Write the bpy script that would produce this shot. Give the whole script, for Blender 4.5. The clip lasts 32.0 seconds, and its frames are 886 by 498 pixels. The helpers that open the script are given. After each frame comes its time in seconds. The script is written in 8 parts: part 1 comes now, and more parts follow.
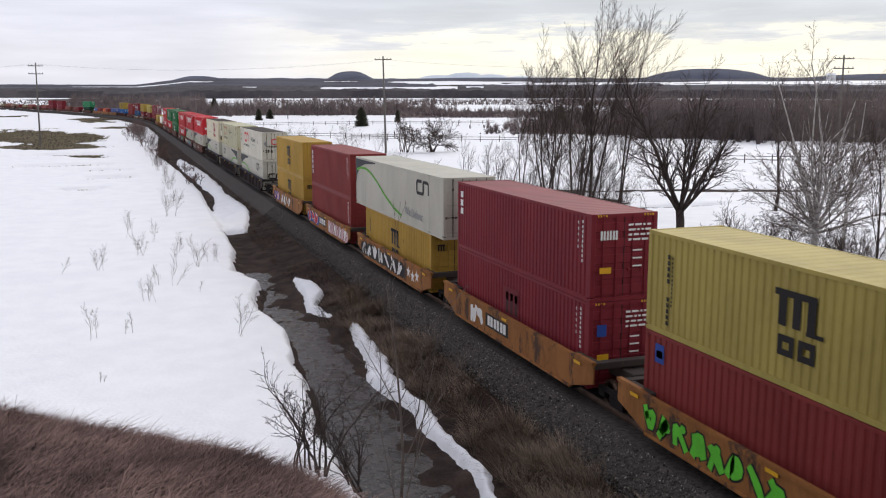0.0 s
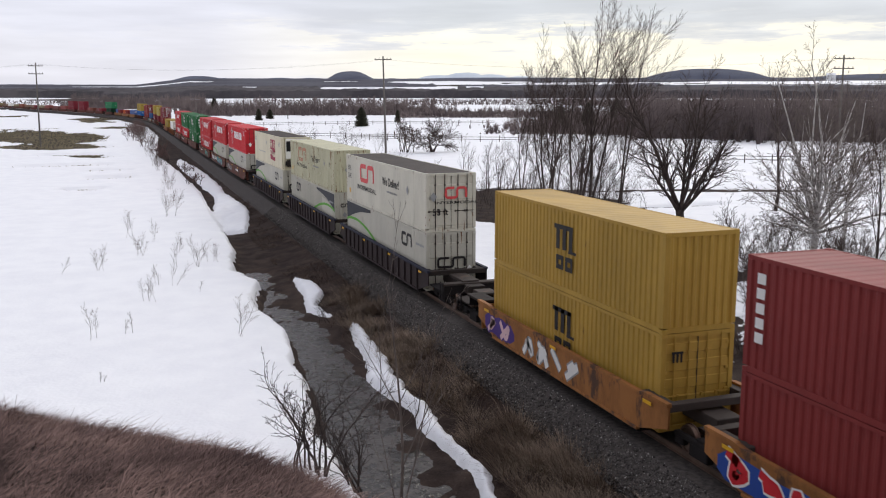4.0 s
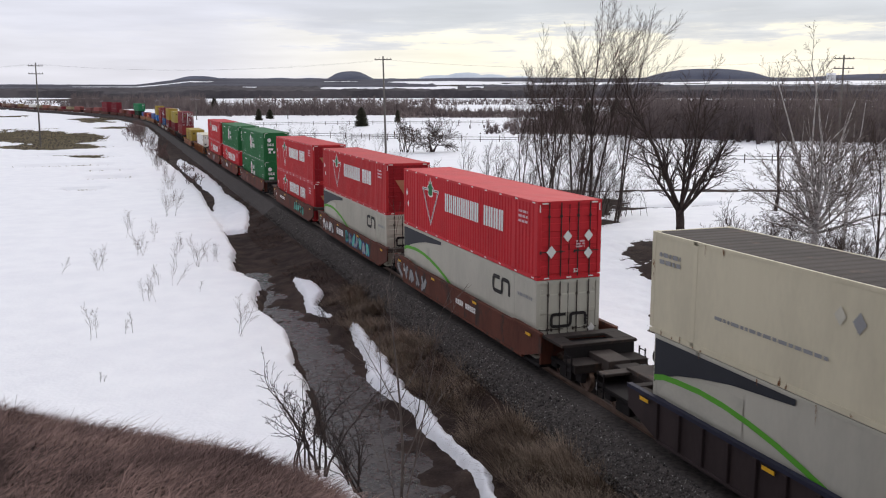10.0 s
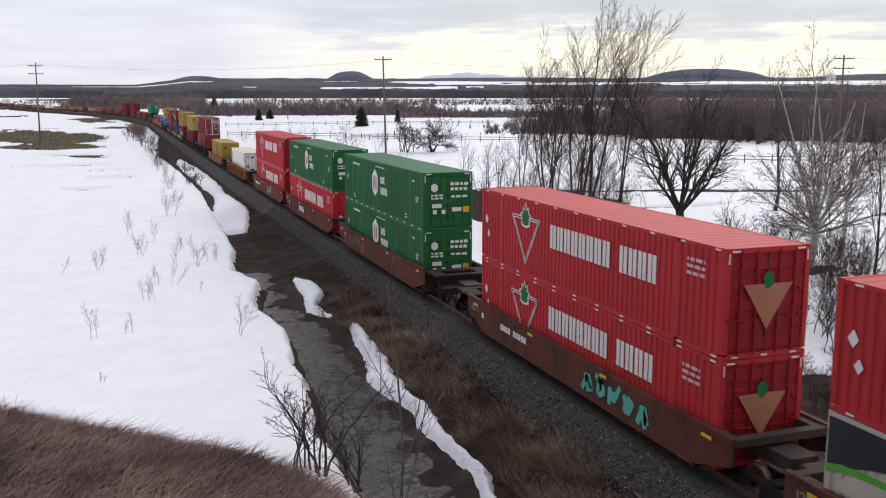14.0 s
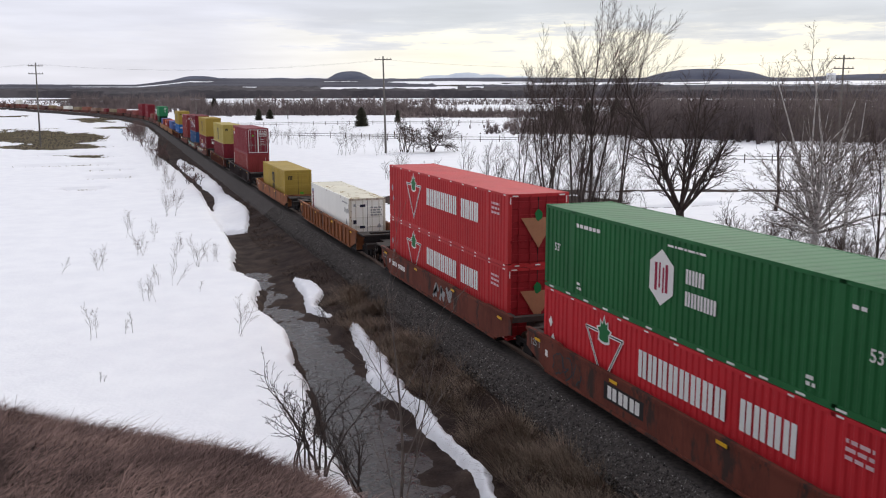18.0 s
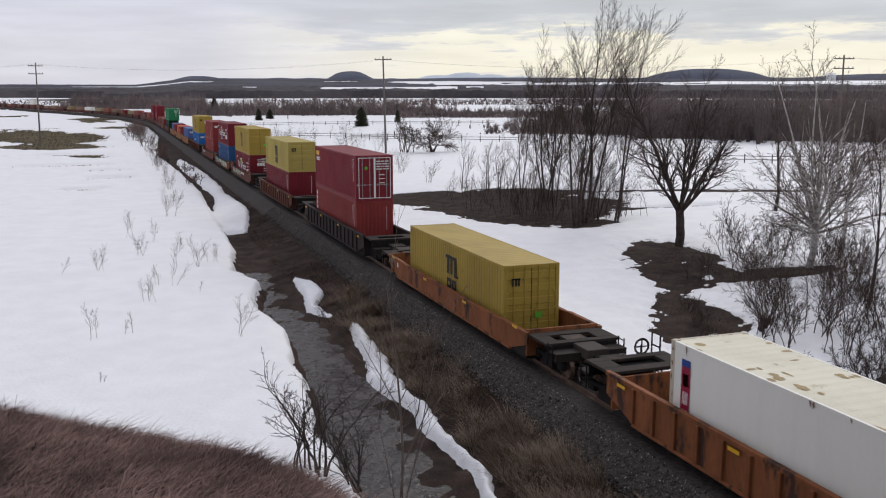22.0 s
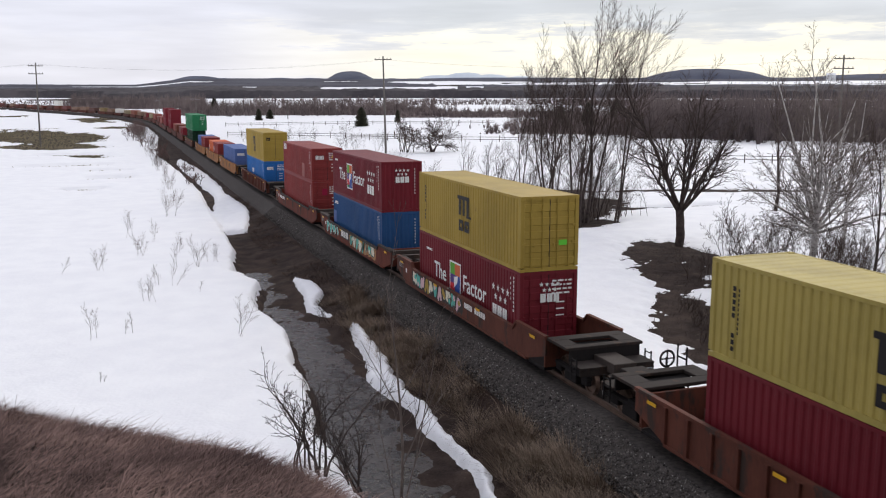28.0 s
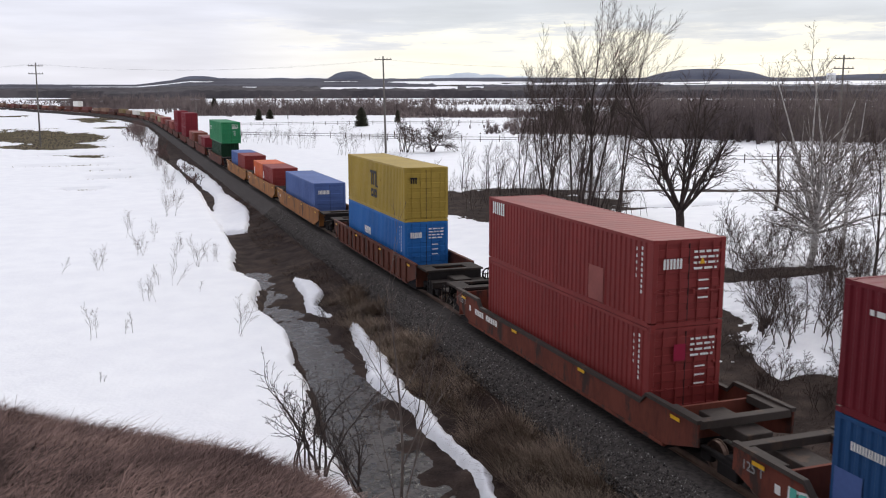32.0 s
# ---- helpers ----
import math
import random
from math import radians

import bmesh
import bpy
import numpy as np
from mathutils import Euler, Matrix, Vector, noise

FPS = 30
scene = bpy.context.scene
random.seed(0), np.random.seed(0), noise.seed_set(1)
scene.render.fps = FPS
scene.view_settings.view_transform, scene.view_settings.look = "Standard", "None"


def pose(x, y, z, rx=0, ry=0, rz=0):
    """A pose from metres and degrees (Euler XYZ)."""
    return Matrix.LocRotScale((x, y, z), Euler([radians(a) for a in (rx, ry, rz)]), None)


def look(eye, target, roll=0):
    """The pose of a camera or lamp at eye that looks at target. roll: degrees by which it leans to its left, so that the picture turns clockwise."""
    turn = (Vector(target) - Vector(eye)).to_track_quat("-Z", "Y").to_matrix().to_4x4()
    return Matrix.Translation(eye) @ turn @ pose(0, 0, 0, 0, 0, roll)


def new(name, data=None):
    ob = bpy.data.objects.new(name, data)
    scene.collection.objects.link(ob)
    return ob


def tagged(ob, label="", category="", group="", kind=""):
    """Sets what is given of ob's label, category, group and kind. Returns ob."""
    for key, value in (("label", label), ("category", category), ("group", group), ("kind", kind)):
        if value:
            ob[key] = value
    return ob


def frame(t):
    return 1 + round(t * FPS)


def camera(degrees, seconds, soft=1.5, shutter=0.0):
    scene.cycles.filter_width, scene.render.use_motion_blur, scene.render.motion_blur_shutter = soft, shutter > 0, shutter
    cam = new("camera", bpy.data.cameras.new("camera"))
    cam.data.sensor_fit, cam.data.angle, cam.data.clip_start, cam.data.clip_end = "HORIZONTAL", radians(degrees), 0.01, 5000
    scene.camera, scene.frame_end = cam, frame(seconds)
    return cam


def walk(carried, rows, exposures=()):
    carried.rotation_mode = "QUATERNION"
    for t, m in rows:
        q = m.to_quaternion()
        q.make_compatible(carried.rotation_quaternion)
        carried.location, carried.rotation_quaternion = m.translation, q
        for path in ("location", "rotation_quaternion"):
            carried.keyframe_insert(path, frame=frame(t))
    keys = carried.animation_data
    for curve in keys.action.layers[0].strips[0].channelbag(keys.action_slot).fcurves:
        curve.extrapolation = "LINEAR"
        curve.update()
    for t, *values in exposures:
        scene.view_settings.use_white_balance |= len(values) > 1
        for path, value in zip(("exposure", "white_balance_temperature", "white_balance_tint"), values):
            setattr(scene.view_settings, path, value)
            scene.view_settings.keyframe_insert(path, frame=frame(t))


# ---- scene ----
cam = camera(51.28, 32.0, soft=1.1, shutter=0.12)
EYE = pose(-15.514, 0.0, 9.94, 90 - 9.519, 0, -19.645)
# the camera meters itself a little darker while the white container passes
EXPOSURE = [(0, 0.14), (4, 0.14), (6, 0.08), (9, 0.06), (11, 0.10), (13, 0.15), (18, 0.12), (19.5, 0.06), (20.5, -0.12), (22, -0.12), (23, 0.02), (25, 0.13), (32, 0.17)]
walk(cam, [(0, EYE), (32, EYE)], EXPOSURE)

# ---- world and light: an overcast late-winter sky, brighter low in front ----
SUN_AZ, SUN_EL = radians(38), radians(32)
world = bpy.data.worlds.new("sky")
scene.world = world
world.use_nodes = True


def build_sky():
    nt = world.node_tree
    nt.nodes.clear()
    n, l = nt.nodes.new, nt.links.new
    out, bg = n("ShaderNodeOutputWorld"), n("ShaderNodeBackground")
    sky = n("ShaderNodeTexSky")
    sky.sky_type, sky.sun_disc = "NISHITA", False
    sky.sun_elevation, sky.sun_rotation = SUN_EL, SUN_AZ
    sky_gain = n("ShaderNodeVectorMath")
    sky_gain.operation = "SCALE"
    sky_gain.inputs["Scale"].default_value = 0.10
    l(sky.outputs[0], sky_gain.inputs[0])
    tc, sep = n("ShaderNodeTexCoord"), n("ShaderNodeSeparateXYZ")
    l(tc.outputs["Generated"], sep.inputs[0])
    stretch = n("ShaderNodeMapping")
    stretch.inputs["Scale"].default_value = (5.0, 5.0, 44.0)
    stretch.inputs["Location"].default_value = (0.3, 0.9, 0.25)
    l(tc.outputs["Generated"], stretch.inputs[0])
    big = n("ShaderNodeTexNoise")
    big.inputs["Scale"].default_value, big.inputs["Detail"].default_value = 1.6, 5
    big.inputs["Roughness"].default_value = 0.62
    l(stretch.outputs[0], big.inputs["Vector"])
    # height in the sky plus the cloud noise picks the layer
    add = n("ShaderNodeMath")
    add.operation = "MULTIPLY_ADD"
    add.inputs[1].default_value = 0.13
    l(big.outputs["Fac"], add.inputs[0])
    l(sep.outputs["Z"], add.inputs[2])
    ramp = n("ShaderNodeValToRGB")
    e = ramp.color_ramp.elements
    e[0].position, e[0].color = 0.0, (0.58, 0.60, 0.66, 1)
    e[1].position, e[1].color = 1.0, (0.84, 0.86, 0.92, 1)
    for pos, col in ((0.066, (0.68, 0.67, 0.65, 1)), (0.080, (0.80, 0.77, 0.66, 1)), (0.118, (0.82, 0.79, 0.68, 1)), (0.126, (0.62, 0.63, 0.64, 1)),
                     (0.142, (0.51, 0.535, 0.575, 1)), (0.19, (0.48, 0.505, 0.55, 1)), (0.30, (0.84, 0.86, 0.94, 1))):
        k = e.new(pos)
        k.color = col
    l(add.outputs[0], ramp.inputs[0])
    # towards the west (over the curve) the cloud is paler and more even
    side = n("ShaderNodeMapRange")
    side.inputs["From Min"].default_value, side.inputs["From Max"].default_value = 0.34, 0.10
    l(sep.outputs["X"], side.inputs["Value"])
    pale = n("ShaderNodeMix")
    pale.data_type = "RGBA"
    pale.inputs["B"].default_value = (0.60, 0.605, 0.685, 1)
    l(ramp.outputs[0], pale.inputs["A"])
    half = n("ShaderNodeMath")
    half.operation = "MULTIPLY"
    half.inputs[1].default_value = 0.93
    l(side.outputs[0], half.inputs[0])
    l(half.outputs[0], pale.inputs["Factor"])
    mix = n("ShaderNodeMix")
    mix.data_type = "RGBA"
    mix.inputs["Factor"].default_value = 0.96
    l(sky_gain.outputs[0], mix.inputs["A"])
    l(pale.outputs["Result"], mix.inputs["B"])
    # the cloud is thinner and brighter in front, heavier behind
    depth = n("ShaderNodeMapRange")
    depth.inputs["From Min"].default_value, depth.inputs["From Max"].default_value = -0.9, 0.6
    depth.inputs["To Min"].default_value, depth.inputs["To Max"].default_value = 0.76, 1.05
    l(sep.outputs["Y"], depth.inputs["Value"])
    shade = n("ShaderNodeVectorMath")
    shade.operation = "SCALE"
    l(mix.outputs["Result"], shade.inputs[0])
    # thin streaks of lighter and darker cloud
    wisp_map, wisp, wisp_range, both = n("ShaderNodeMapping"), n("ShaderNodeTexNoise"), n("ShaderNodeMapRange"), n("ShaderNodeMath")
    wisp_map.inputs["Scale"].default_value, wisp_map.inputs["Rotation"].default_value = (7.0, 7.0, 60.0), (0.06, 0.05, 0)
    wisp.inputs["Scale"].default_value, wisp.inputs["Detail"].default_value = 1.0, 6
    wisp_range.inputs["From Min"].default_value, wisp_range.inputs["From Max"].default_value = 0.36, 0.66
    wisp_range.inputs["To Min"].default_value, wisp_range.inputs["To Max"].default_value = 0.93, 1.06
    both.operation = "MULTIPLY"
    l(tc.outputs["Generated"], wisp_map.inputs[0])
    l(wisp_map.outputs[0], wisp.inputs["Vector"])
    l(wisp.outputs["Fac"], wisp_range.inputs["Value"])
    l(depth.outputs[0], both.inputs[0])
    l(wisp_range.outputs[0], both.inputs[1])
    l(both.outputs[0], shade.inputs["Scale"])
    l(shade.outputs[0], bg.inputs["Color"])
    bg.inputs["Strength"].default_value = 1.16
    l(bg.outputs[0], out.inputs[0])


build_sky()
sun_data = bpy.data.lights.new("sun", "SUN")
sun_data.energy, sun_data.angle, sun_data.color = 0.85, radians(25), (1.0, 0.95, 0.86)
sun = new("sun", sun_data)
sun.matrix_basis = look((math.sin(SUN_AZ) * 60, math.cos(SUN_AZ) * 60, 60 * math.tan(SUN_EL)), (0, 0, 0))

# ---- materials ----


def material(name, base, rough=0.8, metal=0.0, dark=None, scale=3.0, fine=40.0, bump=0.0, spread=0.0, island=0.0,
             stretch=(1, 1, 1), contrast=(0.35, 0.65), spec=0.5, rust=None, rust_amount=0.0):
    """A surface of two colours mixed by coarse noise, with fine grain, bump, and rust or dirt blotches."""
    m = bpy.data.materials.new(name)
    m.use_nodes = True
    nt = m.node_tree
    n, l = nt.nodes.new, nt.links.new
    p = nt.nodes["Principled BSDF"]
    p.inputs["Roughness"].default_value, p.inputs["Metallic"].default_value = rough, metal
    p.inputs["Specular IOR Level"].default_value = spec
    dark = dark or [c * 0.7 for c in base]
    tc, mp = n("ShaderNodeTexCoord"), n("ShaderNodeMapping")
    mp.inputs["Scale"].default_value = stretch
    l(tc.outputs["Object"], mp.inputs[0])
    coarse, grain = n("ShaderNodeTexNoise"), n("ShaderNodeTexNoise")
    coarse.inputs["Scale"].default_value, coarse.inputs["Detail"].default_value = scale, 6
    grain.inputs["Scale"].default_value, grain.inputs["Detail"].default_value = fine, 3
    l(mp.outputs[0], coarse.inputs["Vector"])
    l(mp.outputs[0], grain.inputs["Vector"])
    add = n("ShaderNodeMath")
    add.operation = "MULTIPLY_ADD"
    add.inputs[1].default_value = 0.35
    l(grain.outputs["Fac"], add.inputs[0])
    l(coarse.outputs["Fac"], add.inputs[2])
    rng = n("ShaderNodeMapRange")
    rng.inputs["From Min"].default_value = contrast[0] + 0.17
    rng.inputs["From Max"].default_value = contrast[1] + 0.17
    l(add.outputs[0], rng.inputs["Value"])
    mix = n("ShaderNodeMix")
    mix.data_type = "RGBA"
    mix.inputs["A"].default_value, mix.inputs["B"].default_value = (*dark, 1), (*base, 1)
    l(rng.outputs[0], mix.inputs["Factor"])
    colour = mix.outputs["Result"]
    if rust:
        blot = n("ShaderNodeTexNoise")
        blot.inputs["Scale"].default_value, blot.inputs["Detail"].default_value = scale * 1.7, 8
        blot.inputs["Roughness"].default_value = 0.7
        l(mp.outputs[0], blot.inputs["Vector"])
        rr = n("ShaderNodeMapRange")
        rr.inputs["From Min"].default_value, rr.inputs["From Max"].default_value = 0.72 - rust_amount, 0.80 - rust_amount
        l(blot.outputs["Fac"], rr.inputs["Value"])
        m2 = n("ShaderNodeMix")
        m2.data_type = "RGBA"
        m2.inputs["B"].default_value = (*rust, 1)
        l(colour, m2.inputs["A"])
        l(rr.outputs[0], m2.inputs["Factor"])
        colour = m2.outputs["Result"]
    if spread or island:
        hsv = n("ShaderNodeHueSaturation")
        if spread:
            info = n("ShaderNodeObjectInfo")
            rnd = info.outputs["Random"]
        else:
            info = n("ShaderNodeNewGeometry")
            rnd = info.outputs["Random Per Island"]
        k = n("ShaderNodeMapRange")
        w = spread or island
        k.inputs["To Min"].default_value, k.inputs["To Max"].default_value = 1 - w, 1 + w
        l(rnd, k.inputs["Value"])
        l(k.outputs[0], hsv.inputs["Value"])
        l(colour, hsv.inputs["Color"])
        colour = hsv.outputs["Color"]
    l(colour, p.inputs["Base Color"])
    if bump:
        b = n("ShaderNodeBump")
        b.inputs["Strength"].default_value, b.inputs["Distance"].default_value = 0.7, bump
        l(add.outputs[0], b.inputs["Height"])
        l(b.outputs[0], p.inputs["Normal"])
    return m


SNOW = material("snow", (0.89, 0.89, 0.91), 0.7, dark=(0.84, 0.84, 0.87), scale=0.6, fine=6, bump=0.07, spec=0.2)
SOIL = material("dead_turf", (0.064, 0.045, 0.037), 0.95, dark=(0.026, 0.018, 0.016), scale=0.9, fine=14, bump=0.08, spec=0.1,
                rust=(0.11, 0.082, 0.06), rust_amount=0.10)
BALLAST = material("ballast_stone", (0.095, 0.082, 0.074), 0.9, dark=(0.035, 0.03, 0.029), scale=6, fine=22, bump=0.06, spec=0.2,
                   contrast=(0.3, 0.7))
STONE = material("loose_stone", (0.115, 0.103, 0.094), 0.9, dark=(0.055, 0.048, 0.045), scale=4, island=0.7, spec=0.2)
PALE_STONE = material("pale_stone", (0.42, 0.40, 0.37), 0.9, dark=(0.2, 0.19, 0.18), scale=4, island=0.4, spec=0.2)
THICKET_GRASS = material("thawed_grass", (0.115, 0.08, 0.064), 0.9, dark=(0.055, 0.038, 0.032), scale=0.8, island=0.4, spec=0.1)
DARK_GRASS = material("dark_dead_grass", (0.062, 0.043, 0.036), 0.9, dark=(0.03, 0.021, 0.019), scale=0.8, island=0.4, spec=0.1)
GRASS = material("dry_grass", (0.29, 0.222, 0.168), 0.9, dark=(0.13, 0.094, 0.07), scale=0.5, island=0.45, spec=0.1)
HILL_GRASS = material("trampled_dry_grass", (0.30, 0.196, 0.168), 0.9, dark=(0.095, 0.060, 0.054), scale=1.6, island=0.55, spec=0.1)
BARK = material("bark", (0.085, 0.066, 0.06), 0.9, dark=(0.045, 0.035, 0.032), scale=3, fine=20, bump=0.02, spec=0.1)
BIRCH = material("birch_bark", (0.66, 0.63, 0.60), 0.8, dark=(0.36, 0.33, 0.31), scale=1.2, fine=9, stretch=(1, 1, 2.5), spec=0.2)
TWIG = material("twig", (0.10, 0.075, 0.066), 0.9, dark=(0.06, 0.045, 0.04), scale=2, spec=0.1)
PALE_TWIG = material("pale_twig", (0.20, 0.165, 0.145), 0.9, dark=(0.12, 0.095, 0.085), scale=2, spec=0.1)
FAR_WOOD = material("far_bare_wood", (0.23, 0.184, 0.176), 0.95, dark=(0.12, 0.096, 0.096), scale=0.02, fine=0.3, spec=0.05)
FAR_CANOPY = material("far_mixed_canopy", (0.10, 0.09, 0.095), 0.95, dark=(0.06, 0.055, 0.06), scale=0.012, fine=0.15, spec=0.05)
# bluer version of the wood, with distance haze mixed into the colour
FAR_WOOD_HAZY = material("haze_tinted_wood", (0.10, 0.099, 0.118), 0.95, dark=(0.075, 0.073, 0.09), scale=0.004, fine=0.05, spec=0.05)
OLIVE_TURF = material("thawed_olive_turf", (0.25, 0.205, 0.125), 0.95, dark=(0.17, 0.145, 0.085), scale=0.08, island=0.12, spec=0.1)
RED_TWIG = material("reddish_twig", (0.17, 0.105, 0.095), 0.9, dark=(0.10, 0.062, 0.056), scale=1, spec=0.1)
NEEDLE = material("needles", (0.075, 0.072, 0.05), 0.9, dark=(0.04, 0.04, 0.03), scale=2, island=0.4, spec=0.1)
# slate blue carries the distance haze over these wooded hills
HILL_FAR = material("haze_tinted_hill", (0.12, 0.128, 0.165), 0.95, dark=(0.088, 0.095, 0.128), scale=0.01, fine=0.1, spec=0.05)
# pale blue base: the air's haze is painted into the mountain's colour
MOUNTAIN = material("haze_tinted_mountain", (0.72, 0.77, 0.83), 0.95, dark=(0.66, 0.72, 0.79), scale=0.004, fine=0.05, spec=0.05)
POLE_WOOD = material("weathered_pole", (0.20, 0.18, 0.165), 0.9, dark=(0.11, 0.1, 0.09), scale=2, fine=30, stretch=(4, 4, 0.3), spec=0.1)
WIRE = material("wire", (0.06, 0.06, 0.06), 0.6, dark=(0.05, 0.05, 0.05))
RAIL = material("rail_steel", (0.20, 0.13, 0.10), 0.5, 0.6, dark=(0.12, 0.08, 0.06), scale=2, fine=30)
TIE = material("creosoted_tie", (0.06, 0.05, 0.045), 0.9, dark=(0.03, 0.025, 0.022), scale=3, fine=20, spread=0.3)
BARN = material("white_siding", (0.7, 0.7, 0.7), 0.7, dark=(0.6, 0.6, 0.6), scale=0.5)


def water_material():
    m = bpy.data.materials.new("ditch_water")
    m.use_nodes = True
    nt = m.node_tree
    n, l = nt.nodes.new, nt.links.new
    p = nt.nodes["Principled BSDF"]
    p.inputs["Base Color"].default_value = (0.016, 0.012, 0.010, 1)
    p.inputs["Roughness"].default_value = 0.12
    p.inputs["IOR"].default_value = 1.33
    p.inputs["Specular IOR Level"].default_value = 0.36
    # noise blotches: sediment, plus broken sky and bank reflections painted into the colour
    mottle, srange, smix = n("ShaderNodeTexNoise"), n("ShaderNodeMapRange"), n("ShaderNodeMix")
    mottle.inputs["Scale"].default_value, mottle.inputs["Detail"].default_value, mottle.inputs["Roughness"].default_value = 1.3, 8, 0.62
    srange.inputs["From Min"].default_value, srange.inputs["From Max"].default_value = 0.42, 0.66
    smix.data_type = "RGBA"
    smix.inputs["A"].default_value, smix.inputs["B"].default_value = (0.012, 0.008, 0.007, 1), (0.080, 0.070, 0.070, 1)
    tcw = n("ShaderNodeTexCoord")
    l(tcw.outputs["Object"], mottle.inputs["Vector"])
    l(mottle.outputs["Fac"], srange.inputs["Value"])
    l(srange.outputs[0], smix.inputs["Factor"])
    l(smix.outputs["Result"], p.inputs["Base Color"])
    rrange = n("ShaderNodeMapRange")
    rrange.inputs["To Min"].default_value, rrange.inputs["To Max"].default_value = 0.16, 0.5
    l(srange.outputs[0], rrange.inputs["Value"])
    l(rrange.outputs[0], p.inputs["Roughness"])
    nz, b = n("ShaderNodeTexNoise"), n("ShaderNodeBump")
    l(tcw.outputs["Object"], nz.inputs["Vector"])
    nz.inputs["Scale"].default_value, nz.inputs["Detail"].default_value = 3.2, 6
    b.inputs["Strength"].default_value, b.inputs["Distance"].default_value = 0.6, 0.10
    l(nz.outputs["Fac"], b.inputs["Height"])
    l(b.outputs[0], p.inputs["Normal"])
    return m


WATER = water_material()
# ---- the railway's line: straight, then a long left-hand curve ----
CURVE_START, CURVE_RADIUS, CURVE_LENGTH = 325.0, 850.0, 220.0
CURVE_ANGLE = CURVE_LENGTH / CURVE_RADIUS
CURVE_END = (-CURVE_RADIUS * (1 - math.cos(CURVE_ANGLE)), CURVE_START + CURVE_RADIUS * math.sin(CURVE_ANGLE))


def line_at(u):
    """Place and heading (degrees about z) u metres along the track."""
    if u <= CURVE_START:
        return 0.0, u, 0.0
    a = min((u - CURVE_START) / CURVE_RADIUS, CURVE_ANGLE)
    x, y = -CURVE_RADIUS * (1 - math.cos(a)), CURVE_START + CURVE_RADIUS * math.sin(a)
    rest = max(0.0, u - CURVE_START - CURVE_LENGTH)
    return x - rest * math.sin(a), y + rest * math.cos(a), math.degrees(a)


def offset_of(x, y):
    """Signed distance from the track's centre line, positive to its right (numpy)."""
    arc = np.hypot(x + CURVE_RADIUS, y - CURVE_START) - CURVE_RADIUS
    c, s = math.cos(CURVE_ANGLE), math.sin(CURVE_ANGLE)
    far = (x - CURVE_END[0]) * c + (y - CURVE_END[1]) * s
    along = -(x - CURVE_END[0]) * s + (y - CURVE_END[1]) * c
    return np.where(y <= CURVE_START, x, np.where(along > 0, far, arc))


# ---- land ----
def lattice(i, j, seed):
    h = (i.astype(np.int64) * 374761393 + j.astype(np.int64) * 668265263 + seed * 974634777) & 0xFFFFFFFF
    h = ((h ^ (h >> 13)) * 1274126177) & 0xFFFFFFFF
    return ((h ^ (h >> 16)) & 0xFFFF) / 32767.5 - 1.0


def wave(x, y, size, seed=0, octaves=3):
    """Smooth noise from -1 to 1 with features of that size in metres."""
    total, gain = 0.0, 1.0
    for k in range(octaves):
        u, v = x / size, y / size
        i, j = np.floor(u), np.floor(v)
        a, b = u - i, v - j
        a, b = a * a * (3 - 2 * a), b * b * (3 - 2 * b)
        s = seed + 17 * k
        total = total + gain * ((lattice(i, j, s) * (1 - a) + lattice(i + 1, j, s) * a) * (1 - b)
                                + (lattice(i, j + 1, s) * (1 - a) + lattice(i + 1, j + 1, s) * a) * b)
        size, gain = size / 2.1, gain * 0.5
    return total / 1.75


def soft_step(a, b, v):
    t = np.clip((v - a) / (b - a), 0, 1)
    return t * t * (3 - 2 * t)


EYE_X = -15.5
WATER_Z = -2.0


def brow(x, y):
    """Distance beyond the curved brow of the bank on which the viewpoint stands."""
    return (x + 15.4) * 0.66 + (y - 4.6) * 0.75 + 0.8 * np.clip(x + 15.3, 0, 2) ** 2


def low_west(az):
    """The far country lies lower towards the west."""
    return np.interp(az, [-20, 1.5, 4.6, 60], [0.60, 0.63, 1.0, 1.0])


# the cut edge of the field's snow along the ditch, and the two sides of the snow strips at the bank's foot: (distance, offset)
EDGE_Y = [20, 26.5, 30, 31.4, 35.5, 38.5, 43.6, 49.1, 52, 55.2, 59.5, 64, 70, 78, 85, 112, 143, 181, 218, 258, 330, 380]
EDGE_E = [-9.3, -9.46, -9.44, -9.2, -8.7, -8.5, -8.1, -8.75, -8.3, -7.55, -8.5, -8.0, -7.25, -7.15, -7.0, -6.0, -6.5, -7.6, -5.8, -3.7, -3.7, -5.5]
STRIP_Y = [18, 23.5, 25, 27.5, 29, 31.5, 33.5, 36, 37.5, 40, 43, 44.4, 45.0, 46.6, 47.2, 49.5, 51.5, 54.5, 57.5, 58.4, 78, 79.5, 82, 90, 96, 104, 108, 115, 128, 146, 160, 168, 174]
STRIP_L = [-6.1, -5.9, -5.6, -5.6, -5.8, -5.6, -5.8, -6.0, -5.75, -5.35, -4.95, -4.75, -4.2, -4.8, -5.3, -5.9, -5.65, -5.4, -5.1, -4.6, -4.6, -7.0, -7.1, -7.0, -6.2, -5.2, -4.9, -5.2, -5.3, -5.8, -5.6, -4.9, -3.9]
STRIP_R = [-5.6, -5.45, -5.0, -5.0, -5.05, -4.8, -5.0, -4.85, -4.7, -4.4, -4.2, -4.35, -4.8, -5.4, -5.0, -5.1, -4.55, -4.2, -4.85, -5.2, -5.2, -5.0, -4.5, -3.3, -3.2, -3.4, -3.6, -3.2, -3.1, -3.3, -3.8, -4.2, -4.8]


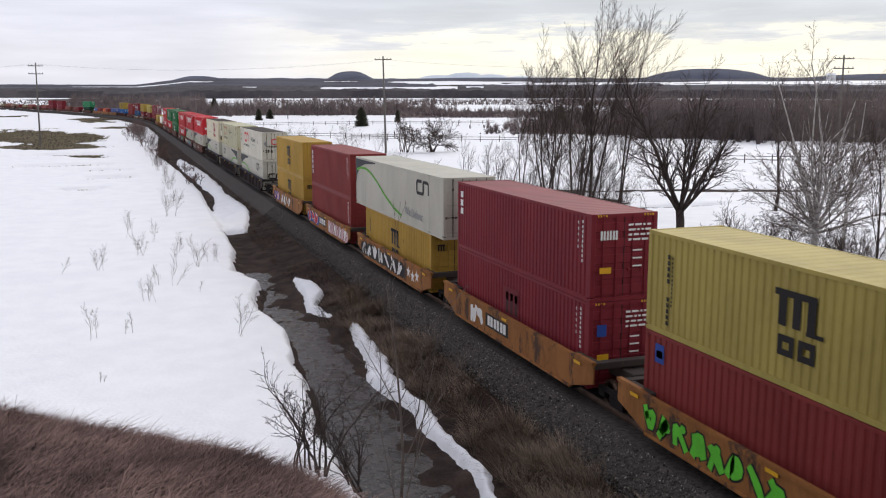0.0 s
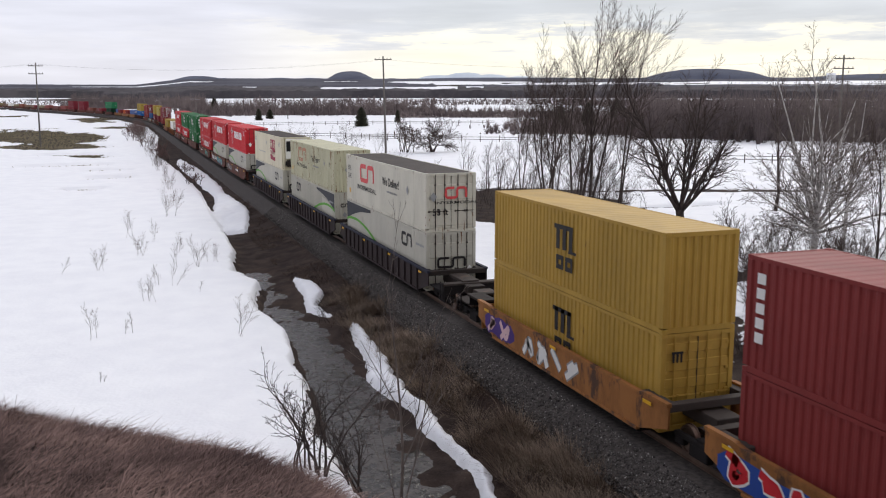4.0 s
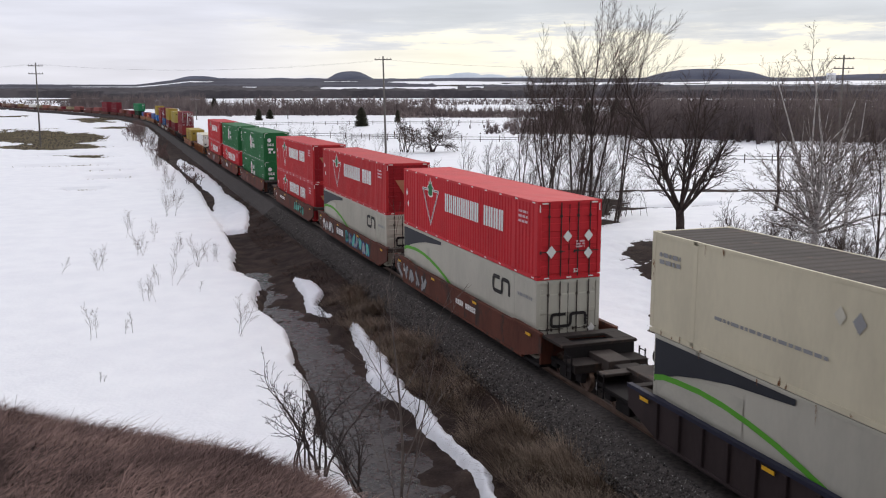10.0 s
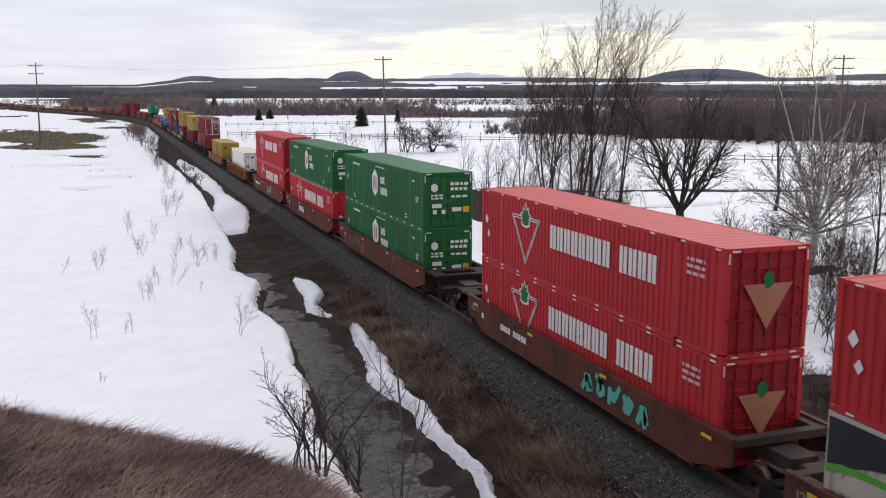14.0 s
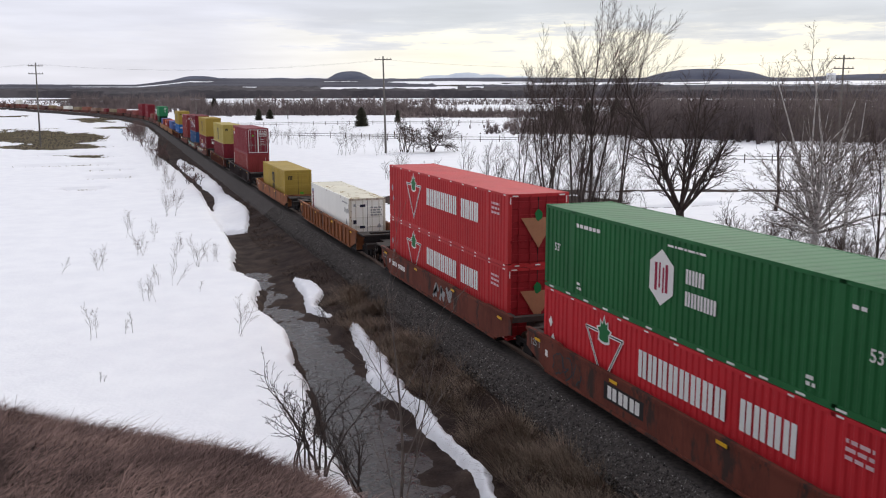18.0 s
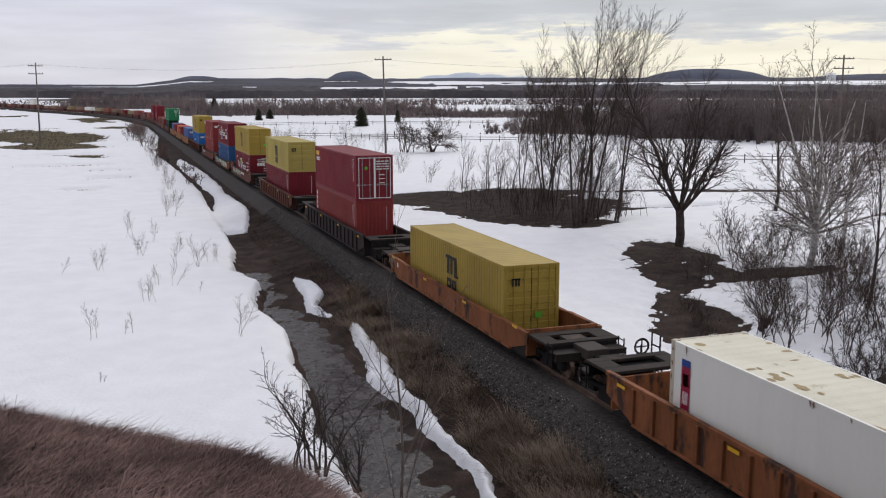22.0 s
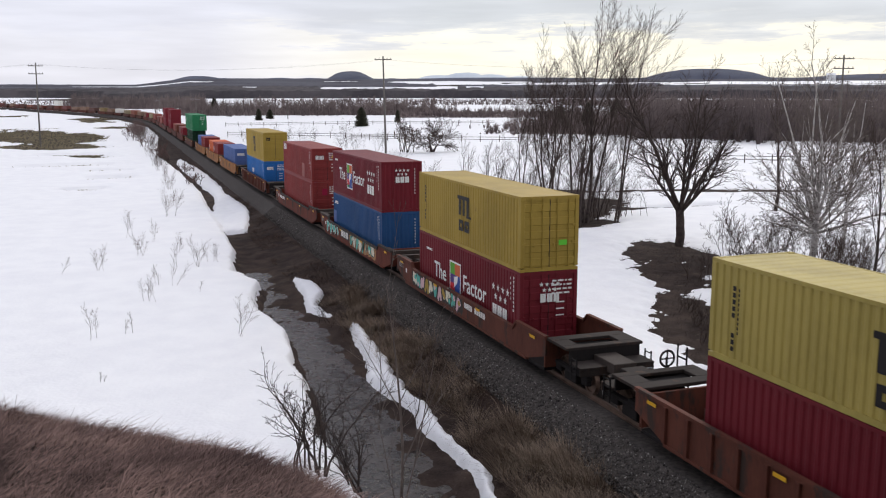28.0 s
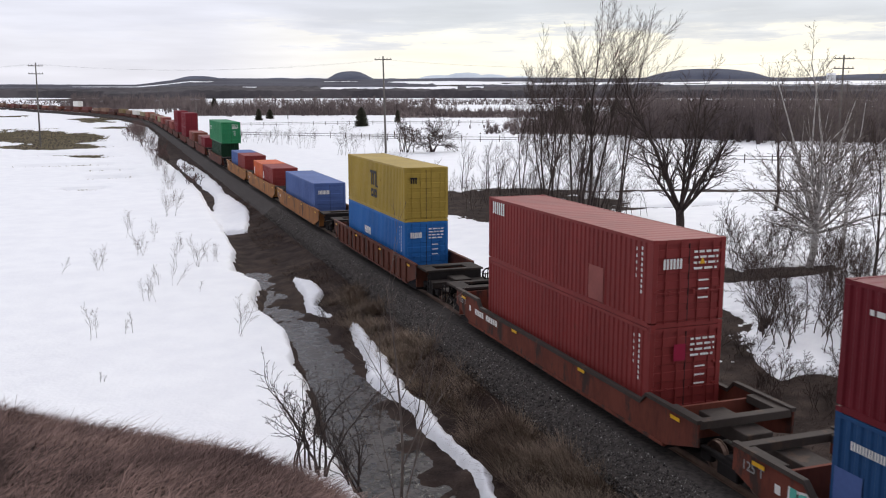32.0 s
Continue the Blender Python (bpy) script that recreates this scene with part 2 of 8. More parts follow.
def land(x, y):
    """Height of the bare ground; the rail's top is 0."""
    e = offset_of(x, y)
    r = np.hypot(x - EYE_X, y)
    az = np.degrees(np.arctan2(x - EYE_X, y + 1e-6))
    base = -1.45 + np.interp(r, [0, 350, 550, 800, 1200, 2000, 3000, 3400, 4200, 4900], [0, 0, 0.3, 1.8, 6, 18, 36, 43, 70, 82]) * low_west(az)
    base = base + wave(x, y, 30, 3) * 0.18 + wave(x, y, 6, 5) * 0.06 + soft_step(700, 2500, r) * wave(x, y, 600, 9) * 4
    ditch = 1 - 0.32 * soft_step(60, 72, y) - 0.42 * soft_step(100, 150, y)
    d = e - np.interp(y, EDGE_Y, EDGE_E) + 0.15 * wave(x, y, 2.0, 11)
    left = np.maximum(np.interp(d, [-1.0, -0.1, 0.45, 1.4], [0, -0.12, -0.66, -0.9]), np.interp(e, [-7.2, -6.4, -5.8, -4.8, -3.4, -2.5], [-0.68, -0.62, -0.5, -0.22, 0.15, 0.42]))
    bed = soft_step(0.1, 0.6, d) * soft_step(-4.9, -5.7, e)
    left = left + (0.17 * wave(x, y, 1.1, 13) + 0.12 * wave(x, y, 0.4, 14, 2) + 0.12 * wave(x, y, 3.5, 15) + 0.06 * soft_step(40, 54, y)) * bed
    left = np.where(left < 0, left * ditch, left)
    right = np.interp(e, [2.5, 4.0, 6.0, 9.0, 13.0, 20.0], [0.42, 0.0, -0.35, -0.5, -0.3, 0.0])
    near_rail = np.where(e < 0, left, right) + np.where(np.abs(e) < 2.5, 0.42 + 0.5 * np.clip((2.5 - np.abs(e)) / 0.85, 0, 1), 0)
    near_rail = np.where(np.abs(e) < 2.5, 0.42 + 0.5 * np.clip((2.5 - np.abs(e)) / 0.85, 0, 1), near_rail)
    flat = soft_step(14, 9, np.abs(e + 1.5))
    z = base * (1 - flat) + (-1.45 + wave(x, y, 6, 5) * 0.06) * flat + near_rail
    # the bank on which the viewpoint stands
    d = brow(x, y) + 0.14 * wave(x, y, 1.1, 23)
    bank = 8.34 - 0.85 * np.logaddexp(0, d / 0.22) * 0.22 + wave(x, y, 0.9, 21) * 0.035
    bank = np.minimum(bank, -1.3 + 1.25 * (-e - 6.5))
    return np.maximum(z, bank)


def bare_spot(x, y, cx, cy, rx, ry, turn=0.0):
    c, s = math.cos(turn), math.sin(turn)
    u, v = (x - cx) * c + (y - cy) * s, -(x - cx) * s + (y - cy) * c
    return np.exp(-((u / rx) ** 2 + (v / ry) ** 2))


def snow_depth(x, y):
    """Depth of the snow; below zero the ground is bare."""
    e = offset_of(x, y)
    r = np.hypot(x - EYE_X, y)
    rough = wave(x, y, 2.6, 31) * 0.5 + wave(x, y, 0.8, 33) * 0.25
    rough = rough + (wave(x, y, 0.38, 34, 2) * 0.22 + wave(x, y, 1.2, 36, 2) * 0.2) * soft_step(120, 80, y)
    fine = wave(x, y, 0.55, 34, 3)
    edge = np.interp(y, EDGE_Y, EDGE_E)
    field = np.clip((edge - e - 0.35 * rough - 0.30 * fine) * 2.4, -0.5, 0.42)
    olive = (0.55 * wave(x * 0.22 + 40, y * 0.8, 18, 41) - 0.22) * soft_step(185, 215, y) + 1.1 * bare_spot(x, y, -24, 262, 14, 42) + 0.9 * bare_spot(x, y, -42, 290, 14, 50) + 0.8 * bare_spot(x, y, -30, 222, 12, 9) \
        + 0.9 * bare_spot(x, y, -22, 440, 14, 60) + 0.8 * bare_spot(x, y, -64, 530, 18, 60) + 0.7 * bare_spot(x, y, -14, 340, 7, 25) + 0.7 * bare_spot(x, y, -18.8, 178, 4, 3) \
        + 1.3 * bare_spot(x, y, -21.5, 158, 8.0, 1.6, 0.05) + 1.3 * bare_spot(x, y, -17.8, 145, 5.0, 1.3) + 1.2 * bare_spot(x, y, -16.5, 132.6, 4.5, 1.0) + 1.2 * bare_spot(x, y, -19.2, 116.5, 2.6, 1.0) + 1.0 * bare_spot(x, y, -26, 184, 9.0, 2.0, 0.1)
    olive = 1.7 * olive * (1 + 0.7 * wave(x * 0.6, y * 0.35, 7, 43) + 0.5 * wave(x, y * 0.3, 2.5, 45) + 0.35 * wave(x, y * 0.5, 0.9, 47)) - 0.2
    field = np.minimum(field, np.where(e < -4, 0.42 - 1.1 * np.clip(olive, 0, 1), 9))
    # strips of old snow along the foot of the railway bank
    lo, hi = np.interp(y, STRIP_Y, STRIP_L), np.interp(y, STRIP_Y, STRIP_R)
    foot = np.clip((0.5 * (hi - lo) - np.abs(e + 0.10 * wave(x, y, 2.4, 35) + 0.22 * rough + 0.05 * fine - 0.5 * (lo + hi)) - 0.04 - 0.13 * fine) * 1.5, -0.5, 0.34 + 0.10 * fine)
    # right-hand side
    right = np.clip((e - 3.6 - 3.4 * soft_step(31, 26, y) - 0.6 * rough) * 0.7, -0.5, 0.32) + 0.05 * rough
    # thawed ground: under the clump, round the lone tree, and the dark hollows beside the track
    bare = 1.5 * bare_spot(x, y, 24.5, 95, 9.5, 7.5, 0.6) + 1.5 * bare_spot(x, y, 21.5, 84, 5.0, 6.5, 0.3) + 1.2 * bare_spot(x, y, 29, 84, 6.5, 4.5, 0.5) + 1.1 * bare_spot(x, y, 18.5, 99, 5.5, 3.6, -0.3) + 1.2 * bare_spot(x, y, 22.5, 77, 4.5, 6, 0.2) \
        + 1.2 * bare_spot(x, y, 20.6, 54.2, 3.0, 7.4, -0.46) + 1.2 * bare_spot(x, y, 24.2, 47.6, 4.6, 1.5, 0.06) + 1.2 * bare_spot(x, y, 12.0, 38.2, 2.2, 5.4, -0.42) + 1.2 * bare_spot(x, y, 8.9, 31.0, 1.1, 2.8, -0.4) \
        + 1.2 * bare_spot(x, y, 10.2, 28.8, 2.2, 1.2, 0.15) + 1.7 * bare_spot(x, y, 12.0, 24.6, 9.0, 3.4, 0.06) + 0.9 * bare_spot(x, y, 52, 92, 14, 2.4, -0.35) + 0.8 * bare_spot(x, y, 38, 80, 6, 0.9, -0.1) + 0.6 * bare_spot(x, y, 37, 160, 4, 2)
    bare = bare * (0.9 + 1.1 * rough + 0.35 * wave(x, y, 0.7, 37)) + 0.35 * np.clip(wave(x, y, 1.6, 39) - 0.35, 0, 1) * soft_step(45, 30, y)
    bare = bare - 1.2 * bare_spot(x, y, 13.5, 26.6, 1.3, 0.6, 0.2) * (1 + rough)
    right = np.minimum(right, 0.34 - bare) - 0.12 * np.clip(wave(x, y, 3.0, 51) - 0.25, 0, 1) * soft_step(60, 40, y)
    t = np.where(e < -3, np.maximum(field, foot), right)
    t = np.where(np.abs(e) < 3.0, -0.5, t)
    # far: open fields between dark woods
    open_far = np.clip(wave(x + 300, y, 260, 61, 2) * 1.6 + 0.75, -0.4, 0.5)
    t = t * soft_step(1100, 700, r) + open_far * soft_step(700, 1100, r)
    d = brow(x, y)
    return np.where((d < 13.5 + rough) & (e < -4.8), -0.4, t)


def sheet(name, fn, radii, angles, mat, smooth=True):
    """A ground sheet over rings of growing radius about the viewpoint's foot."""
    rr, aa = np.meshgrid(radii, angles, indexing="ij")
    x, y = EYE_X + rr * np.sin(aa), rr * np.cos(aa)
    z = fn(x, y)
    nr, na = rr.shape
    idx = np.arange(nr * na).reshape(nr, na)
    q = np.stack([idx[:-1, :-1], idx[:-1, 1:], idx[1:, 1:], idx[1:, :-1]], -1).reshape(-1, 4)
    me = bpy.data.meshes.new(name)
    me.vertices.add(nr * na)
    me.vertices.foreach_set("co", np.stack([x, y, z], -1).astype(np.float32).ravel())
    me.loops.add(q.size)
    me.loops.foreach_set("vertex_index", q.astype(np.int32).ravel())
    me.polygons.add(len(q))
    me.polygons.foreach_set("loop_start", np.arange(0, q.size, 4, dtype=np.int32))
    me.polygons.foreach_set("use_smooth", np.full(len(q), smooth))
    me.update(calc_edges=True)
    me.materials.append(mat)
    return new(name, me)


radii = np.concatenate([[0.0], np.geomspace(0.6, 18, 60), np.geomspace(18.1, 110, 340), np.geomspace(110.8, 700, 140), np.geomspace(712, 4850, 60)])
angles = np.radians(np.concatenate([np.linspace(-180, -9, 46), np.linspace(-8.8, 49, 390), np.linspace(50, 180, 37)]))
tagged(sheet("ground", land, radii[::2], angles[::2], SOIL), "dark brown dead turf and soil under patchy snow", "ground", kind="structure")
tagged(sheet("snow_cover", lambda x, y: land(x, y) + snow_depth(x, y), radii[50:], angles, SNOW),
       "white late-winter snow cover with melted bare patches", "snow", kind="structure")


def part(name, bm, mat=None, parent=None, label=""):
    """Links a bmesh, or a ready mesh, as one object under its thing."""
    if isinstance(bm, bmesh.types.BMesh):
        me = bpy.data.meshes.new(name)
        bm.to_mesh(me)
        bm.free()
    else:
        me = bm
    if mat and not me.materials:
        me.materials.append(mat)
    ob = new(name, me)
    ob.parent = parent
    if label:
        ob["label"] = label
    return ob


def mesh_of(name, verts, faces, mat=None, smooth=False):
    me = bpy.data.meshes.new(name)
    me.from_pydata(verts, [], faces)
    if smooth:
        me.polygons.foreach_set("use_smooth", [True] * len(me.polygons))
    me.update()
    if mat:
        me.materials.append(mat)
    return me


def box(bm, x0, y0, z0, x1, y1, z1):
    v = [bm.verts.new(p) for p in ((x0, y0, z0), (x1, y0, z0), (x1, y1, z0), (x0, y1, z0), (x0, y0, z1), (x1, y0, z1), (x1, y1, z1), (x0, y1, z1))]
    for f in ((3, 2, 1, 0), (4, 5, 6, 7), (0, 1, 5, 4), (1, 2, 6, 5), (2, 3, 7, 6), (3, 0, 4, 7)):
        bm.faces.new([v[i] for i in f])


def boxes_mesh(name, boxes, mat=None, bevel=0.0):
    bm = bmesh.new()
    for b in boxes:
        box(bm, *b)
    if bevel:
        bmesh.ops.bevel(bm, geom=bm.edges[:], offset=bevel, segments=1, affect="EDGES")
    me = bpy.data.meshes.new(name)
    bm.to_mesh(me)
    bm.free()
    if mat:
        me.materials.append(mat)
    return me


def along_track(name, profile, us, mat, smooth=False):
    """Sweeps a closed (offset, height) profile along the track."""
    verts, faces, n = [], [], len(profile)
    for u in us:
        x, y, h = line_at(u)
        c, s = math.cos(radians(h)), math.sin(radians(h))
        verts += [(x + e * c, y + e * s, z) for e, z in profile]
    for k in range(len(us) - 1):
        for i in range(n):
            j = (i + 1) % n
            faces.append((k * n + i, k * n + j, (k + 1) * n + j, (k + 1) * n + i))
    return mesh_of(name, verts, faces, mat, smooth)


TRACK_US = [-420, -200, -60, 0, 60, 150, 250] + list(range(325, 560, 12)) + [600, 800, 1300]
tagged(part("ballast", along_track("ballast", [(-2.95, -1.35), (-2.5, -0.84), (-1.62, -0.19), (-1.3, -0.168), (-0.83, -0.182), (0.83, -0.182), (1.3, -0.168), (1.62, -0.19), (2.5, -0.84), (2.95, -1.35)], TRACK_US, BALLAST), None),
       "grey crushed-stone railway ballast shoulder", "ballast", kind="structure")
rail_profile = [(-0.07, -0.172), (0.07, -0.172), (0.07, -0.155), (0.012, -0.14), (0.012, -0.045), (0.036, -0.03), (0.036, 0), (-0.036, 0), (-0.036, -0.03), (-0.012, -0.045), (-0.012, -0.14), (-0.07, -0.155)]
for e0 in (-0.753, 0.753):
    tagged(part("rail", along_track("rail", [(e + e0, z) for e, z in rail_profile][::-1], TRACK_US, RAIL)), "worn brown steel running rail on wooden ties", "rail",
           group="running rails", kind="structure")
tie_mesh = boxes_mesh("tie", [(-1.28, -0.115, -0.36, 1.28, 0.115, -0.176)], TIE, 0.012)
ties = tagged(new("ties"), "dark creosoted wooden railway ties", "railway ties", kind="structure")
for k in range(300):
    t = part("tie", tie_mesh, None, ties)
    t.matrix_basis = pose(0.02 * math.sin(k * 7.1), 8 + k * 0.53, 0, 0, 0, 0.8 * math.sin(k * 3.7))
water_us = [8, 14, 20, 26, 32, 38, 44, 50, 56, 62, 70, 80, 95, 115]
part_water = mesh_of("water", [p for y in water_us for p in ((-10.5, y, WATER_Z), (-4.4, y, WATER_Z))], [(2 * i, 2 * i + 1, 2 * i + 3, 2 * i + 2) for i in range(len(water_us) - 1)], WATER)
tagged(part("water", part_water, None), "dark still meltwater in the trackside ditch", "water", kind="structure")
# ---- the train ----
PAINTS = {}


def srgb(r, g, b):
    return tuple(((c / 255 + 0.055) / 1.055) ** 2.4 if c > 10 else c / 3294 for c in (r, g, b))


def paint(name, rgb, rough=0.62, rust_amount=0.03, grime=0.78, rust=(0.10, 0.045, 0.025)):
    if name not in PAINTS:
        base = srgb(*rgb)
        PAINTS[name] = material(name, base, rough, dark=[c * grime for c in base], scale=0.7, fine=9, stretch=(1, 1, 0.35), rust=rust, rust_amount=rust_amount,
                                contrast=(0.3, 0.62), spec=0.22, bump=0.004)
    return PAINTS[name]


MAROON = paint("maroon_paint", (126, 38, 48))
BRICK_RED = paint("faded_red_oxide_paint", (134, 52, 50), rust_amount=0.05)
OXBLOOD = paint("oxblood_paint", (112, 30, 40))
OCHRE = paint("ochre_yellow_paint", (168, 142, 64), rust_amount=0.05)
GOLD = paint("golden_yellow_paint", (178, 142, 62), rust_amount=0.06)
KHAKI = paint("khaki_yellow_paint", (176, 158, 86), rust_amount=0.02)
LIGHT_GREY = paint("light_grey_paint", (186, 182, 168), rust_amount=0.05, grime=0.86)
WHITE_GREY = paint("grimy_white_paint", (206, 201, 184), rust_amount=0.05, grime=0.84, rust=(0.22, 0.17, 0.12))
CREAM = paint("grimy_cream_paint", (212, 203, 176), rust_amount=0.035, grime=0.88, rust=(0.3, 0.24, 0.16))
OLD_CREAM = paint("stained_cream_paint", (196, 192, 162), rust_amount=0.15, grime=0.82, rust=(0.24, 0.15, 0.08))
WHITE = paint("white_paint", (238, 236, 228), rust_amount=0.02, grime=0.95, rust=(0.5, 0.42, 0.3))
RUST_WHITE = paint("rust_streaked_white_paint", (206, 196, 178), rust_amount=0.19, grime=0.8, rust=(0.16, 0.085, 0.045))
WORN_WHITE = paint("worn_white_paint", (222, 216, 196), rust_amount=0.12, grime=0.86, rust=(0.40, 0.33, 0.20))
BRIGHT_RED = paint("bright_red_paint", (200, 44, 52), rust_amount=0.0, grime=0.86)
TIRE_RED = paint("red_paint", (188, 48, 52), rust_amount=0.03, grime=0.82)
DOOR_RED = paint("dull_red_door_paint", (150, 30, 38), rust_amount=0.05)
GREEN = paint("green_paint", (38, 104, 58), rust_amount=0.02)
PALE_GREEN = paint("mid_green_paint", (46, 128, 84), rust_amount=0.02)
DARK_GREEN = paint("dark_green_paint", (20, 56, 36), rust_amount=0.02)
STEEL_BLUE = paint("steel_blue_paint", (38, 78, 124), rust_amount=0.03)
SKY_BLUE = paint("bright_blue_paint", (40, 104, 172), rust_amount=0.02)
DUSTY_BLUE = paint("dusty_blue_paint", (82, 104, 158), rust_amount=0.02)
ORANGE = paint("orange_paint", (206, 100, 58), rust_amount=0.03)
PINK_RED = paint("faded_pinkish_red_paint", (150, 84, 78), rust_amount=0.04)
BROWN = paint("brown_paint", (118, 66, 52), rust_amount=0.05)
TAN = paint("tan_paint", (170, 128, 84), rust_amount=0.06)
WELL_ORANGE = paint("rusty_ochre_car_paint", (156, 104, 58), 0.75, 0.19, 0.6, (0.085, 0.045, 0.03))
WELL_RUST = paint("rusty_orange_car_paint", (142, 88, 56), 0.8, 0.19, 0.55, (0.06, 0.032, 0.024))
WELL_BROWN = paint("rusty_brown_car_paint", (100, 58, 46), 0.8, 0.19, 0.6, (0.05, 0.032, 0.026))
WELL_BLACK = paint("black_brown_car_paint", (56, 46, 46), 0.8, 0.08, 0.65, (0.05, 0.035, 0.03))
WELL_BLUE = paint("navy_car_paint", (42, 43, 60), 0.7, 0.05, 0.7, (0.04, 0.035, 0.035))
WELL_RED = paint("red_oxide_car_paint", (112, 60, 48), 0.85, 0.19, 0.55, (0.05, 0.03, 0.025))
DECK = paint("grimy_steel_deck", (50, 43, 40), 0.85, 0.14, 0.6, (0.06, 0.036, 0.026))
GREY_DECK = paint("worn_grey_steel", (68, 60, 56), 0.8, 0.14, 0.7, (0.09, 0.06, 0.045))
UNDER = paint("black_running_gear", (34, 30, 30), 0.9, 0.05, 0.6, (0.04, 0.025, 0.02))
RUST_BROWN = paint("dark_rust", (126, 86, 56), 0.9, 0.1, 0.7)
MARK_WHITE = paint("white_lettering", (228, 226, 222), 0.6, 0.0, 0.93)
MARK_GREY = paint("grey_lettering", (150, 150, 150), 0.6, 0.0, 0.9)
MARK_BLACK = paint("black_lettering", (38, 34, 34), 0.6, 0.0, 0.8)
MARK_RED = paint("red_lettering", (214, 84, 84), 0.6, 0.0, 0.92)
MARK_CRIMSON = paint("crimson_lettering", (150, 26, 60), 0.6, 0.0, 0.92)
MARK_LIME = paint("lime_green_stripe", (92, 164, 52), 0.6, 0.0, 0.9)
MARK_CHARCOAL = paint("charcoal_panel_paint", (46, 48, 54), 0.6, 0.0, 0.88)
MARK_YELLOW = paint("yellow_reflector", (226, 172, 40), 0.5, 0.0, 0.85)
MARK_GREEN = paint("leaf_green_mark", (30, 110, 60), 0.6, 0.0, 0.9)
MARK_TAN = paint("faded_tan_mark", (176, 122, 92), 0.6, 0.05, 0.8)
MARK_BLUE = paint("blue_mark", (44, 74, 150), 0.6, 0.0, 0.9)
MARK_TEAL = paint("teal_spray_paint", (96, 184, 168), 0.6, 0.0, 0.8)
MARK_SPRAY_GREEN = paint("green_spray_paint", (104, 208, 62), 0.6, 0.0, 0.75)
MARK_PINK = paint("pale_pink_spray_paint", (214, 180, 184), 0.6, 0.0, 0.85)
MARK_PURPLE = paint("purple_spray_paint", (76, 52, 124), 0.6, 0.0, 0.8)
GLASS_DARK = paint("dark_grille", (26, 26, 30), 0.4, 0.0, 0.8)

MESHES = {}
W40, W53 = 2.438, 2.591


def shared(key, build):
    if key not in MESHES:
        MESHES[key] = build()
    return MESHES[key]


def corrugated(a0, a1, b0, b1, to_xyz, mat, period=0.28, depth=0.034):
    """A wall folded into upright ribs: a runs across the ribs, b along them; to_xyz(a, b, outward)."""
    n = max(1, round((a1 - a0) / period))
    p = (a1 - a0) / n
    prof = []
    for k in range(n):
        s = a0 + k * p
        prof += [(s, 0), (s + 0.34 * p, 0), (s + 0.5 * p, -depth), (s + 0.84 * p, -depth)]
    prof.append((a1, 0))
    verts = [to_xyz(a, b, d) for b in (b0, b1) for a, d in prof]
    m = len(prof)
    faces = [(i, i + 1, m + i + 1, m + i) for i in range(m - 1)]
    base = len(verts)
    verts += [to_xyz(a, b, -0.07) for b in (b0, b1) for a in (a0, a1)]
    faces += [(base + 1, base, base + 2, base + 3), (0, m, base + 2, base), (m - 1, base + 1, base + 3, 2 * m - 1)]
    faces += [tuple(range(m)) + (base + 1, base), tuple(range(2 * m - 1, m - 1, -1)) + (base + 2, base + 3)]
    return mesh_of("wall_sheet", verts, faces, mat)


def text_mesh(body, size, mat):
    def build():
        cu = bpy.data.curves.new("text", "FONT")
        cu.body, cu.size, cu.resolution_u, cu.fill_mode = body, size, 3, "FRONT"
        cu.offset = size * 0.014
        ob = bpy.data.objects.new("text", cu)
        scene.collection.objects.link(ob)
        dg = bpy.context.evaluated_depsgraph_get()
        me = bpy.data.meshes.new_from_object(ob.evaluated_get(dg))
        bpy.data.objects.remove(ob)
        me.materials.clear()
        me.materials.append(mat)
        return me
    return shared(("text", body, size, mat.name), build)


SIDE = Matrix(((0, 0, -1, 0), (-1, 0, 0, 0), (0, 1, 0, 0), (0, 0, 0, 1)))
END = Matrix(((1, 0, 0, 0), (0, 0, -1, 0), (0, 1, 0, 0), (0, 0, 0, 1)))


def rect(u0, w0, u1, w1):
    return [(u0, w0), (u1, w0), (u1, w1), (u0, w1)]


def ring(u0, w0, u1, w1, t):
    return [rect(u0, w0, u1, w0 + t), rect(u0, w1 - t, u1, w1), rect(u0, w0 + t, u0 + t, w1 - t), rect(u1 - t, w0 + t, u1, w1 - t)]


def stroke(points, t):
    out = []
    for (a, b), (c, d) in zip(points, points[1:]):
        k = math.hypot(c - a, d - b)
        nx, ny = -(d - b) / k * t / 2, (c - a) / k * t / 2
        ex, ey = (c - a) / k * t / 2, (d - b) / k * t / 2
        out.append([(a - nx - ex, b - ny - ey), (c - nx + ex, d - ny + ey), (c + nx + ex, d + ny + ey), (a + nx - ex, b + ny - ey)])
    return out


def band(points, t):
    """One closed outline round a bent stripe."""
    up, low = [], []
    for k, (a, b) in enumerate(points):
        (p, q), (c, d) = points[max(0, k - 1)], points[min(len(points) - 1, k + 1)]
        n = math.hypot(c - p, d - q)
        nx, ny = -(d - q) / n * t / 2, (c - p) / n * t / 2
        up.append((a + nx, b + ny))
        low.append((a - nx, b - ny))
    return low + up[::-1]


def letters(u0, w0, u1, w1, n, thick=0.34, gaps=()):
    """A row of n plain letter-sized marks, each two uprights, standing for a painted word."""
    p = (u1 - u0) / (n + len(gaps))
    out, at = [], u0
    for k in range(n):
        if k in gaps:
            at += p
        out += [rect(at + 0.06 * p, w0, at + (0.06 + thick) * p, w1), rect(at + (0.88 - thick) * p, w0, at + 0.88 * p, w1)]
        at += p
    return out


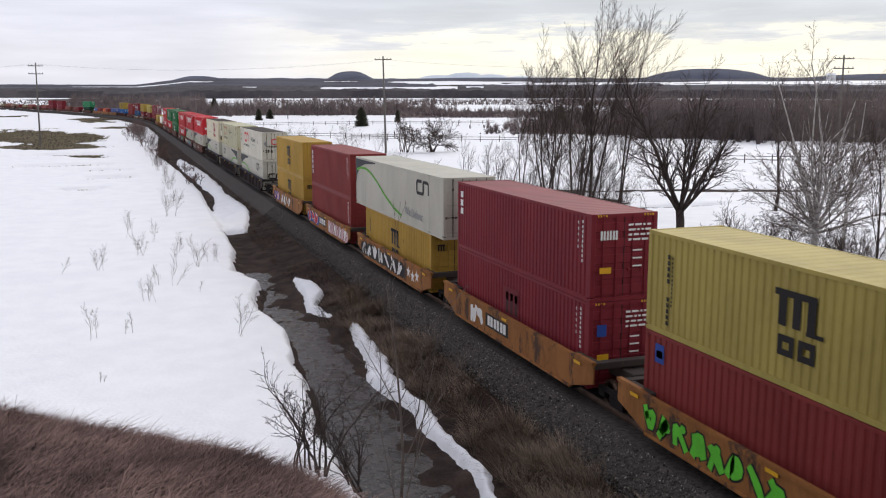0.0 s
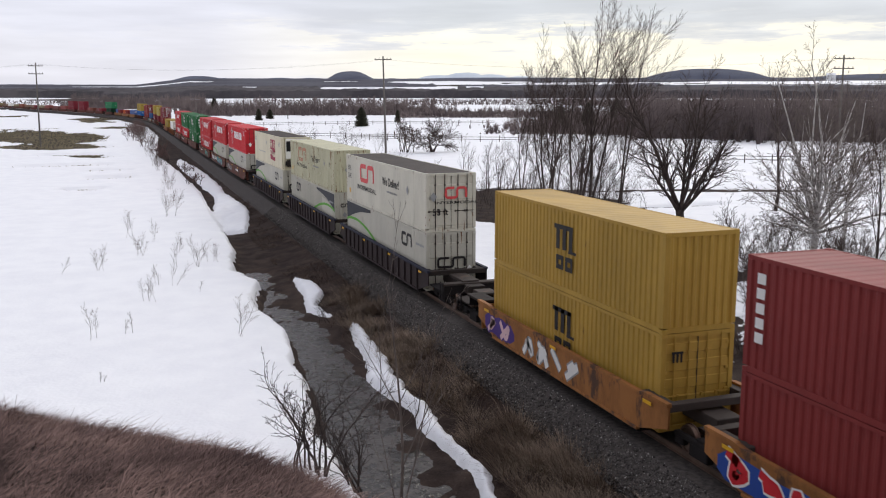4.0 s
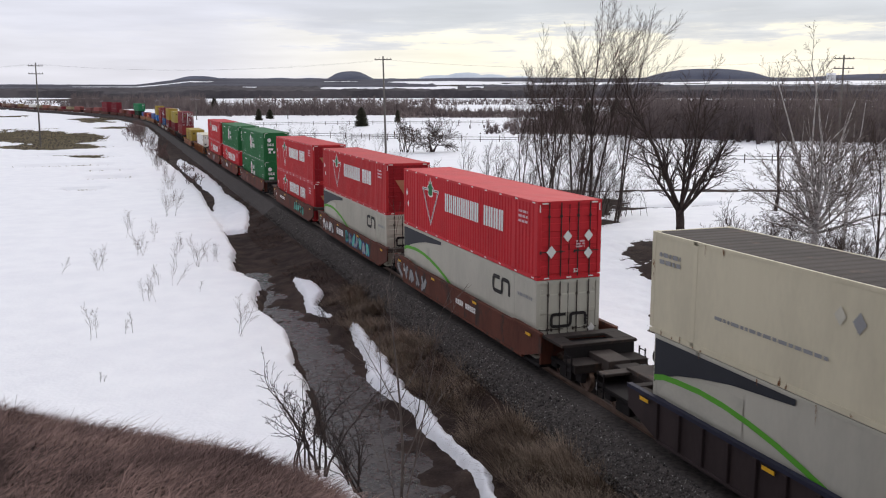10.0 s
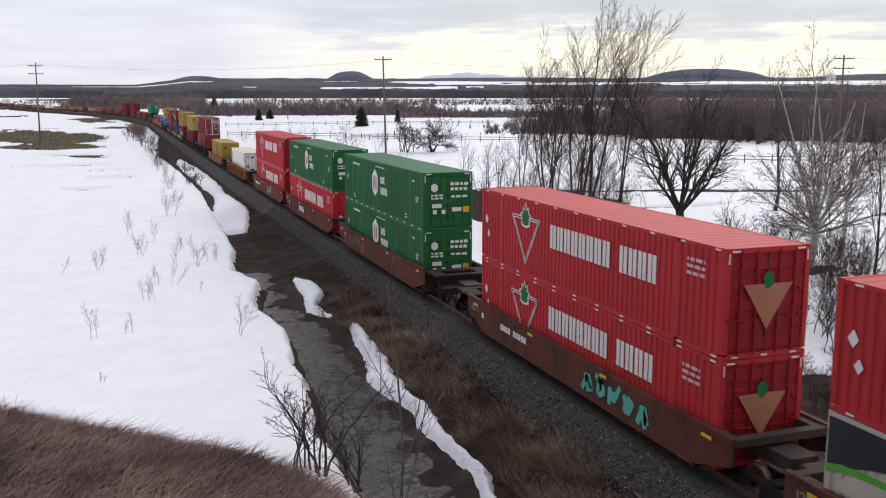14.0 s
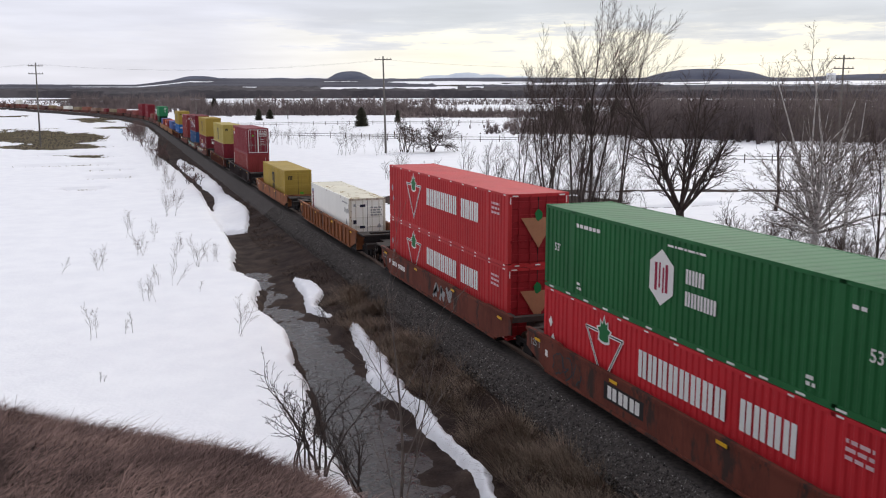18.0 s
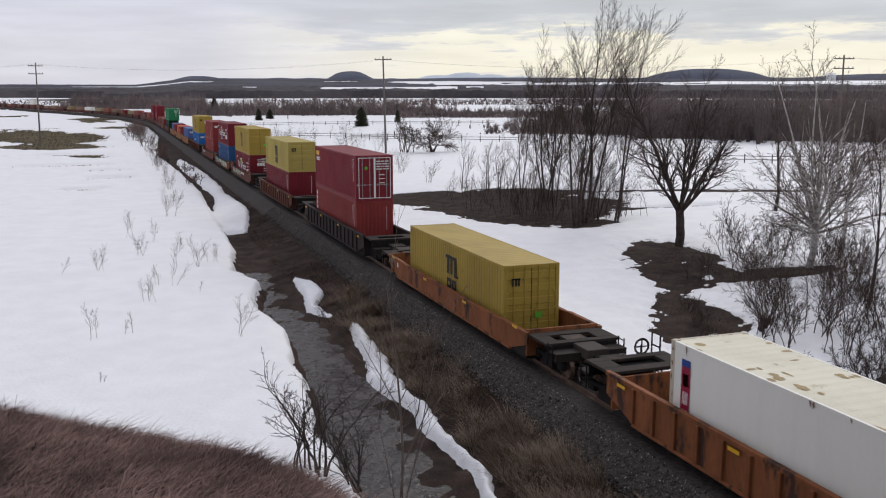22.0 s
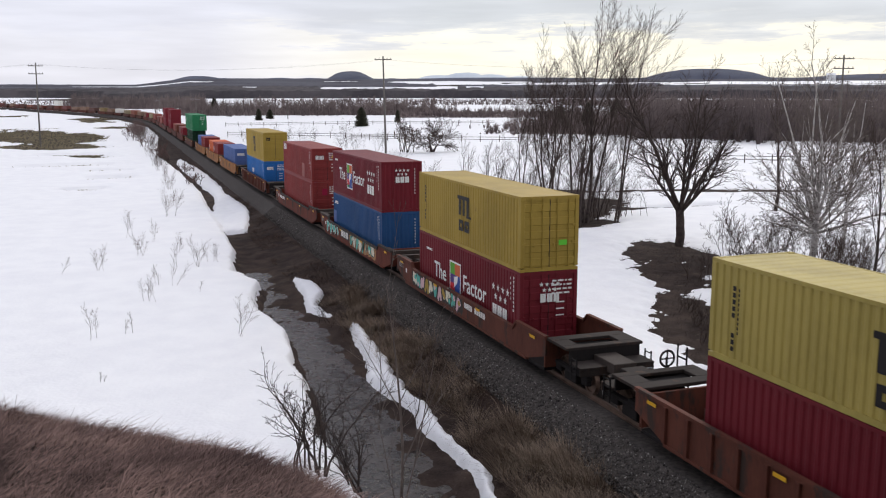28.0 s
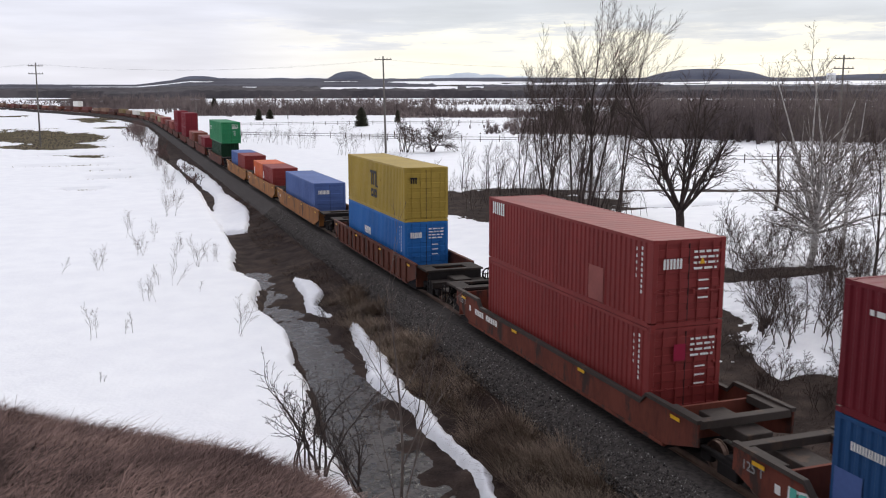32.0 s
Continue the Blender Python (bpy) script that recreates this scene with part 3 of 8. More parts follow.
def line_bars(u0, w0, u1, w1, n, seed=0, fill=0.6):
    """Unreadable small print: n rows of short bars."""
    r = random.Random(seed)
    out, h = [], (w1 - w0) / n
    for k in range(n):
        u = u0
        while u < u1 - 0.03:
            d = min(r.uniform(0.08, 0.3), u1 - u)
            out.append(rect(u, w0 + k * h + (1 - fill) * h / 2, u + d, w0 + (k + 1) * h - (1 - fill) * h / 2))
            u += d + 0.06
    return out


def star(cu, cw, r, tips=5, inner=0.42):
    return [(cu + r * (1 if k % 2 == 0 else inner) * math.sin(math.pi * k / tips), cw + r * (1 if k % 2 == 0 else inner) * math.cos(math.pi * k / tips)) for k in range(2 * tips)][::-1]


def blob(cu, cw, ru, rw, seed, n=11):
    r = random.Random(seed)
    return [(cu + ru * math.cos(2 * math.pi * k / n) * r.uniform(0.7, 1.1), cw + rw * math.sin(2 * math.pi * k / n) * r.uniform(0.7, 1.1)) for k in range(n)]


def leaf(cu, cw, k):
    """A pointed, lobed leaf."""
    half = [(0.0, 0.46), (0.09, 0.24), (0.21, 0.32), (0.22, 0.14), (0.40, 0.08), (0.28, -0.06), (0.30, -0.26), (0.10, -0.32)]
    return [(cu + k * a, cw + k * b) for a, b in half + [(-a, b) for a, b in half[:0:-1]]][::-1]


def diamond(cu, cw, r):
    return [(cu, cw - r), (cu + r * 0.8, cw), (cu, cw + r), (cu - r * 0.8, cw)]


def marks(parent, name, polys, mat, m, key, label=""):
    """Painted shapes as one flat part, placed by the matrix m from their own plane."""
    def build():
        verts, faces = [], []
        for poly in polys:
            if isinstance(poly[0][0], (tuple, list)):
                raise ValueError
            faces.append(tuple(range(len(verts), len(verts) + len(poly))))
            verts += [(a, b, 0) for a, b in poly]
        return mesh_of(name, verts, faces, mat)
    ob = part(name, shared(("marks", key, mat.name), build), None, parent, label)
    ob.matrix_basis = m
    if len(polys) > 1:
        ob["kind"] = "stuff"
    return ob


def side_m(L, W, lift=0.006):
    """Marks on the flank: u metres from the far end, w metres up."""
    return Matrix.Translation((-W / 2 - lift, L / 2, 0)) @ SIDE


def end_m(L, lift=0.012):
    return Matrix.Translation((0, -L / 2 - lift, 0)) @ END


def lettering(parent, body, size, mat, m, u, w, label=""):
    ob = part("lettering", text_mesh(body, size, mat), None, parent, label or "painted words " + body)
    ob.matrix_basis = m @ Matrix.Translation((u, w, 0))
    ob["kind"] = "stuff"
    return ob


def container(label, length, height, body, end="door", smooth=False, roof=None, door=None, bars=None, detail=True, post=None):
    """A shipping container with its base at the origin, long along y; the end at -y has doors or a plain wall."""
    L, W = {20: (6.058, W40), 40: (12.192, W40), 53: (16.154, W53)}[length]
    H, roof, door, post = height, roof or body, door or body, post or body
    root = tagged(new("shipping_container"), label, "container", "containers on the train")
    hw, hl = W / 2, L / 2
    key = (length, height, smooth)
    # frame
    pm = shared(("post", key, post.name), lambda: boxes_mesh("corner_post", [(-0.08, -0.09, 0.16, 0.08, 0.09, H - 0.11)], post, 0.012))
    for sx in (-1, 1):
        for sy in (-1, 1):
            part("corner_post", pm, None, root).matrix_basis = pose(sx * (hw - 0.08), sy * (hl - 0.09), 0)
    rail = shared(("rails", key, body.name), lambda: boxes_mesh("top_rail", [(-0.035, -hl + 0.18, -0.10, 0.035, hl - 0.18, 0)], body))
    sill = shared(("sills", key, body.name), lambda: boxes_mesh("bottom_rail", [(-0.04, -hl + 0.18, 0.0, 0.04, hl - 0.18, 0.15)], body))
    for sx in (-1, 1):
        part("top_rail", rail, None, root).matrix_basis = pose(sx * (hw - 0.037), 0, H - 0.012)
        part("bottom_rail", sill, None, root).matrix_basis = pose(sx * (hw - 0.042), 0, 0.01)
    if detail:
        cast = shared(("casting", post.name), lambda: boxes_mesh("corner_casting", [(-0.089, -0.089, 0, 0.089, 0.089, 0.118)], post, 0.01))
        casts = hl - 0.089 if length != 53 else hl - 0.089
        for sx in (-1, 1):
            for sy in (-1, 1):
                part("corner_casting", cast, None, root).matrix_basis = pose(sx * (hw - 0.089), sy * casts, H - 0.118)
                part("corner_casting", cast, None, root).matrix_basis = pose(sx * (hw - 0.089), sy * casts, 0)
    # flanks, roof, floor
    lo, hi = 0.15, H - 0.10
    spans = [(-hl + 0.17, hl - 0.17)]
    if length == 53:
        c = 6.02
        spans = [(-hl + 0.17, -c - 0.1), (-c + 0.1, c - 0.1), (c + 0.1, hl - 0.17)]
        mid = shared(("mid", key, post.name), lambda: boxes_mesh("lifting_post", [(-0.05, -0.1, 0.05, 0.05, 0.1, H - 0.01)], post, 0.01))
        for sx in (-1, 1):
            for sy in (-1, 1):
                part("lifting_post", mid, None, root).matrix_basis = pose(sx * (hw - 0.052), sy * c, 0)
    for sx in (-1, 1):
        for k, (a0, a1) in enumerate(spans):
            def flank(sx=sx, a0=a0, a1=a1):
                f = lambda a, b, d: (sx * (hw - 0.012 + d), -sx * a, b)
                b0, b1 = (a0, a1) if sx < 0 else (-a1, -a0)
                return corrugated(b0, b1, lo, hi, f, body, 1.22 if smooth else 0.28, 0.010 if smooth else 0.034)
            part("side_panel", shared(("flank", key, sx, k, body.name), flank), None, root)
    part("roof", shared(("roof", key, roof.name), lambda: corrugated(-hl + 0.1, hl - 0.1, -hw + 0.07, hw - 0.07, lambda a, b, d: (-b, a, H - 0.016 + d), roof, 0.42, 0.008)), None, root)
    part("floor", shared(("floor", key), lambda: boxes_mesh("floor", [(-hw + 0.1, -hl + 0.1, 0.08, hw - 0.1, hl - 0.1, 0.14)], UNDER)), None, root)
    # ends
    hdr = shared(("header", key, post.name), lambda: boxes_mesh("end_header", [(-hw + 0.16, -0.05, -0.13, hw - 0.16, 0.05, 0)], post))
    sil = shared(("esill", key, post.name), lambda: boxes_mesh("end_sill", [(-hw + 0.16, -0.05, 0, hw - 0.16, 0.05, 0.15)], post))
    for sy in (-1, 1):
        part("end_header", hdr, None, root).matrix_basis = pose(0, sy * (hl - 0.055), H - 0.008)
        part("end_sill", sil, None, root).matrix_basis = pose(0, sy * (hl - 0.055), 0.012)

    def wall(sy):
        return shared(("ewall", key, sy, body.name), lambda: corrugated(-hw + 0.16, hw - 0.16, 0.16, H - 0.13, lambda a, b, d: (-sy * a, sy * (hl - 0.02 + d), b), body, 0.27, 0.034))
    part("front_wall", wall(1), None, root)
    if end == "plain":
        part("end_wall", wall(-1), None, root)
    else:
        def leaf():
            w2 = hw - 0.175
            n = 5 if not smooth else 2
            step = (H - 0.31) / n
            line = [(0.05, 0.17), (0.0, 0.17)]
            for k in range(n):
                z0 = 0.17 + k * step
                line += [(0.0, z0 + 0.1 * step), (-0.022, z0 + 0.14 * step), (-0.022, z0 + 0.66 * step), (0.0, z0 + 0.7 * step)]
            line += [(0.0, H - 0.14), (0.05, H - 0.14)]
            m = len(line)
            verts = [(x, y, z) for x in (-w2 / 2, w2 / 2) for y, z in line]
            faces = [(i, m + i, m + (i + 1) % m, (i + 1) % m) for i in range(m)] + [tuple(range(m)), tuple(range(2 * m - 1, m - 1, -1))]
            return mesh_of("door", verts, faces, door)
        lm = shared(("leaf", key, door.name), leaf)
        bars = bars or (GREY_DECK if body in (LIGHT_GREY, WHITE_GREY) else door)
        bar = shared(("bar", height, bars.name), lambda: boxes_mesh("locking_bar", [(-0.017, -0.017, 0.1, 0.017, 0.017, H - 0.06), (-0.045, -0.01, 1.0, 0.045, 0.02, 1.08), (-0.045, -0.01, H - 0.6, 0.045, 0.02, H - 0.52)], bars))
        handle = shared(("handle", bars.name), lambda: boxes_mesh("handle", [(-0.25, -0.012, -0.015, 0.25, 0.012, 0.015), (-0.27, -0.02, -0.06, -0.21, 0.03, 0.05)], bars))
        gasket = shared(("gasket", height), lambda: boxes_mesh("gasket", [(-0.012, -0.012, 0.17, 0.012, 0.01, H - 0.14)], MARK_BLACK))
        for sx in (-1, 1):
            d = part("door", lm, None, root)
            d.matrix_basis = pose(sx * (hw - 0.165) / 2, -hl + 0.05, 0)
            for q in (-0.22, 0.26):
                b = part("locking_bar", bar, None, d)
                b.matrix_basis = pose(sx * q, -0.05, 0)
                if detail:
                    part("handle", handle, None, d).matrix_basis = pose(sx * q + 0.1 * sx, -0.07, 1.04)
            if detail:
                hm = shared(("hinge", door.name), lambda: boxes_mesh("hinge", [(-0.07, -0.02, -0.04, 0.05, 0.02, 0.04)], door))
                for z in (0.45, 1.1, 1.75, H - 0.4):
                    part("hinge", hm, None, d).matrix_basis = pose(sx * 0.5, -0.02, z)
        part("gasket", gasket, None, root).matrix_basis = pose(0, -hl + 0.035, 0)
    root["dims"] = (L, W, H)
    root["plain"] = end == "plain"
    return root


def dims(root):
    return tuple(root["dims"])


# ---- paint schemes ----
def small_print(root, seed=1, mat=None, side=True):
    L, W, H = dims(root)
    mat = mat or MARK_WHITE
    if not root["plain"]:
        marks(root, "code_lettering", line_bars(0.12, H - 0.95, 0.95, H - 0.3, 4, seed, 0.42), mat, end_m(L, 0.03), ("codes", seed % 4, round(H, 1)), "rows of small painted code bars")
    if not root["plain"]:
        marks(root, "code_lettering", [rect(0.3, H - 1.25 - 0.26 * k, 0.3 + 0.35, H - 1.2 - 0.26 * k) for k in range(3)], mat, end_m(L, 0.03), ("codes2", round(H, 1)))
    else:
        marks(root, "code_lettering", [rect(0.75, H - 0.5 - 0.17 * k, 0.79, H - 0.4 - 0.17 * k) for k in range(9)], mat, end_m(L, 0.03), ("codes3", round(H, 1)))
    if side:
        marks(root, "code_lettering", [rect(L - 0.62, H - 0.35 - 0.16 * k, L - 0.54, H - 0.25 - 0.16 * k) for k in range(9)] + [rect(L - 0.9, H - 0.4 - 0.2 * k, L - 0.85, H - 0.3 - 0.2 * k) for k in range(5)],
              mat, side_m(L, W), ("column", L, round(H, 1)), "column of small painted code bars")


def stripes(root):
    """Corner warning stripes beside the top castings."""
    L, W, H = dims(root)
    marks(root, "warning_stripe", [rect(s * (W / 2 - 0.36) - 0.15 + 0.1 * k, H - 0.1, s * (W / 2 - 0.36) - 0.1 + 0.1 * k, H - 0.03) for s in (-1, 1) for k in range(4)], MARK_YELLOW, end_m(L, 0.004), ("stripe", W, round(H, 1)))


def block_logo(root, u=6.2, mat=None, end=True):
    """The dark two-storey block mark of the yellow boxes, drawn as plain bars."""
    L, W, H = dims(root)
    mat = mat or MARK_BLACK
    up = [rect(u - 0.62 + 0.47 * k, H - 1.45, u - 0.36 + 0.47 * k, H - 0.62) for k in range(3)] + [rect(u - 0.78, H - 0.76, u + 0.6, H - 0.60), rect(u + 0.3, H - 1.52, u + 0.85, H - 1.42)]
    low = ring(u - 0.6, H - 2.15, u - 0.06, H - 1.66, 0.16) + ring(u + 0.08, H - 2.15, u + 0.62, H - 1.66, 0.16)
    marks(root, "logo", up + low, mat, side_m(L, W), ("block", L, round(H, 1), u), "dark block-shaped shipping mark")
    if end:
        marks(root, "logo", [rect(-0.88 + 0.13 * k, H - 0.85, -0.80 + 0.13 * k, H - 0.55) for k in range(3)] + [rect(-0.9, H - 0.60, -0.52, H - 0.53)], mat, end_m(L, 0.03), ("blockend", round(H, 1)))


def vertical_words(root, u, mat, n=12, seed=3, w0=0.7):
    L, W, H = dims(root)
    r = random.Random(seed)
    marks(root, "lettering", [rect(u, H - w0 - 0.17 * k, u + 0.12, H - w0 + 0.12 - 0.17 * k) for k in range(n) if r.random() > 0.1] + [rect(u + 0.22, H - w0 - 0.12 * k, u + 0.27, H - w0 + 0.08 - 0.12 * k) for k in range(n)], mat, side_m(L, W), ("vert", u, n, w0, L, round(H, 1)), "column of small painted bars")


def triangle_scheme(root, mat_end=True, faded=False, door_logo=False):
    """Leaf-topped triangle outline and a long row of white block letters on red 53-foot boxes."""
    L, W, H = dims(root)
    tri = stroke([(3.15, H - 0.72), (5.4, H - 0.72), (4.3, H - 2.35), (3.15, H - 0.72)], 0.12)
    marks(root, "logo_outline", tri, MARK_WHITE, side_m(L, W), ("tri", L, H, faded), "white triangle outline")
    marks(root, "logo_line", stroke([(3.15, H - 0.72), (5.4, H - 0.72), (4.3, H - 2.35), (3.15, H - 0.72)], 0.04), MARK_BLACK, side_m(L, W, 0.008), ("triline", L, H))
    marks(root, "logo_leaf_edge", [leaf(4.28, H - 0.68, 1.22)], MARK_WHITE, side_m(L, W, 0.0085), ("leafedge", L, H))
    marks(root, "logo_leaf", [leaf(4.28, H - 0.68, 0.98)], MARK_GREEN, side_m(L, W, 0.0105), ("leaf", L, H), "green leaf mark")
    marks(root, "lettering", letters(6.3, H - 1.5, 10.5, H - 0.68, 8, 0.36) + letters(11.0, H - 1.5, 13.1, H - 0.68, 4, 0.36), MARK_WHITE, side_m(L, W), ("ctrow", L, H), "row of white block-letter bars")
    marks(root, "reflector", [rect(0.5 + 1.52 * k, H - 0.09, 0.72 + 1.52 * k, H - 0.04) for k in range(11)] + [rect(0.5 + 1.52 * k, 0.05, 0.72 + 1.52 * k, 0.1) for k in range(11)], MARK_WHITE, side_m(L, W), ("refl", L, H), "row of small white reflectors")
    marks(root, "placard", [diamond(0.55, H - 1.2, 0.2), diamond(0.75, H - 1.75, 0.17)], MARK_GREY if faded else MARK_WHITE, side_m(L, W), ("plac", L, H), "pale diamond placards")
    marks(root, "code_lettering", line_bars(14.5, H - 0.95, 15.3, H - 0.4, 3, 5, 0.5), MARK_PINK, side_m(L, W), ("ctcode", L, H))
    marks(root, "reflector", [rect(s * 1.0 - 0.12, H - 0.11, s * 1.0 + 0.12, H - 0.06) for s in (-1, 1)] + [rect(s * 1.2 - 0.02, H - 0.4, s * 1.2 + 0.02, H - 0.13) for s in (-1, 1)] + [rect(-1.0 + 0.9 * k, 0.05, -0.8 + 0.9 * k, 0.1) for k in range(3)], MARK_WHITE, end_m(L, 0.004), ("cend", H))
    if door_logo:
        marks(root, "logo", [[(-0.75, H - 0.95), (0.0, H - 2.15), (0.75, H - 0.95)]], MARK_TAN, end_m(L, 0.028), ("dtri", H), "worn tan triangle patch")
        marks(root, "logo_leaf", [blob(0.0, H - 0.85, 0.2, 0.24, 4)], MARK_GREEN, end_m(L, 0.032), ("dleaf", H))
    else:
        marks(root, "placard", [diamond(-0.75, H - 1.85, 0.24), diamond(-0.1, H - 1.3, 0.22), diamond(0.75, H - 1.3, 0.22), diamond(0.75, H - 1.95, 0.22)], MARK_WHITE, end_m(L, 0.045), ("eplac", H), "white diamond placards")
        marks(root, "code_lettering", line_bars(0.25, H - 1.75, 0.6, H - 1.45, 3, 6), MARK_PINK, end_m(L, 0.03), ("ecodes", H))


def rounded(points, r, steps=4):
    """A path whose inner corners are rounded off by the radius r."""
    out = [points[0]]
    for a, b, c in zip(points, points[1:], points[2:]):
        pa, pc = Vector(a) - Vector(b), Vector(c) - Vector(b)
        k = min(r, pa.length * 0.5, pc.length * 0.5)
        s0, s1 = Vector(b) + pa.normalized() * k, Vector(b) + pc.normalized() * k
        for q in range(steps + 1):
            f = q / steps
            out.append(tuple(s0 * (1 - f) ** 2 + Vector(b) * 2 * f * (1 - f) + s1 * f ** 2))
    out.append(points[-1])
    return out


def worm(u0, w0, u1, w1, t):
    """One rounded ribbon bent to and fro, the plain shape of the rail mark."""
    d, e = u0 + (u1 - u0) * 0.42, u0 + (u1 - u0) * 0.56
    return [band(rounded([(d, w1), (u0, w1), (u0, w0), (e, w0), (e, w1), (u1, w1), (u1, w0)], 0.3 * (w1 - w0)), t)]


def swoosh_scheme(root, flip=False, logo_at=12.9, logo_mat=None):
    """Light grey 53-foot box with a charcoal corner, a lime arc and a dark rail mark."""
    L, W, H = dims(root)
    k = (lambda u: L - u) if flip else (lambda u: u)
    fix = (lambda p: p[::-1]) if flip else (lambda p: p)
    dark = [(0.05, 1.5), (0.4, 1.72), (1.2, 1.98), (2.2, 2.2), (3.5, 2.42), (5.8, 2.62), (5.8, H - 0.12), (0.05, H - 0.12)]
    marks(root, "corner_panel", [fix([(k(a), b) for a, b in dark])], MARK_CHARCOAL, side_m(L, W, 0.004), ("dark", flip, H), "charcoal painted corner")
    arc = [(0.05, 1.62), (0.5, 1.74), (1.2, 1.80), (2.2, 1.84), (3.2, 1.80), (4.2, 1.68), (5.2, 1.50), (6.2, 1.26), (7.2, 0.98), (8.0, 0.74)]
    pale = [(0.3, 1.2), (0.5, 1.5), (1.0, 1.8), (1.8, 2.05), (2.8, 2.2), (4.0, 2.2), (4.0, 1.2)]
    marks(root, "arc_field", [fix([(k(a), b) for a, b in pale][::-1])], LIGHT_GREY, side_m(L, W, 0.006), ("pale", flip, H))
    marks(root, "green_arc", [fix(band([(k(a), b) for a, b in arc], 0.16)) if not flip else band([(k(a), b) for a, b in arc][::-1], 0.16)], MARK_LIME, side_m(L, W, 0.009), ("arc", flip, H), "lime green painted arc")
    u = L - logo_at if flip else logo_at
    marks(root, "logo", worm(u - 0.8, H - 1.08, u + 0.8, H - 0.5, 0.16), logo_mat or MARK_BLACK, side_m(L, W), ("worm", u, H), "black rail mark")
    small = flip
    marks(root, "logo", worm(-0.85, 1.9, -0.3, 2.1, 0.06) if small else worm(-0.7, 1.15, 0.7, 1.6, 0.12), MARK_BLACK, end_m(L, 0.045), ("wormend", H, small), "black rail mark")
    marks(root, "placard", [diamond(-0.6 if small else 0.95, 1.35 if small else 1.0, 0.2)], MARK_GREY if small else MARK_WHITE, end_m(L, 0.045), ("swplac", small), "diamond placard")
    marks(root, "placard", [diamond(15.4, 0.95, 0.2)], MARK_WHITE, side_m(L, W, 0.007), ("swplac2",), "white diamond placard")
    marks(root, "code_lettering", line_bars(14.5, H - 0.85, 15.8, H - 0.65, 1, 8), MARK_GREY, side_m(L, W), ("swcode", H))


def intermodal_scheme(root, worn=False):
    L, W, H = dims(root)
    red = MARK_RED
    marks(root, "logo", worm(3.6, H - 1.35, 6.5, H - 0.5, 0.26), red if not worn else MARK_TAN, side_m(L, W), ("bigworm", H, worn), "large faded red rail mark")
    lettering(root, "INTERMODAL", 0.38, MARK_BLACK, side_m(L, W) @ Matrix.Diagonal((1.8, 1, 1, 1)), 1.55, H - 1.95)
    lettering(root, "We Deliver!", 0.64, MARK_BLACK, side_m(L, W), 8.4, H - 1.22)
    marks(root, "code_lettering", line_bars(9.3, H - 1.62, 11.2, H - 1.45, 1, 9), MARK_GREY, side_m(L, W), ("web", H))
    marks(root, "placard", [diamond(13.1, H - 1.1, 0.25)], MARK_GREY, side_m(L, W), ("dia", H))
    marks(root, "sticker", [rect(0.75, 0.5, 1.1, 0.8)], MARK_YELLOW, side_m(L, W), ("insticker", H), "small yellow sticker")
    if not worn:
        lettering(root, "53 ft", 0.44, MARK_BLACK, end_m(L, 0.05), -1.0, 0.85)
        marks(root, "logo", worm(-0.3, H - 1.2, 0.75, H - 0.72, 0.12), red, end_m(L, 0.05), ("endworm", H), "faded red rail mark")
        lettering(root, "INTERMODAL", 0.19, MARK_BLACK, end_m(L, 0.05) @ Matrix.Diagonal((1.9, 1, 1, 1)), -0.46, H - 1.5)
        marks(root, "placard", [diamond(-0.95, H - 1.15, 0.24)], MARK_GREY, end_m(L, 0.05), ("edia", H))
    else:
        marks(root, "placard", [diamond(-0.35, H - 1.35, 0.24)], MARK_GREY, end_m(L, 0.05), ("edia2", H))
        lettering(root, "39", 0.4, MARK_BLACK, side_m(L, W), 14.6, H - 1.2)


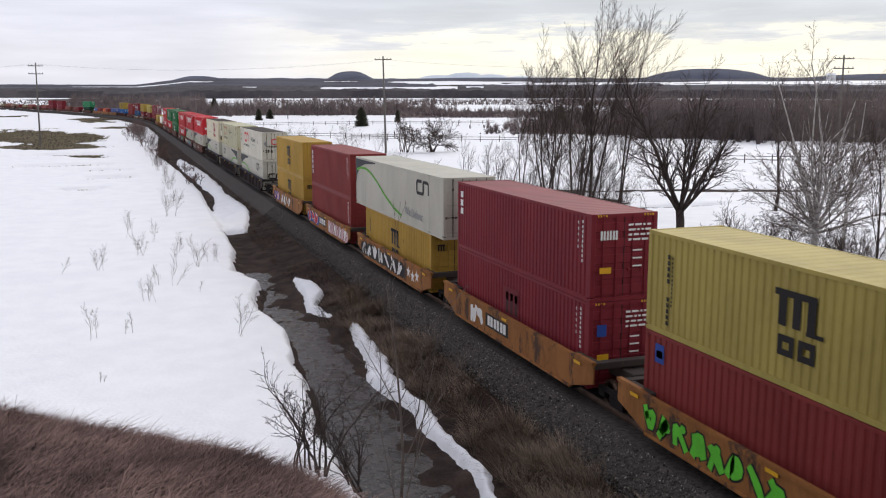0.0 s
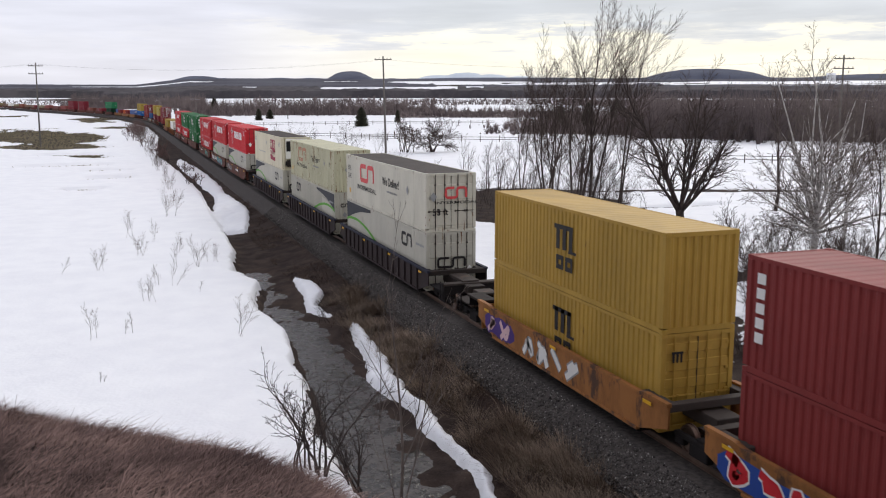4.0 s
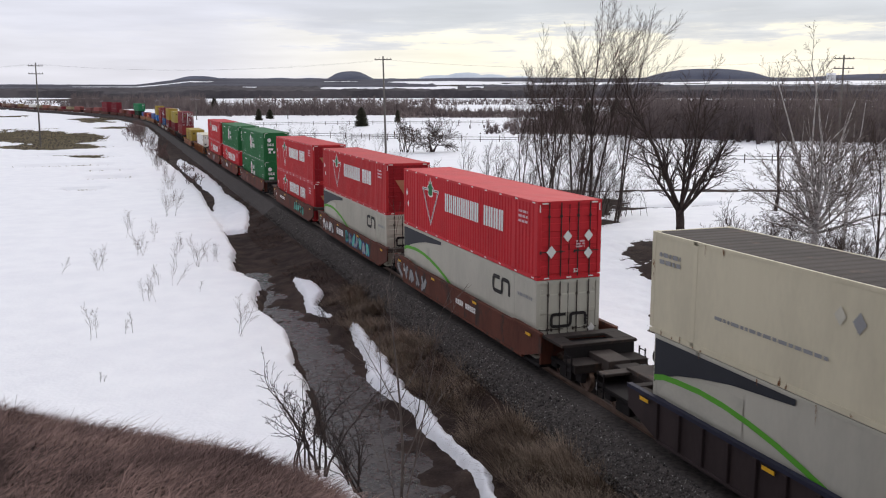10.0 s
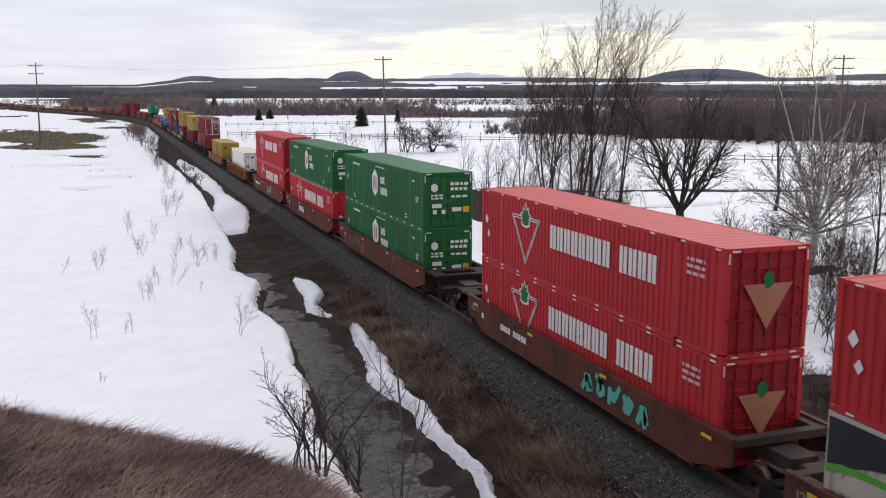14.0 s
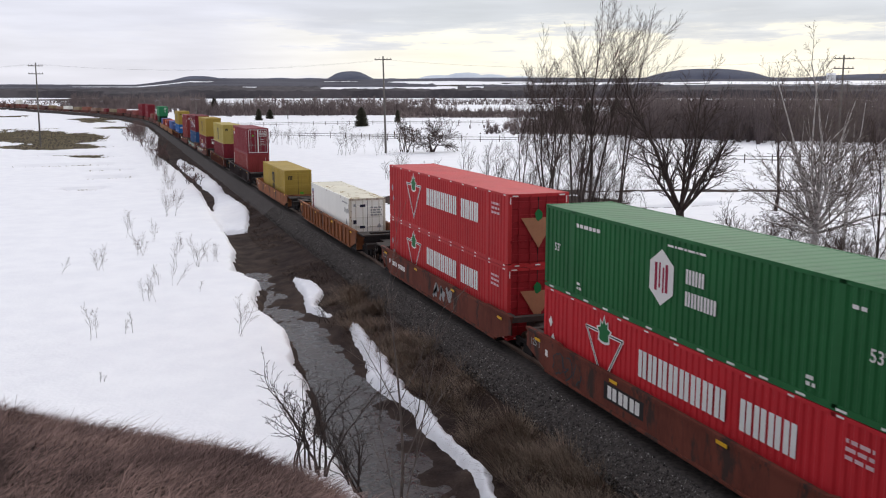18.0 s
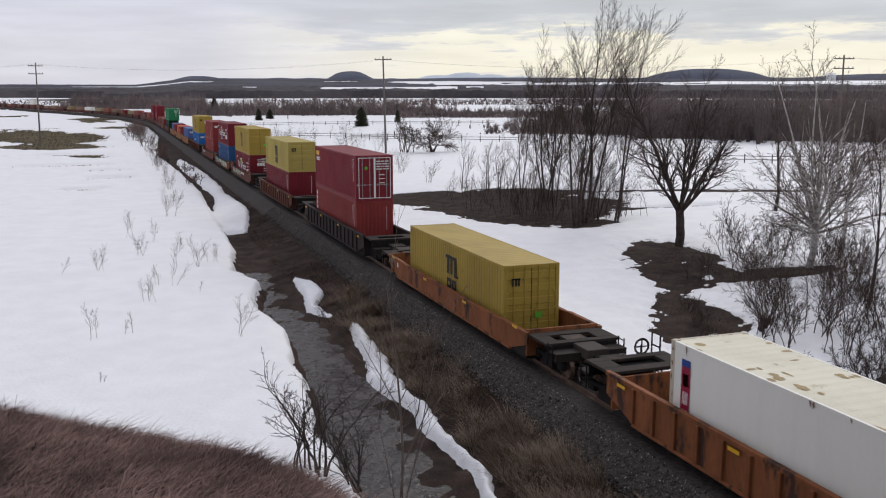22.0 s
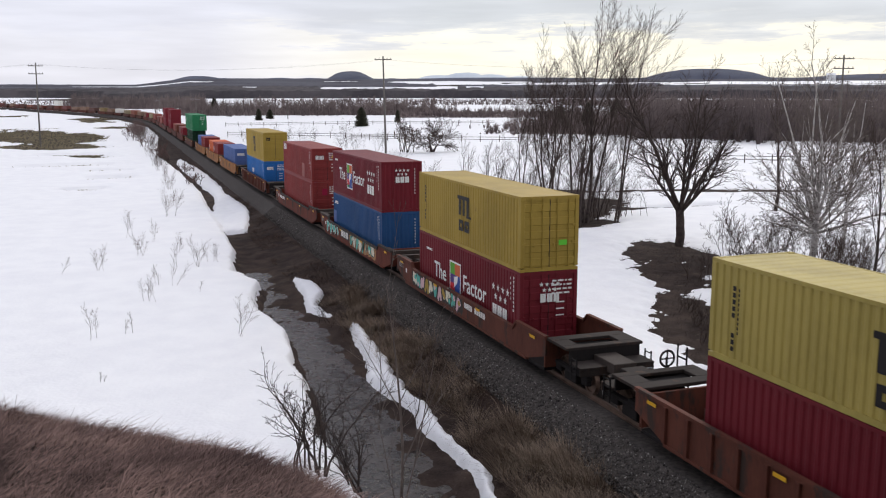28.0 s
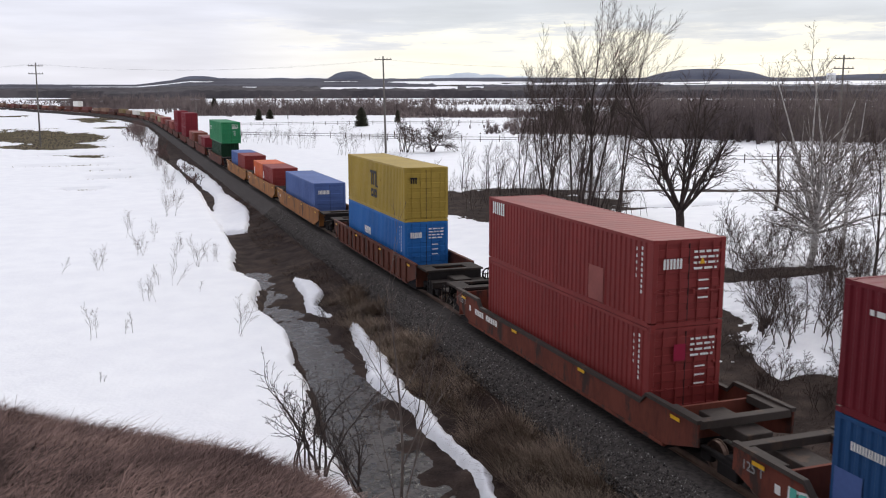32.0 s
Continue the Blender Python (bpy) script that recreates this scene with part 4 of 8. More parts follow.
def hub_scheme(root):
    L, W, H = dims(root)
    m = side_m(L, W)
    cu, cw = 7.35, H - 1.25
    hexa = [(cu + 0.72 * math.sin(math.pi / 3 * k) * 0.95, cw + 0.80 * math.cos(math.pi / 3 * k)) for k in range(6)][::-1]
    marks(root, "logo", [hexa], MARK_WHITE, m, ("hex", H), "white hexagon mark")
    marks(root, "logo_inset", [rect(cu - 0.33, cw - 0.4, cu - 0.2, cw + 0.4), rect(cu - 0.12, cw - 0.3, cu - 0.04, cw + 0.42), rect(cu + 0.06, cw - 0.42, cu + 0.14, cw + 0.3), rect(cu + 0.2, cw - 0.4, cu + 0.33, cw + 0.4)], MARK_CRIMSON, side_m(L, W, 0.01), ("hexbar", H))
    marks(root, "lettering", letters(8.5, H - 1.2, 9.35, H - 0.8, 3) + letters(8.5, H - 1.8, 9.9, H - 1.4, 5), MARK_WHITE, m, ("hubrow", H), "white block-letter bars")
    lettering(root, "53'", 0.4, MARK_WHITE, m, 14.95, H - 1.55)
    lettering(root, "53'", 0.36, MARK_WHITE, m, 0.75, H - 1.5)
    marks(root, "code_lettering", line_bars(2.3, H - 0.55, 3.9, H - 0.35, 1, 11) + line_bars(14.4, H - 0.6, 14.8, H - 0.45, 1, 12) + line_bars(13.2, 0.3, 13.5, 0.6, 2, 13) + line_bars(2.4, 0.3, 2.7, 0.6, 2, 14) + line_bars(7.6, H - 0.35, 9.4, H - 0.25, 1, 15), MARK_WHITE, m, ("hubcode", H))
    marks(root, "reflector", [rect(0.4 + 1.25 * k, 0.04, 0.72 + 1.25 * k, 0.1) for k in range(13)], MARK_WHITE, m, ("hubref", H), "row of small white reflectors")
    e = end_m(L, 0.045)
    marks(root, "code_lettering", line_bars(0.12, H - 0.95, 1.05, H - 0.45, 2, 16, 0.6) + line_bars(0.15, H - 1.3, 1.0, H - 1.1, 1, 17) + line_bars(-0.9, H - 1.35, -0.2, H - 1.05, 2, 18), MARK_WHITE, e, ("hubend", H))
    marks(root, "logo", [[(-0.72 + 0.2 * math.sin(math.pi / 3 * k), H - 0.75 + 0.22 * math.cos(math.pi / 3 * k)) for k in range(6)][::-1], rect(-0.85, H - 1.75, -0.35, H - 1.55), rect(-0.8, H - 2.05, -0.6, H - 1.85), rect(-0.35, H - 2.05, -0.15, H - 1.85), rect(0.2, H - 1.95, 0.7, H - 1.75)], MARK_WHITE, e, ("hubend2", H))
    marks(root, "sticker", [rect(0.78, H - 2.0, 1.1, H - 1.7)], MARK_YELLOW, e, ("hubend3", H))
    marks(root, "reflector", [rect(s * 1.0 - 0.14, H - 0.11, s * 1.0 + 0.14, H - 0.06) for s in (-1, 1)] + [rect(s * 1.19 - 0.02, H - 0.5, s * 1.19 + 0.02, H - 0.14) for s in (-1, 1)], MARK_WHITE, end_m(L, 0.004), ("hubend4", H))


def factor_scheme(root, end_logo=True, du=0.0, dw=0.0):
    L, W, H = dims(root)
    m = side_m(L, W) @ Matrix.Translation((du, dw, 0))
    lettering(root, "The", 1.05, MARK_WHITE, m, 1.65, H - 1.62)
    lettering(root, "Factor", 1.05, MARK_WHITE, m, 5.45, H - 1.62)
    marks(root, "logo_edge", [rect(3.78, H - 2.12, 5.2, H - 0.5)], MARK_WHITE, m, ("zedge", H))
    for k, (mat, p) in enumerate(((MARK_LIME, rect(3.86, H - 1.1, 4.45, H - 0.58)), (ORANGE, rect(4.45, H - 1.1, 5.12, H - 0.58)), (MARK_PURPLE, rect(3.86, H - 1.5, 4.5, H - 1.1)), (MARK_BLUE, rect(4.5, H - 1.5, 5.12, H - 1.1)),
                                  (BRIGHT_RED, rect(3.86, H - 1.85, 4.45, H - 1.5)), (MARK_BLUE, rect(4.45, H - 2.05, 5.12, H - 1.5)), (MARK_GREEN, rect(3.86, H - 2.05, 4.45, H - 1.85)), (MARK_WHITE, [(4.36, H - 1.72), (4.78, H - 1.42), (4.86, H - 1.1), (4.36, H - 1.2)]))):
        marks(root, "logo_patch", [p], mat, m @ Matrix.Translation((0, 0, 0.003 + 0.002 * (k == 7))), ("zp", k, H))
    marks(root, "stars", [star(8.95 + 0.48 * k, H - 0.72, 0.17) for k in range(4)] + [star(9.2 + 0.48 * k, H - 1.1, 0.17) for k in range(3)], MARK_WHITE, m, ("stars", H), "seven white stars")
    marks(root, "logo", letters(8.85, H - 1.95, 10.4, H - 1.42, 3, 0.4), MARK_WHITE, m, ("zrow", H), "white block-letter bars")
    marks(root, "code_lettering", line_bars(0.5, H - 0.55, 1.3, H - 0.35, 1, 21), MARK_WHITE, m, ("zc", H))
    if end_logo:
        e = end_m(L, 0.045)
        marks(root, "logo", [star(-0.34 + 0.23 * k, H - 0.5, 0.1) for k in range(4)] + [star(-0.22 + 0.23 * k, H - 0.72, 0.1) for k in range(3)] + letters(-0.4, H - 1.2, 0.45, H - 0.86, 3, 0.4), MARK_WHITE, e, ("zend", H), "white stars and block letters")


def bulge(name, x0, x1, z0, z1, mat, lift=0.0, n=10, depth=0.22):
    """A curved cowl panel bowed out towards -y, with thickness."""
    face = lambda x: -0.30 - depth * (1 - (x / 1.0) ** 2) - lift
    xs = [x0 + (x1 - x0) * k / n for k in range(n + 1)]
    v = [(x, y, z) for z in (z0, z1) for x in xs for y in (face(x), face(x) + 0.06)]
    m = 2 * (n + 1)
    f = []
    for k in range(n):
        a, b = 2 * k, 2 * k + 2
        f += [(a, b, m + b, m + a), (b + 1, a + 1, m + a + 1, m + b + 1), (a + 1, b + 1, b, a), (m + a, m + b, m + b + 1, m + a + 1)]
    f += [(1, 0, m, m + 1), (m - 2, m - 1, 2 * m - 1, 2 * m - 2)]
    return mesh_of(name, v, f, mat)


def hr_scheme(root):
    L, W, H = dims(root)
    m = side_m(L, W)
    wave_low = [(9.95 + 2.65 * k / 8, H - 1.36 + 0.07 * math.sin(k * 0.85) - 0.02 * k) for k in range(9)]
    wave_top = [(9.95 + 2.65 * k / 8, H - 1.84 + 0.07 * math.sin(k * 0.85) - 0.02 * k) for k in range(8, -1, -1)]
    marks(root, "logo", [wave_low + [(12.6, H - 0.5), (12.5, H - 0.42), (10.05, H - 0.42), (9.95, H - 0.5)], [(9.95, H - 2.2), (10.05, H - 2.28), (12.5, H - 2.36), (12.6, H - 2.3)] + wave_top], MARK_CRIMSON, m, ("hrblock", H), "crimson logo block with wavy edges")
    marks(root, "logo_inset", [rect(10.2, H - 1.2, 10.42, H - 0.55), rect(10.72, H - 1.2, 10.94, H - 0.55), rect(10.42, H - 0.95, 10.72, H - 0.8), rect(11.6, H - 1.2, 11.82, H - 0.55), rect(12.1, H - 1.2, 12.32, H - 0.55)], CREAM, side_m(L, W, 0.01), ("hrbars", H))
    lettering(root, "TRANSPORT", 0.46, MARK_CRIMSON, m, 9.98, H - 1.76)
    marks(root, "placard", [diamond(7.8, H - 0.85, 0.24)], MARK_GREY, m, ("hrd", H))
    marks(root, "placard", [diamond(7.25, H - 0.8, 0.22)], WHITE_GREY, m, ("hrd2", H))
    marks(root, "code_lettering", line_bars(3.0, H - 1.9, 7.0, H - 1.75, 1, 22) + line_bars(14.5, H - 0.9, 15.3, H - 0.5, 3, 23) + line_bars(0.4, H - 0.9, 1.4, H - 0.5, 2, 24), MARK_GREY, m, ("hrc", H))
    # refrigeration unit: a bowed white cowl with dark grilles, and a fuel tank below, behind a guard frame
    y = -L / 2 - 0.01
    part("reefer_unit", shared("reefer", lambda: boxes_mesh("reefer_unit", [(-0.95, -0.30, 1.0, 0.95, 0.0, 2.74)], WHITE, 0.04)), None, root, "white refrigeration unit").matrix_basis = pose(0, y, 0)
    part("cowl", shared("cowl", lambda: bulge("cowl", -0.95, 0.95, 1.02, 2.72, WHITE)), None, root, "bowed white cowl").matrix_basis = pose(0, y, 0)
    for k, (a, b) in enumerate(((-0.92, -0.24), (0.56, 0.92))):
        part("grille", shared(("grille", k), lambda: bulge("grille", a, b, 1.66, 2.56, GLASS_DARK, 0.02, 6)), None, root, "dark cooling grille").matrix_basis = pose(0, y, 0)
        for q in range(8):
            part("grille_bar", shared(("gbar", k), lambda: bulge("grille_bar", a + 0.03, b - 0.03, 0.0, 0.018, DECK, 0.03, 5)), None, root).matrix_basis = pose(0, y, 1.72 + 0.105 * q)
    part("grille", shared("grille_low", lambda: bulge("grille", -0.24, 0.56, 1.66, 1.74, GLASS_DARK, 0.02, 6)), None, root).matrix_basis = pose(0, y, 0)
    part("badge", shared("badge", lambda: bulge("badge", -0.16, 0.48, 1.8, 2.58, WHITE, 0.03, 6)), None, root, "white badge panel").matrix_basis = pose(0, y, 0)
    marks(root, "badge_mark", [rect(-0.0, 2.12, 0.34, 2.36)], MARK_BLUE, end_m(L, 0.62), ("bm",), "small blue mark")
    marks(root, "badge_mark", [rect(-0.1, 1.86, 0.42, 2.04)], MARK_GREY, end_m(L, 0.62), ("bm2",))
    marks(root, "badge_bars", [rect(-0.05, 2.46, 0.4, 2.52), rect(-0.3, 1.46, 0.1, 1.56)] + [rect(-0.05 + 0.3 * k, 1.1, 0.17 + 0.3 * k, 1.16) for k in range(2)], MARK_BLACK, end_m(L, 0.62), ("bb",))
    part("fuel_tank", shared("tank", lambda: boxes_mesh("fuel_tank", [(-1.0, -0.55, 0.3, 0.05, -0.05, 0.86), (0.32, -0.55, 0.3, 1.0, -0.05, 0.86)], DECK, 0.12)), None, root, "grimy dark fuel tank").matrix_basis = pose(0, y, 0)
    part("control_box", shared("ctl", lambda: boxes_mesh("control_box", [(0.07, -0.52, 0.34, 0.30, -0.05, 0.84)], WHITE_GREY, 0.02)), None, root).matrix_basis = pose(0, y, 0)
    post = shared("guard", lambda: boxes_mesh("guard_post", [(-0.045, -0.045, 0.02, 0.045, 0.045, 2.88)], CREAM, 0.01))
    arm = shared("garm", lambda: boxes_mesh("guard_arm", [(-0.035, -0.74, -0.035, 0.035, 0, 0.035)], CREAM))
    for x in (-1.24, 1.24):
        part("guard_post", post, None, root).matrix_basis = pose(x, y - 0.74, 0)
        for z in (0.08, 2.83):
            part("guard_arm", arm, None, root).matrix_basis = pose(x, y, z)
        for a in (28, -28):
            part("guard_brace", shared("brace", lambda: boxes_mesh("guard_brace", [(-0.025, -0.025, -0.72, 0.025, 0.025, 0.72)], CREAM)), None, root).matrix_basis = pose(x, y - 0.38, 1.45 - math.copysign(0.66, a), a)
    for z in (0.06, 2.84):
        part("guard_rail", shared("grail", lambda: boxes_mesh("guard_rail", [(-1.2, -0.04, -0.04, 1.2, 0.04, 0.04)], CREAM)), None, root).matrix_basis = pose(0, y - 0.74, z)


def corner_word(root, u, n, mat, upright=False, w=None, size=0.3, label="white block-letter bars"):
    L, W, H = dims(root)
    w = w if w is not None else H - 0.65
    polys = [rect(u, w - 0.36 * k, u + size, w + 0.26 - 0.36 * k) for k in range(n)] if upright else letters(u, w, u + n * size, w + size * 1.2, n)
    marks(root, "lettering", polys, mat, side_m(L, W), ("cw", u, n, upright, w, size, L), label)


def door_word(root, mat, n=3, w=None):
    L, W, H = dims(root)
    w = w or H - 0.85
    marks(root, "lettering", letters(-0.92, w, -0.92 + 0.22 * n, w + 0.3, n), mat, end_m(L, 0.045), ("dw", n, w), "block-letter bars")


def rust_runs(root, n, seed, mat, end=False, reach=0.5):
    """Thin rust streaks and chips running up from the bottom rail, down from the top rail, and along the posts."""
    L, W, H = dims(root)
    r = random.Random(seed)
    span = (-W / 2 + 0.1, W / 2 - 0.1) if end else (0.1, L - 0.1)
    polys = []
    for k in range(n):
        u, low = r.uniform(*span), r.random() < 0.72
        d, h = r.uniform(0.008, 0.035), r.uniform(0.08, reach) * r.random() + 0.05
        w = 0.03 if low else H - 0.03
        tip = w + h if low else w - h
        polys.append([(u - d, w), (u + d * 0.3, w), (u + d, w + (0.3 * h if low else -0.3 * h)), (u + d * 0.2, tip), (u - d * 0.5, 0.5 * (w + tip))][:: 1 if low else -1])
    for post in (span[0] + 0.02, span[1] - 0.02):
        for k in range(n // 8):
            polys.append(blob(post + r.uniform(-0.05, 0.05), r.uniform(0.1, H - 0.1), r.uniform(0.012, 0.035), r.uniform(0.04, 0.14), seed * 7 + k, 7))
    marks(root, "rust_stain", polys, mat, end_m(L, 0.006) if end else side_m(L, W, 0.011), ("rust", L, round(H, 1), n, seed, end), "brown rust runs and chips")


def patch(root, polys, mat, key, end=False, label=""):
    L, W, H = dims(root)
    marks(root, "patch", polys, mat, end_m(L, 0.05) if end else side_m(L, W, 0.008), key, label)
# ---- well cars ----
def graffiti(car, y0, y1, fill, edge, seed, n=5, back=None):
    """Sprayed, overlapping crooked letterforms along the car's flank, from y0 (far) to y1 (near); fill: one paint or several in turn."""
    r = random.Random(seed)
    fills = fill if isinstance(fill, (tuple, list)) else (fill,)
    step = (y0 - y1) / n
    outer, inner = [], [[] for _ in fills]
    for k in range(n):
        cu, a = step * (k + 0.5), step * 0.46
        z0, z1 = 0.46 + r.uniform(-0.03, 0.1), 1.2 + r.uniform(-0.12, 0.06)
        col = r.choice((0, 1, 2))
        nodes = [(cu + a * r.uniform(-1.0, -0.7), r.choice((z0, z1)))]
        for q in range(r.randint(3, 4)):
            side = (q + col) % 3 - 1
            z = z1 if nodes[-1][1] < 0.8 else (z0 if r.random() < 0.7 else 0.83)
            nodes.append((cu + a * (side * 0.75 + r.uniform(-0.2, 0.2)), z + r.uniform(-0.06, 0.06)))
        pts = rounded(nodes, 0.3, 3)
        w = r.uniform(0.19, 0.25)
        outer.append(band(pts, w + 0.13))
        inner[k % len(fills)].append(band(pts, w))
        if r.random() < 0.6:
            dot = blob(cu + a * r.uniform(-0.6, 0.6), r.uniform(0.6, 1.1), 0.17, 0.14, seed + k, 7)
            outer.append(blob(dot[0][0] - 0.15, dot[0][1], 0.24, 0.2, seed + k, 7))
            inner[(k + 1) % len(fills)].append(dot)
    if back:
        span, m = y0 - y1 + 0.5, 4 * n
        low = [(-0.25 + span * q / m, 0.42 + r.uniform(-0.03, 0.09) + (0.18 if q in (0, m) else 0)) for q in range(m + 1)]
        high = [(-0.25 + span * q / m, 1.25 + r.uniform(-0.14, 0.03) - (0.2 if q in (0, m) else 0)) for q in range(m, -1, -1)]
        marks(car, "graffiti", [low + high], back, Matrix.Translation((-1.5 - 0.0315, y0, 0)) @ SIDE, ("gb", seed, n, y0, y1), "sprayed backing of the graffiti")
    marks(car, "graffiti", outer, edge, Matrix.Translation((-1.5 - 0.034, y0, 0)) @ SIDE, ("go", seed, n, y0, y1), "spray-painted graffiti outline")
    for k, (polys, mat) in enumerate(zip(inner, fills)):
        if polys:
            marks(car, "graffiti", polys, mat, Matrix.Translation((-1.5 - 0.038 - 0.002 * k, y0, 0)) @ SIDE, ("gi", seed, n, y0, y1, k), "spray-painted graffiti")


def plate(car, y, style):
    """Black name board with three white blocks on the flank."""
    m = Matrix.Translation((-1.5 - 0.036, y, 0)) @ SIDE
    marks(car, "name_board", [rect(0, 0.62, 2.3, 1.18)], MARK_BLACK, m, ("board",), "black name board")
    marks(car, "lettering", letters(0.2, 0.7, 2.15, 1.1, 3, 0.36), MARK_WHITE, Matrix.Translation((-1.5 - 0.040, y, 0)) @ SIDE, ("boardl",), "three white block letters")


def number_bars(car, y, mat):
    marks(car, "code_lettering", letters(0, 0.82, 2.4, 1.06, 9, 0.39, (4,)), mat, Matrix.Translation((-1.5 - 0.035, y, 0)) @ SIDE, ("num", mat.name), "row of white code bars")


def well_car(label, half, near, far, style, colour, trucks=(True, True), singles=(False, False), far_detail=True, chord=None, low=1.48, rise=1.55, spine=False):
    """An articulated well unit or single well car; origin on the rail's top at its middle. near, far: its reach to the joints."""
    car = tagged(new("well_car"), label, "railway car", "cars of the train")
    chord = chord or colour
    if style == "ribbed":
        low = rise
    ck = (half, style, colour.name, chord.name, low, rise)
    step = min(6.5, half - 1.2)

    def wall():
        x0, x1, b, top = -0.03, 0.03, half - 1.5, 0.11
        half_line = [(b, 0.36), (half - 0.15, 0.78), (half, 0.82), (half, rise - top), (step, rise - top), (step - 0.3, low - top)]
        prof = half_line + [(-y, z) for y, z in half_line[::-1]]
        n = len(prof)
        v = [(x, y, z) for x in (x0, x1) for y, z in prof]
        f = [tuple(range(n - 1, -1, -1)), tuple(range(n, 2 * n))] + [(i, (i + 1) % n, (i + 1) % n + n, i + n) for i in range(n)]
        return mesh_of("side_wall", v, f, colour)

    def top():
        line = [(-half, rise), (-step, rise), (-step + 0.3, low), (step - 0.3, low), (step, rise), (half, rise)]
        v = [(x, y, z + dz) for y, z in line for x, dz in ((-0.09, -0.11), (-0.09, 0.0), (0.07, 0.0), (0.07, -0.11))]
        f = [(4 * k + i, 4 * k + (i + 1) % 4, 4 * k + 4 + (i + 1) % 4, 4 * k + 4 + i) for k in range(len(line) - 1) for i in range(4)]
        return mesh_of("top_chord", v, f + [(3, 2, 1, 0), (20, 21, 22, 23)], chord)

    def base():
        b = half - 1.55
        return boxes_mesh("bottom_chord", [(-0.05, -b, 0.28, 0.08, b, 0.38)], colour, 0.01)
    wm, tm, bm_ = shared(("wall", ck), wall), shared(("top", ck), top), shared(("low", ck), base)
    rib = shared(("rib", colour.name), lambda: boxes_mesh("rib", [(-0.05, -0.07, 0.40, 0.05, 0.07, 1.44)], colour, 0.012))
    for sx in (-1, 1):
        part("side_wall", wm, None, car).matrix_basis = pose(sx * 1.5, 0, 0)
        c = part("top_chord", tm, None, car)
        c.matrix_basis = pose(sx * 1.49, 0, 0, 0, 0, 0 if sx < 0 else 180)
        part("bottom_chord", bm_, None, car).matrix_basis = pose(sx * 1.49, 0, 0, 0, 0, 0 if sx > 0 else 180)
        if style == "ribbed":
            n = int((2 * half - 3.2) / 1.05)
            for k in range(n + 1):
                part("rib", rib, None, car).matrix_basis = pose(sx * 1.57, -half + 1.6 + k * (2 * half - 3.2) / n, 0)
    part("well_floor", shared(("wfloor", half), lambda: boxes_mesh("well_floor", [(-1.45, -half + 1.6, 0.2, 1.45, half - 1.6, 0.34)], UNDER)), None, car)
    cross = shared("cross", lambda: boxes_mesh("cross_member", [(-1.45, -0.12, 0.24, 1.45, 0.12, 0.352)], DECK))
    if far_detail:
        for k in range(5):
            part("cross_member", cross, None, car).matrix_basis = pose(0, (k - 2) * (half - 2) / 2.2, 0)
    for sy, reach, single, has in ((-1, near, singles[0], trucks[0]), (1, far, singles[1], trucks[1])):
        end = new("end_frame")
        end.parent = car
        end.matrix_basis = pose(0, 0, 0, 0, 0, 0 if sy > 0 else 180)
        deckmat = GREY_DECK if style != "ribbed" else DECK
        plain = single and not spine
        back = 0.2 if plain else 1.6
        part("bulkhead", shared(("bulk", half, colour.name, back), lambda: boxes_mesh("bulkhead", [(-1.46, half - back - 0.05, 0.36, 1.46, half - back + 0.05, 1.36)], colour)), None, end)
        if plain:
            part("pit_floor", shared(("pit", half), lambda: boxes_mesh("pit_floor", [(-1.45, half - 1.6, 0.22, 1.45, half - 0.25, 0.33)], UNDER)), None, end)
        else:
            part("cross_beam", shared(("beam", half, deckmat.name), lambda: boxes_mesh("cross_beam", [(-1.46, half - 0.32, 1.28, 1.46, half - 0.02, 1.50), (-1.46, half - 1.55, 1.25, -1.15, half - 0.32, 1.48), (1.15, half - 1.55, 1.25, 1.46, half - 0.32, 1.48)], deckmat, 0.012)), None, end)
        part("centre_sill", shared(("sill", half, reach, deckmat.name, plain), lambda: boxes_mesh("centre_sill", [(-0.42, half - (0.1 if plain else 1.6), 0.82, 0.42, reach - 0.15, 1.2)], deckmat, 0.02)), None, end)
        if single:
            a, b, z = half - 0.08, half + 1.5, rise - 0.06
            if spine:
                # open end: a broad centre spine running out to a cross plate
                part("spine_plate", shared(("spine", half, reach), lambda: boxes_mesh("spine_plate", [(-0.42, a, 1.2, 0.42, reach - 0.9, 1.34)], GREY_DECK, 0.02)), None, end)
                part("end_plate", shared(("eplate", half, reach), lambda: boxes_mesh("end_plate", [(-1.4, reach - 1.2, 1.16, 1.4, reach - 0.75, 1.26)], GREY_DECK, 0.02)), None, end)
                part("end_platform", shared(("under", half, reach), lambda: boxes_mesh("end_platform", [(-1.38, half - 0.2, 0.80, 1.38, reach - 0.8, 0.88), (-1.38, reach - 0.86, 0.72, 1.38, reach - 0.78, 1.15)], UNDER, 0.01)), None, end)
            else:
                # a plate with a sunk opening, then a lower walkway across the end
                part("end_platform", shared(("plat", half, reach, rise), lambda: boxes_mesh("end_platform", [(-1.47, a, z - 0.1, 1.47, a + 0.5, z), (-1.47, b - 0.36, z - 0.1, 1.47, b, z), (-1.47, a + 0.5, z - 0.1, -0.75, b - 0.36, z), (0.85, a + 0.5, z - 0.1, 1.47, b - 0.36, z)], DECK, 0.012)), None, end)
                part("sunk_floor", shared(("sunk", half, rise), lambda: boxes_mesh("sunk_floor", [(-0.9, a + 0.4, z - 0.26, 0.9, b - 0.3, z - 0.18)], UNDER)), None, end)
                part("riser", shared(("riser", half, rise), lambda: boxes_mesh("riser", [(-1.36, b - 0.06, 0.95, 1.36, b - 0.01, z - 0.1)], UNDER)), None, end)
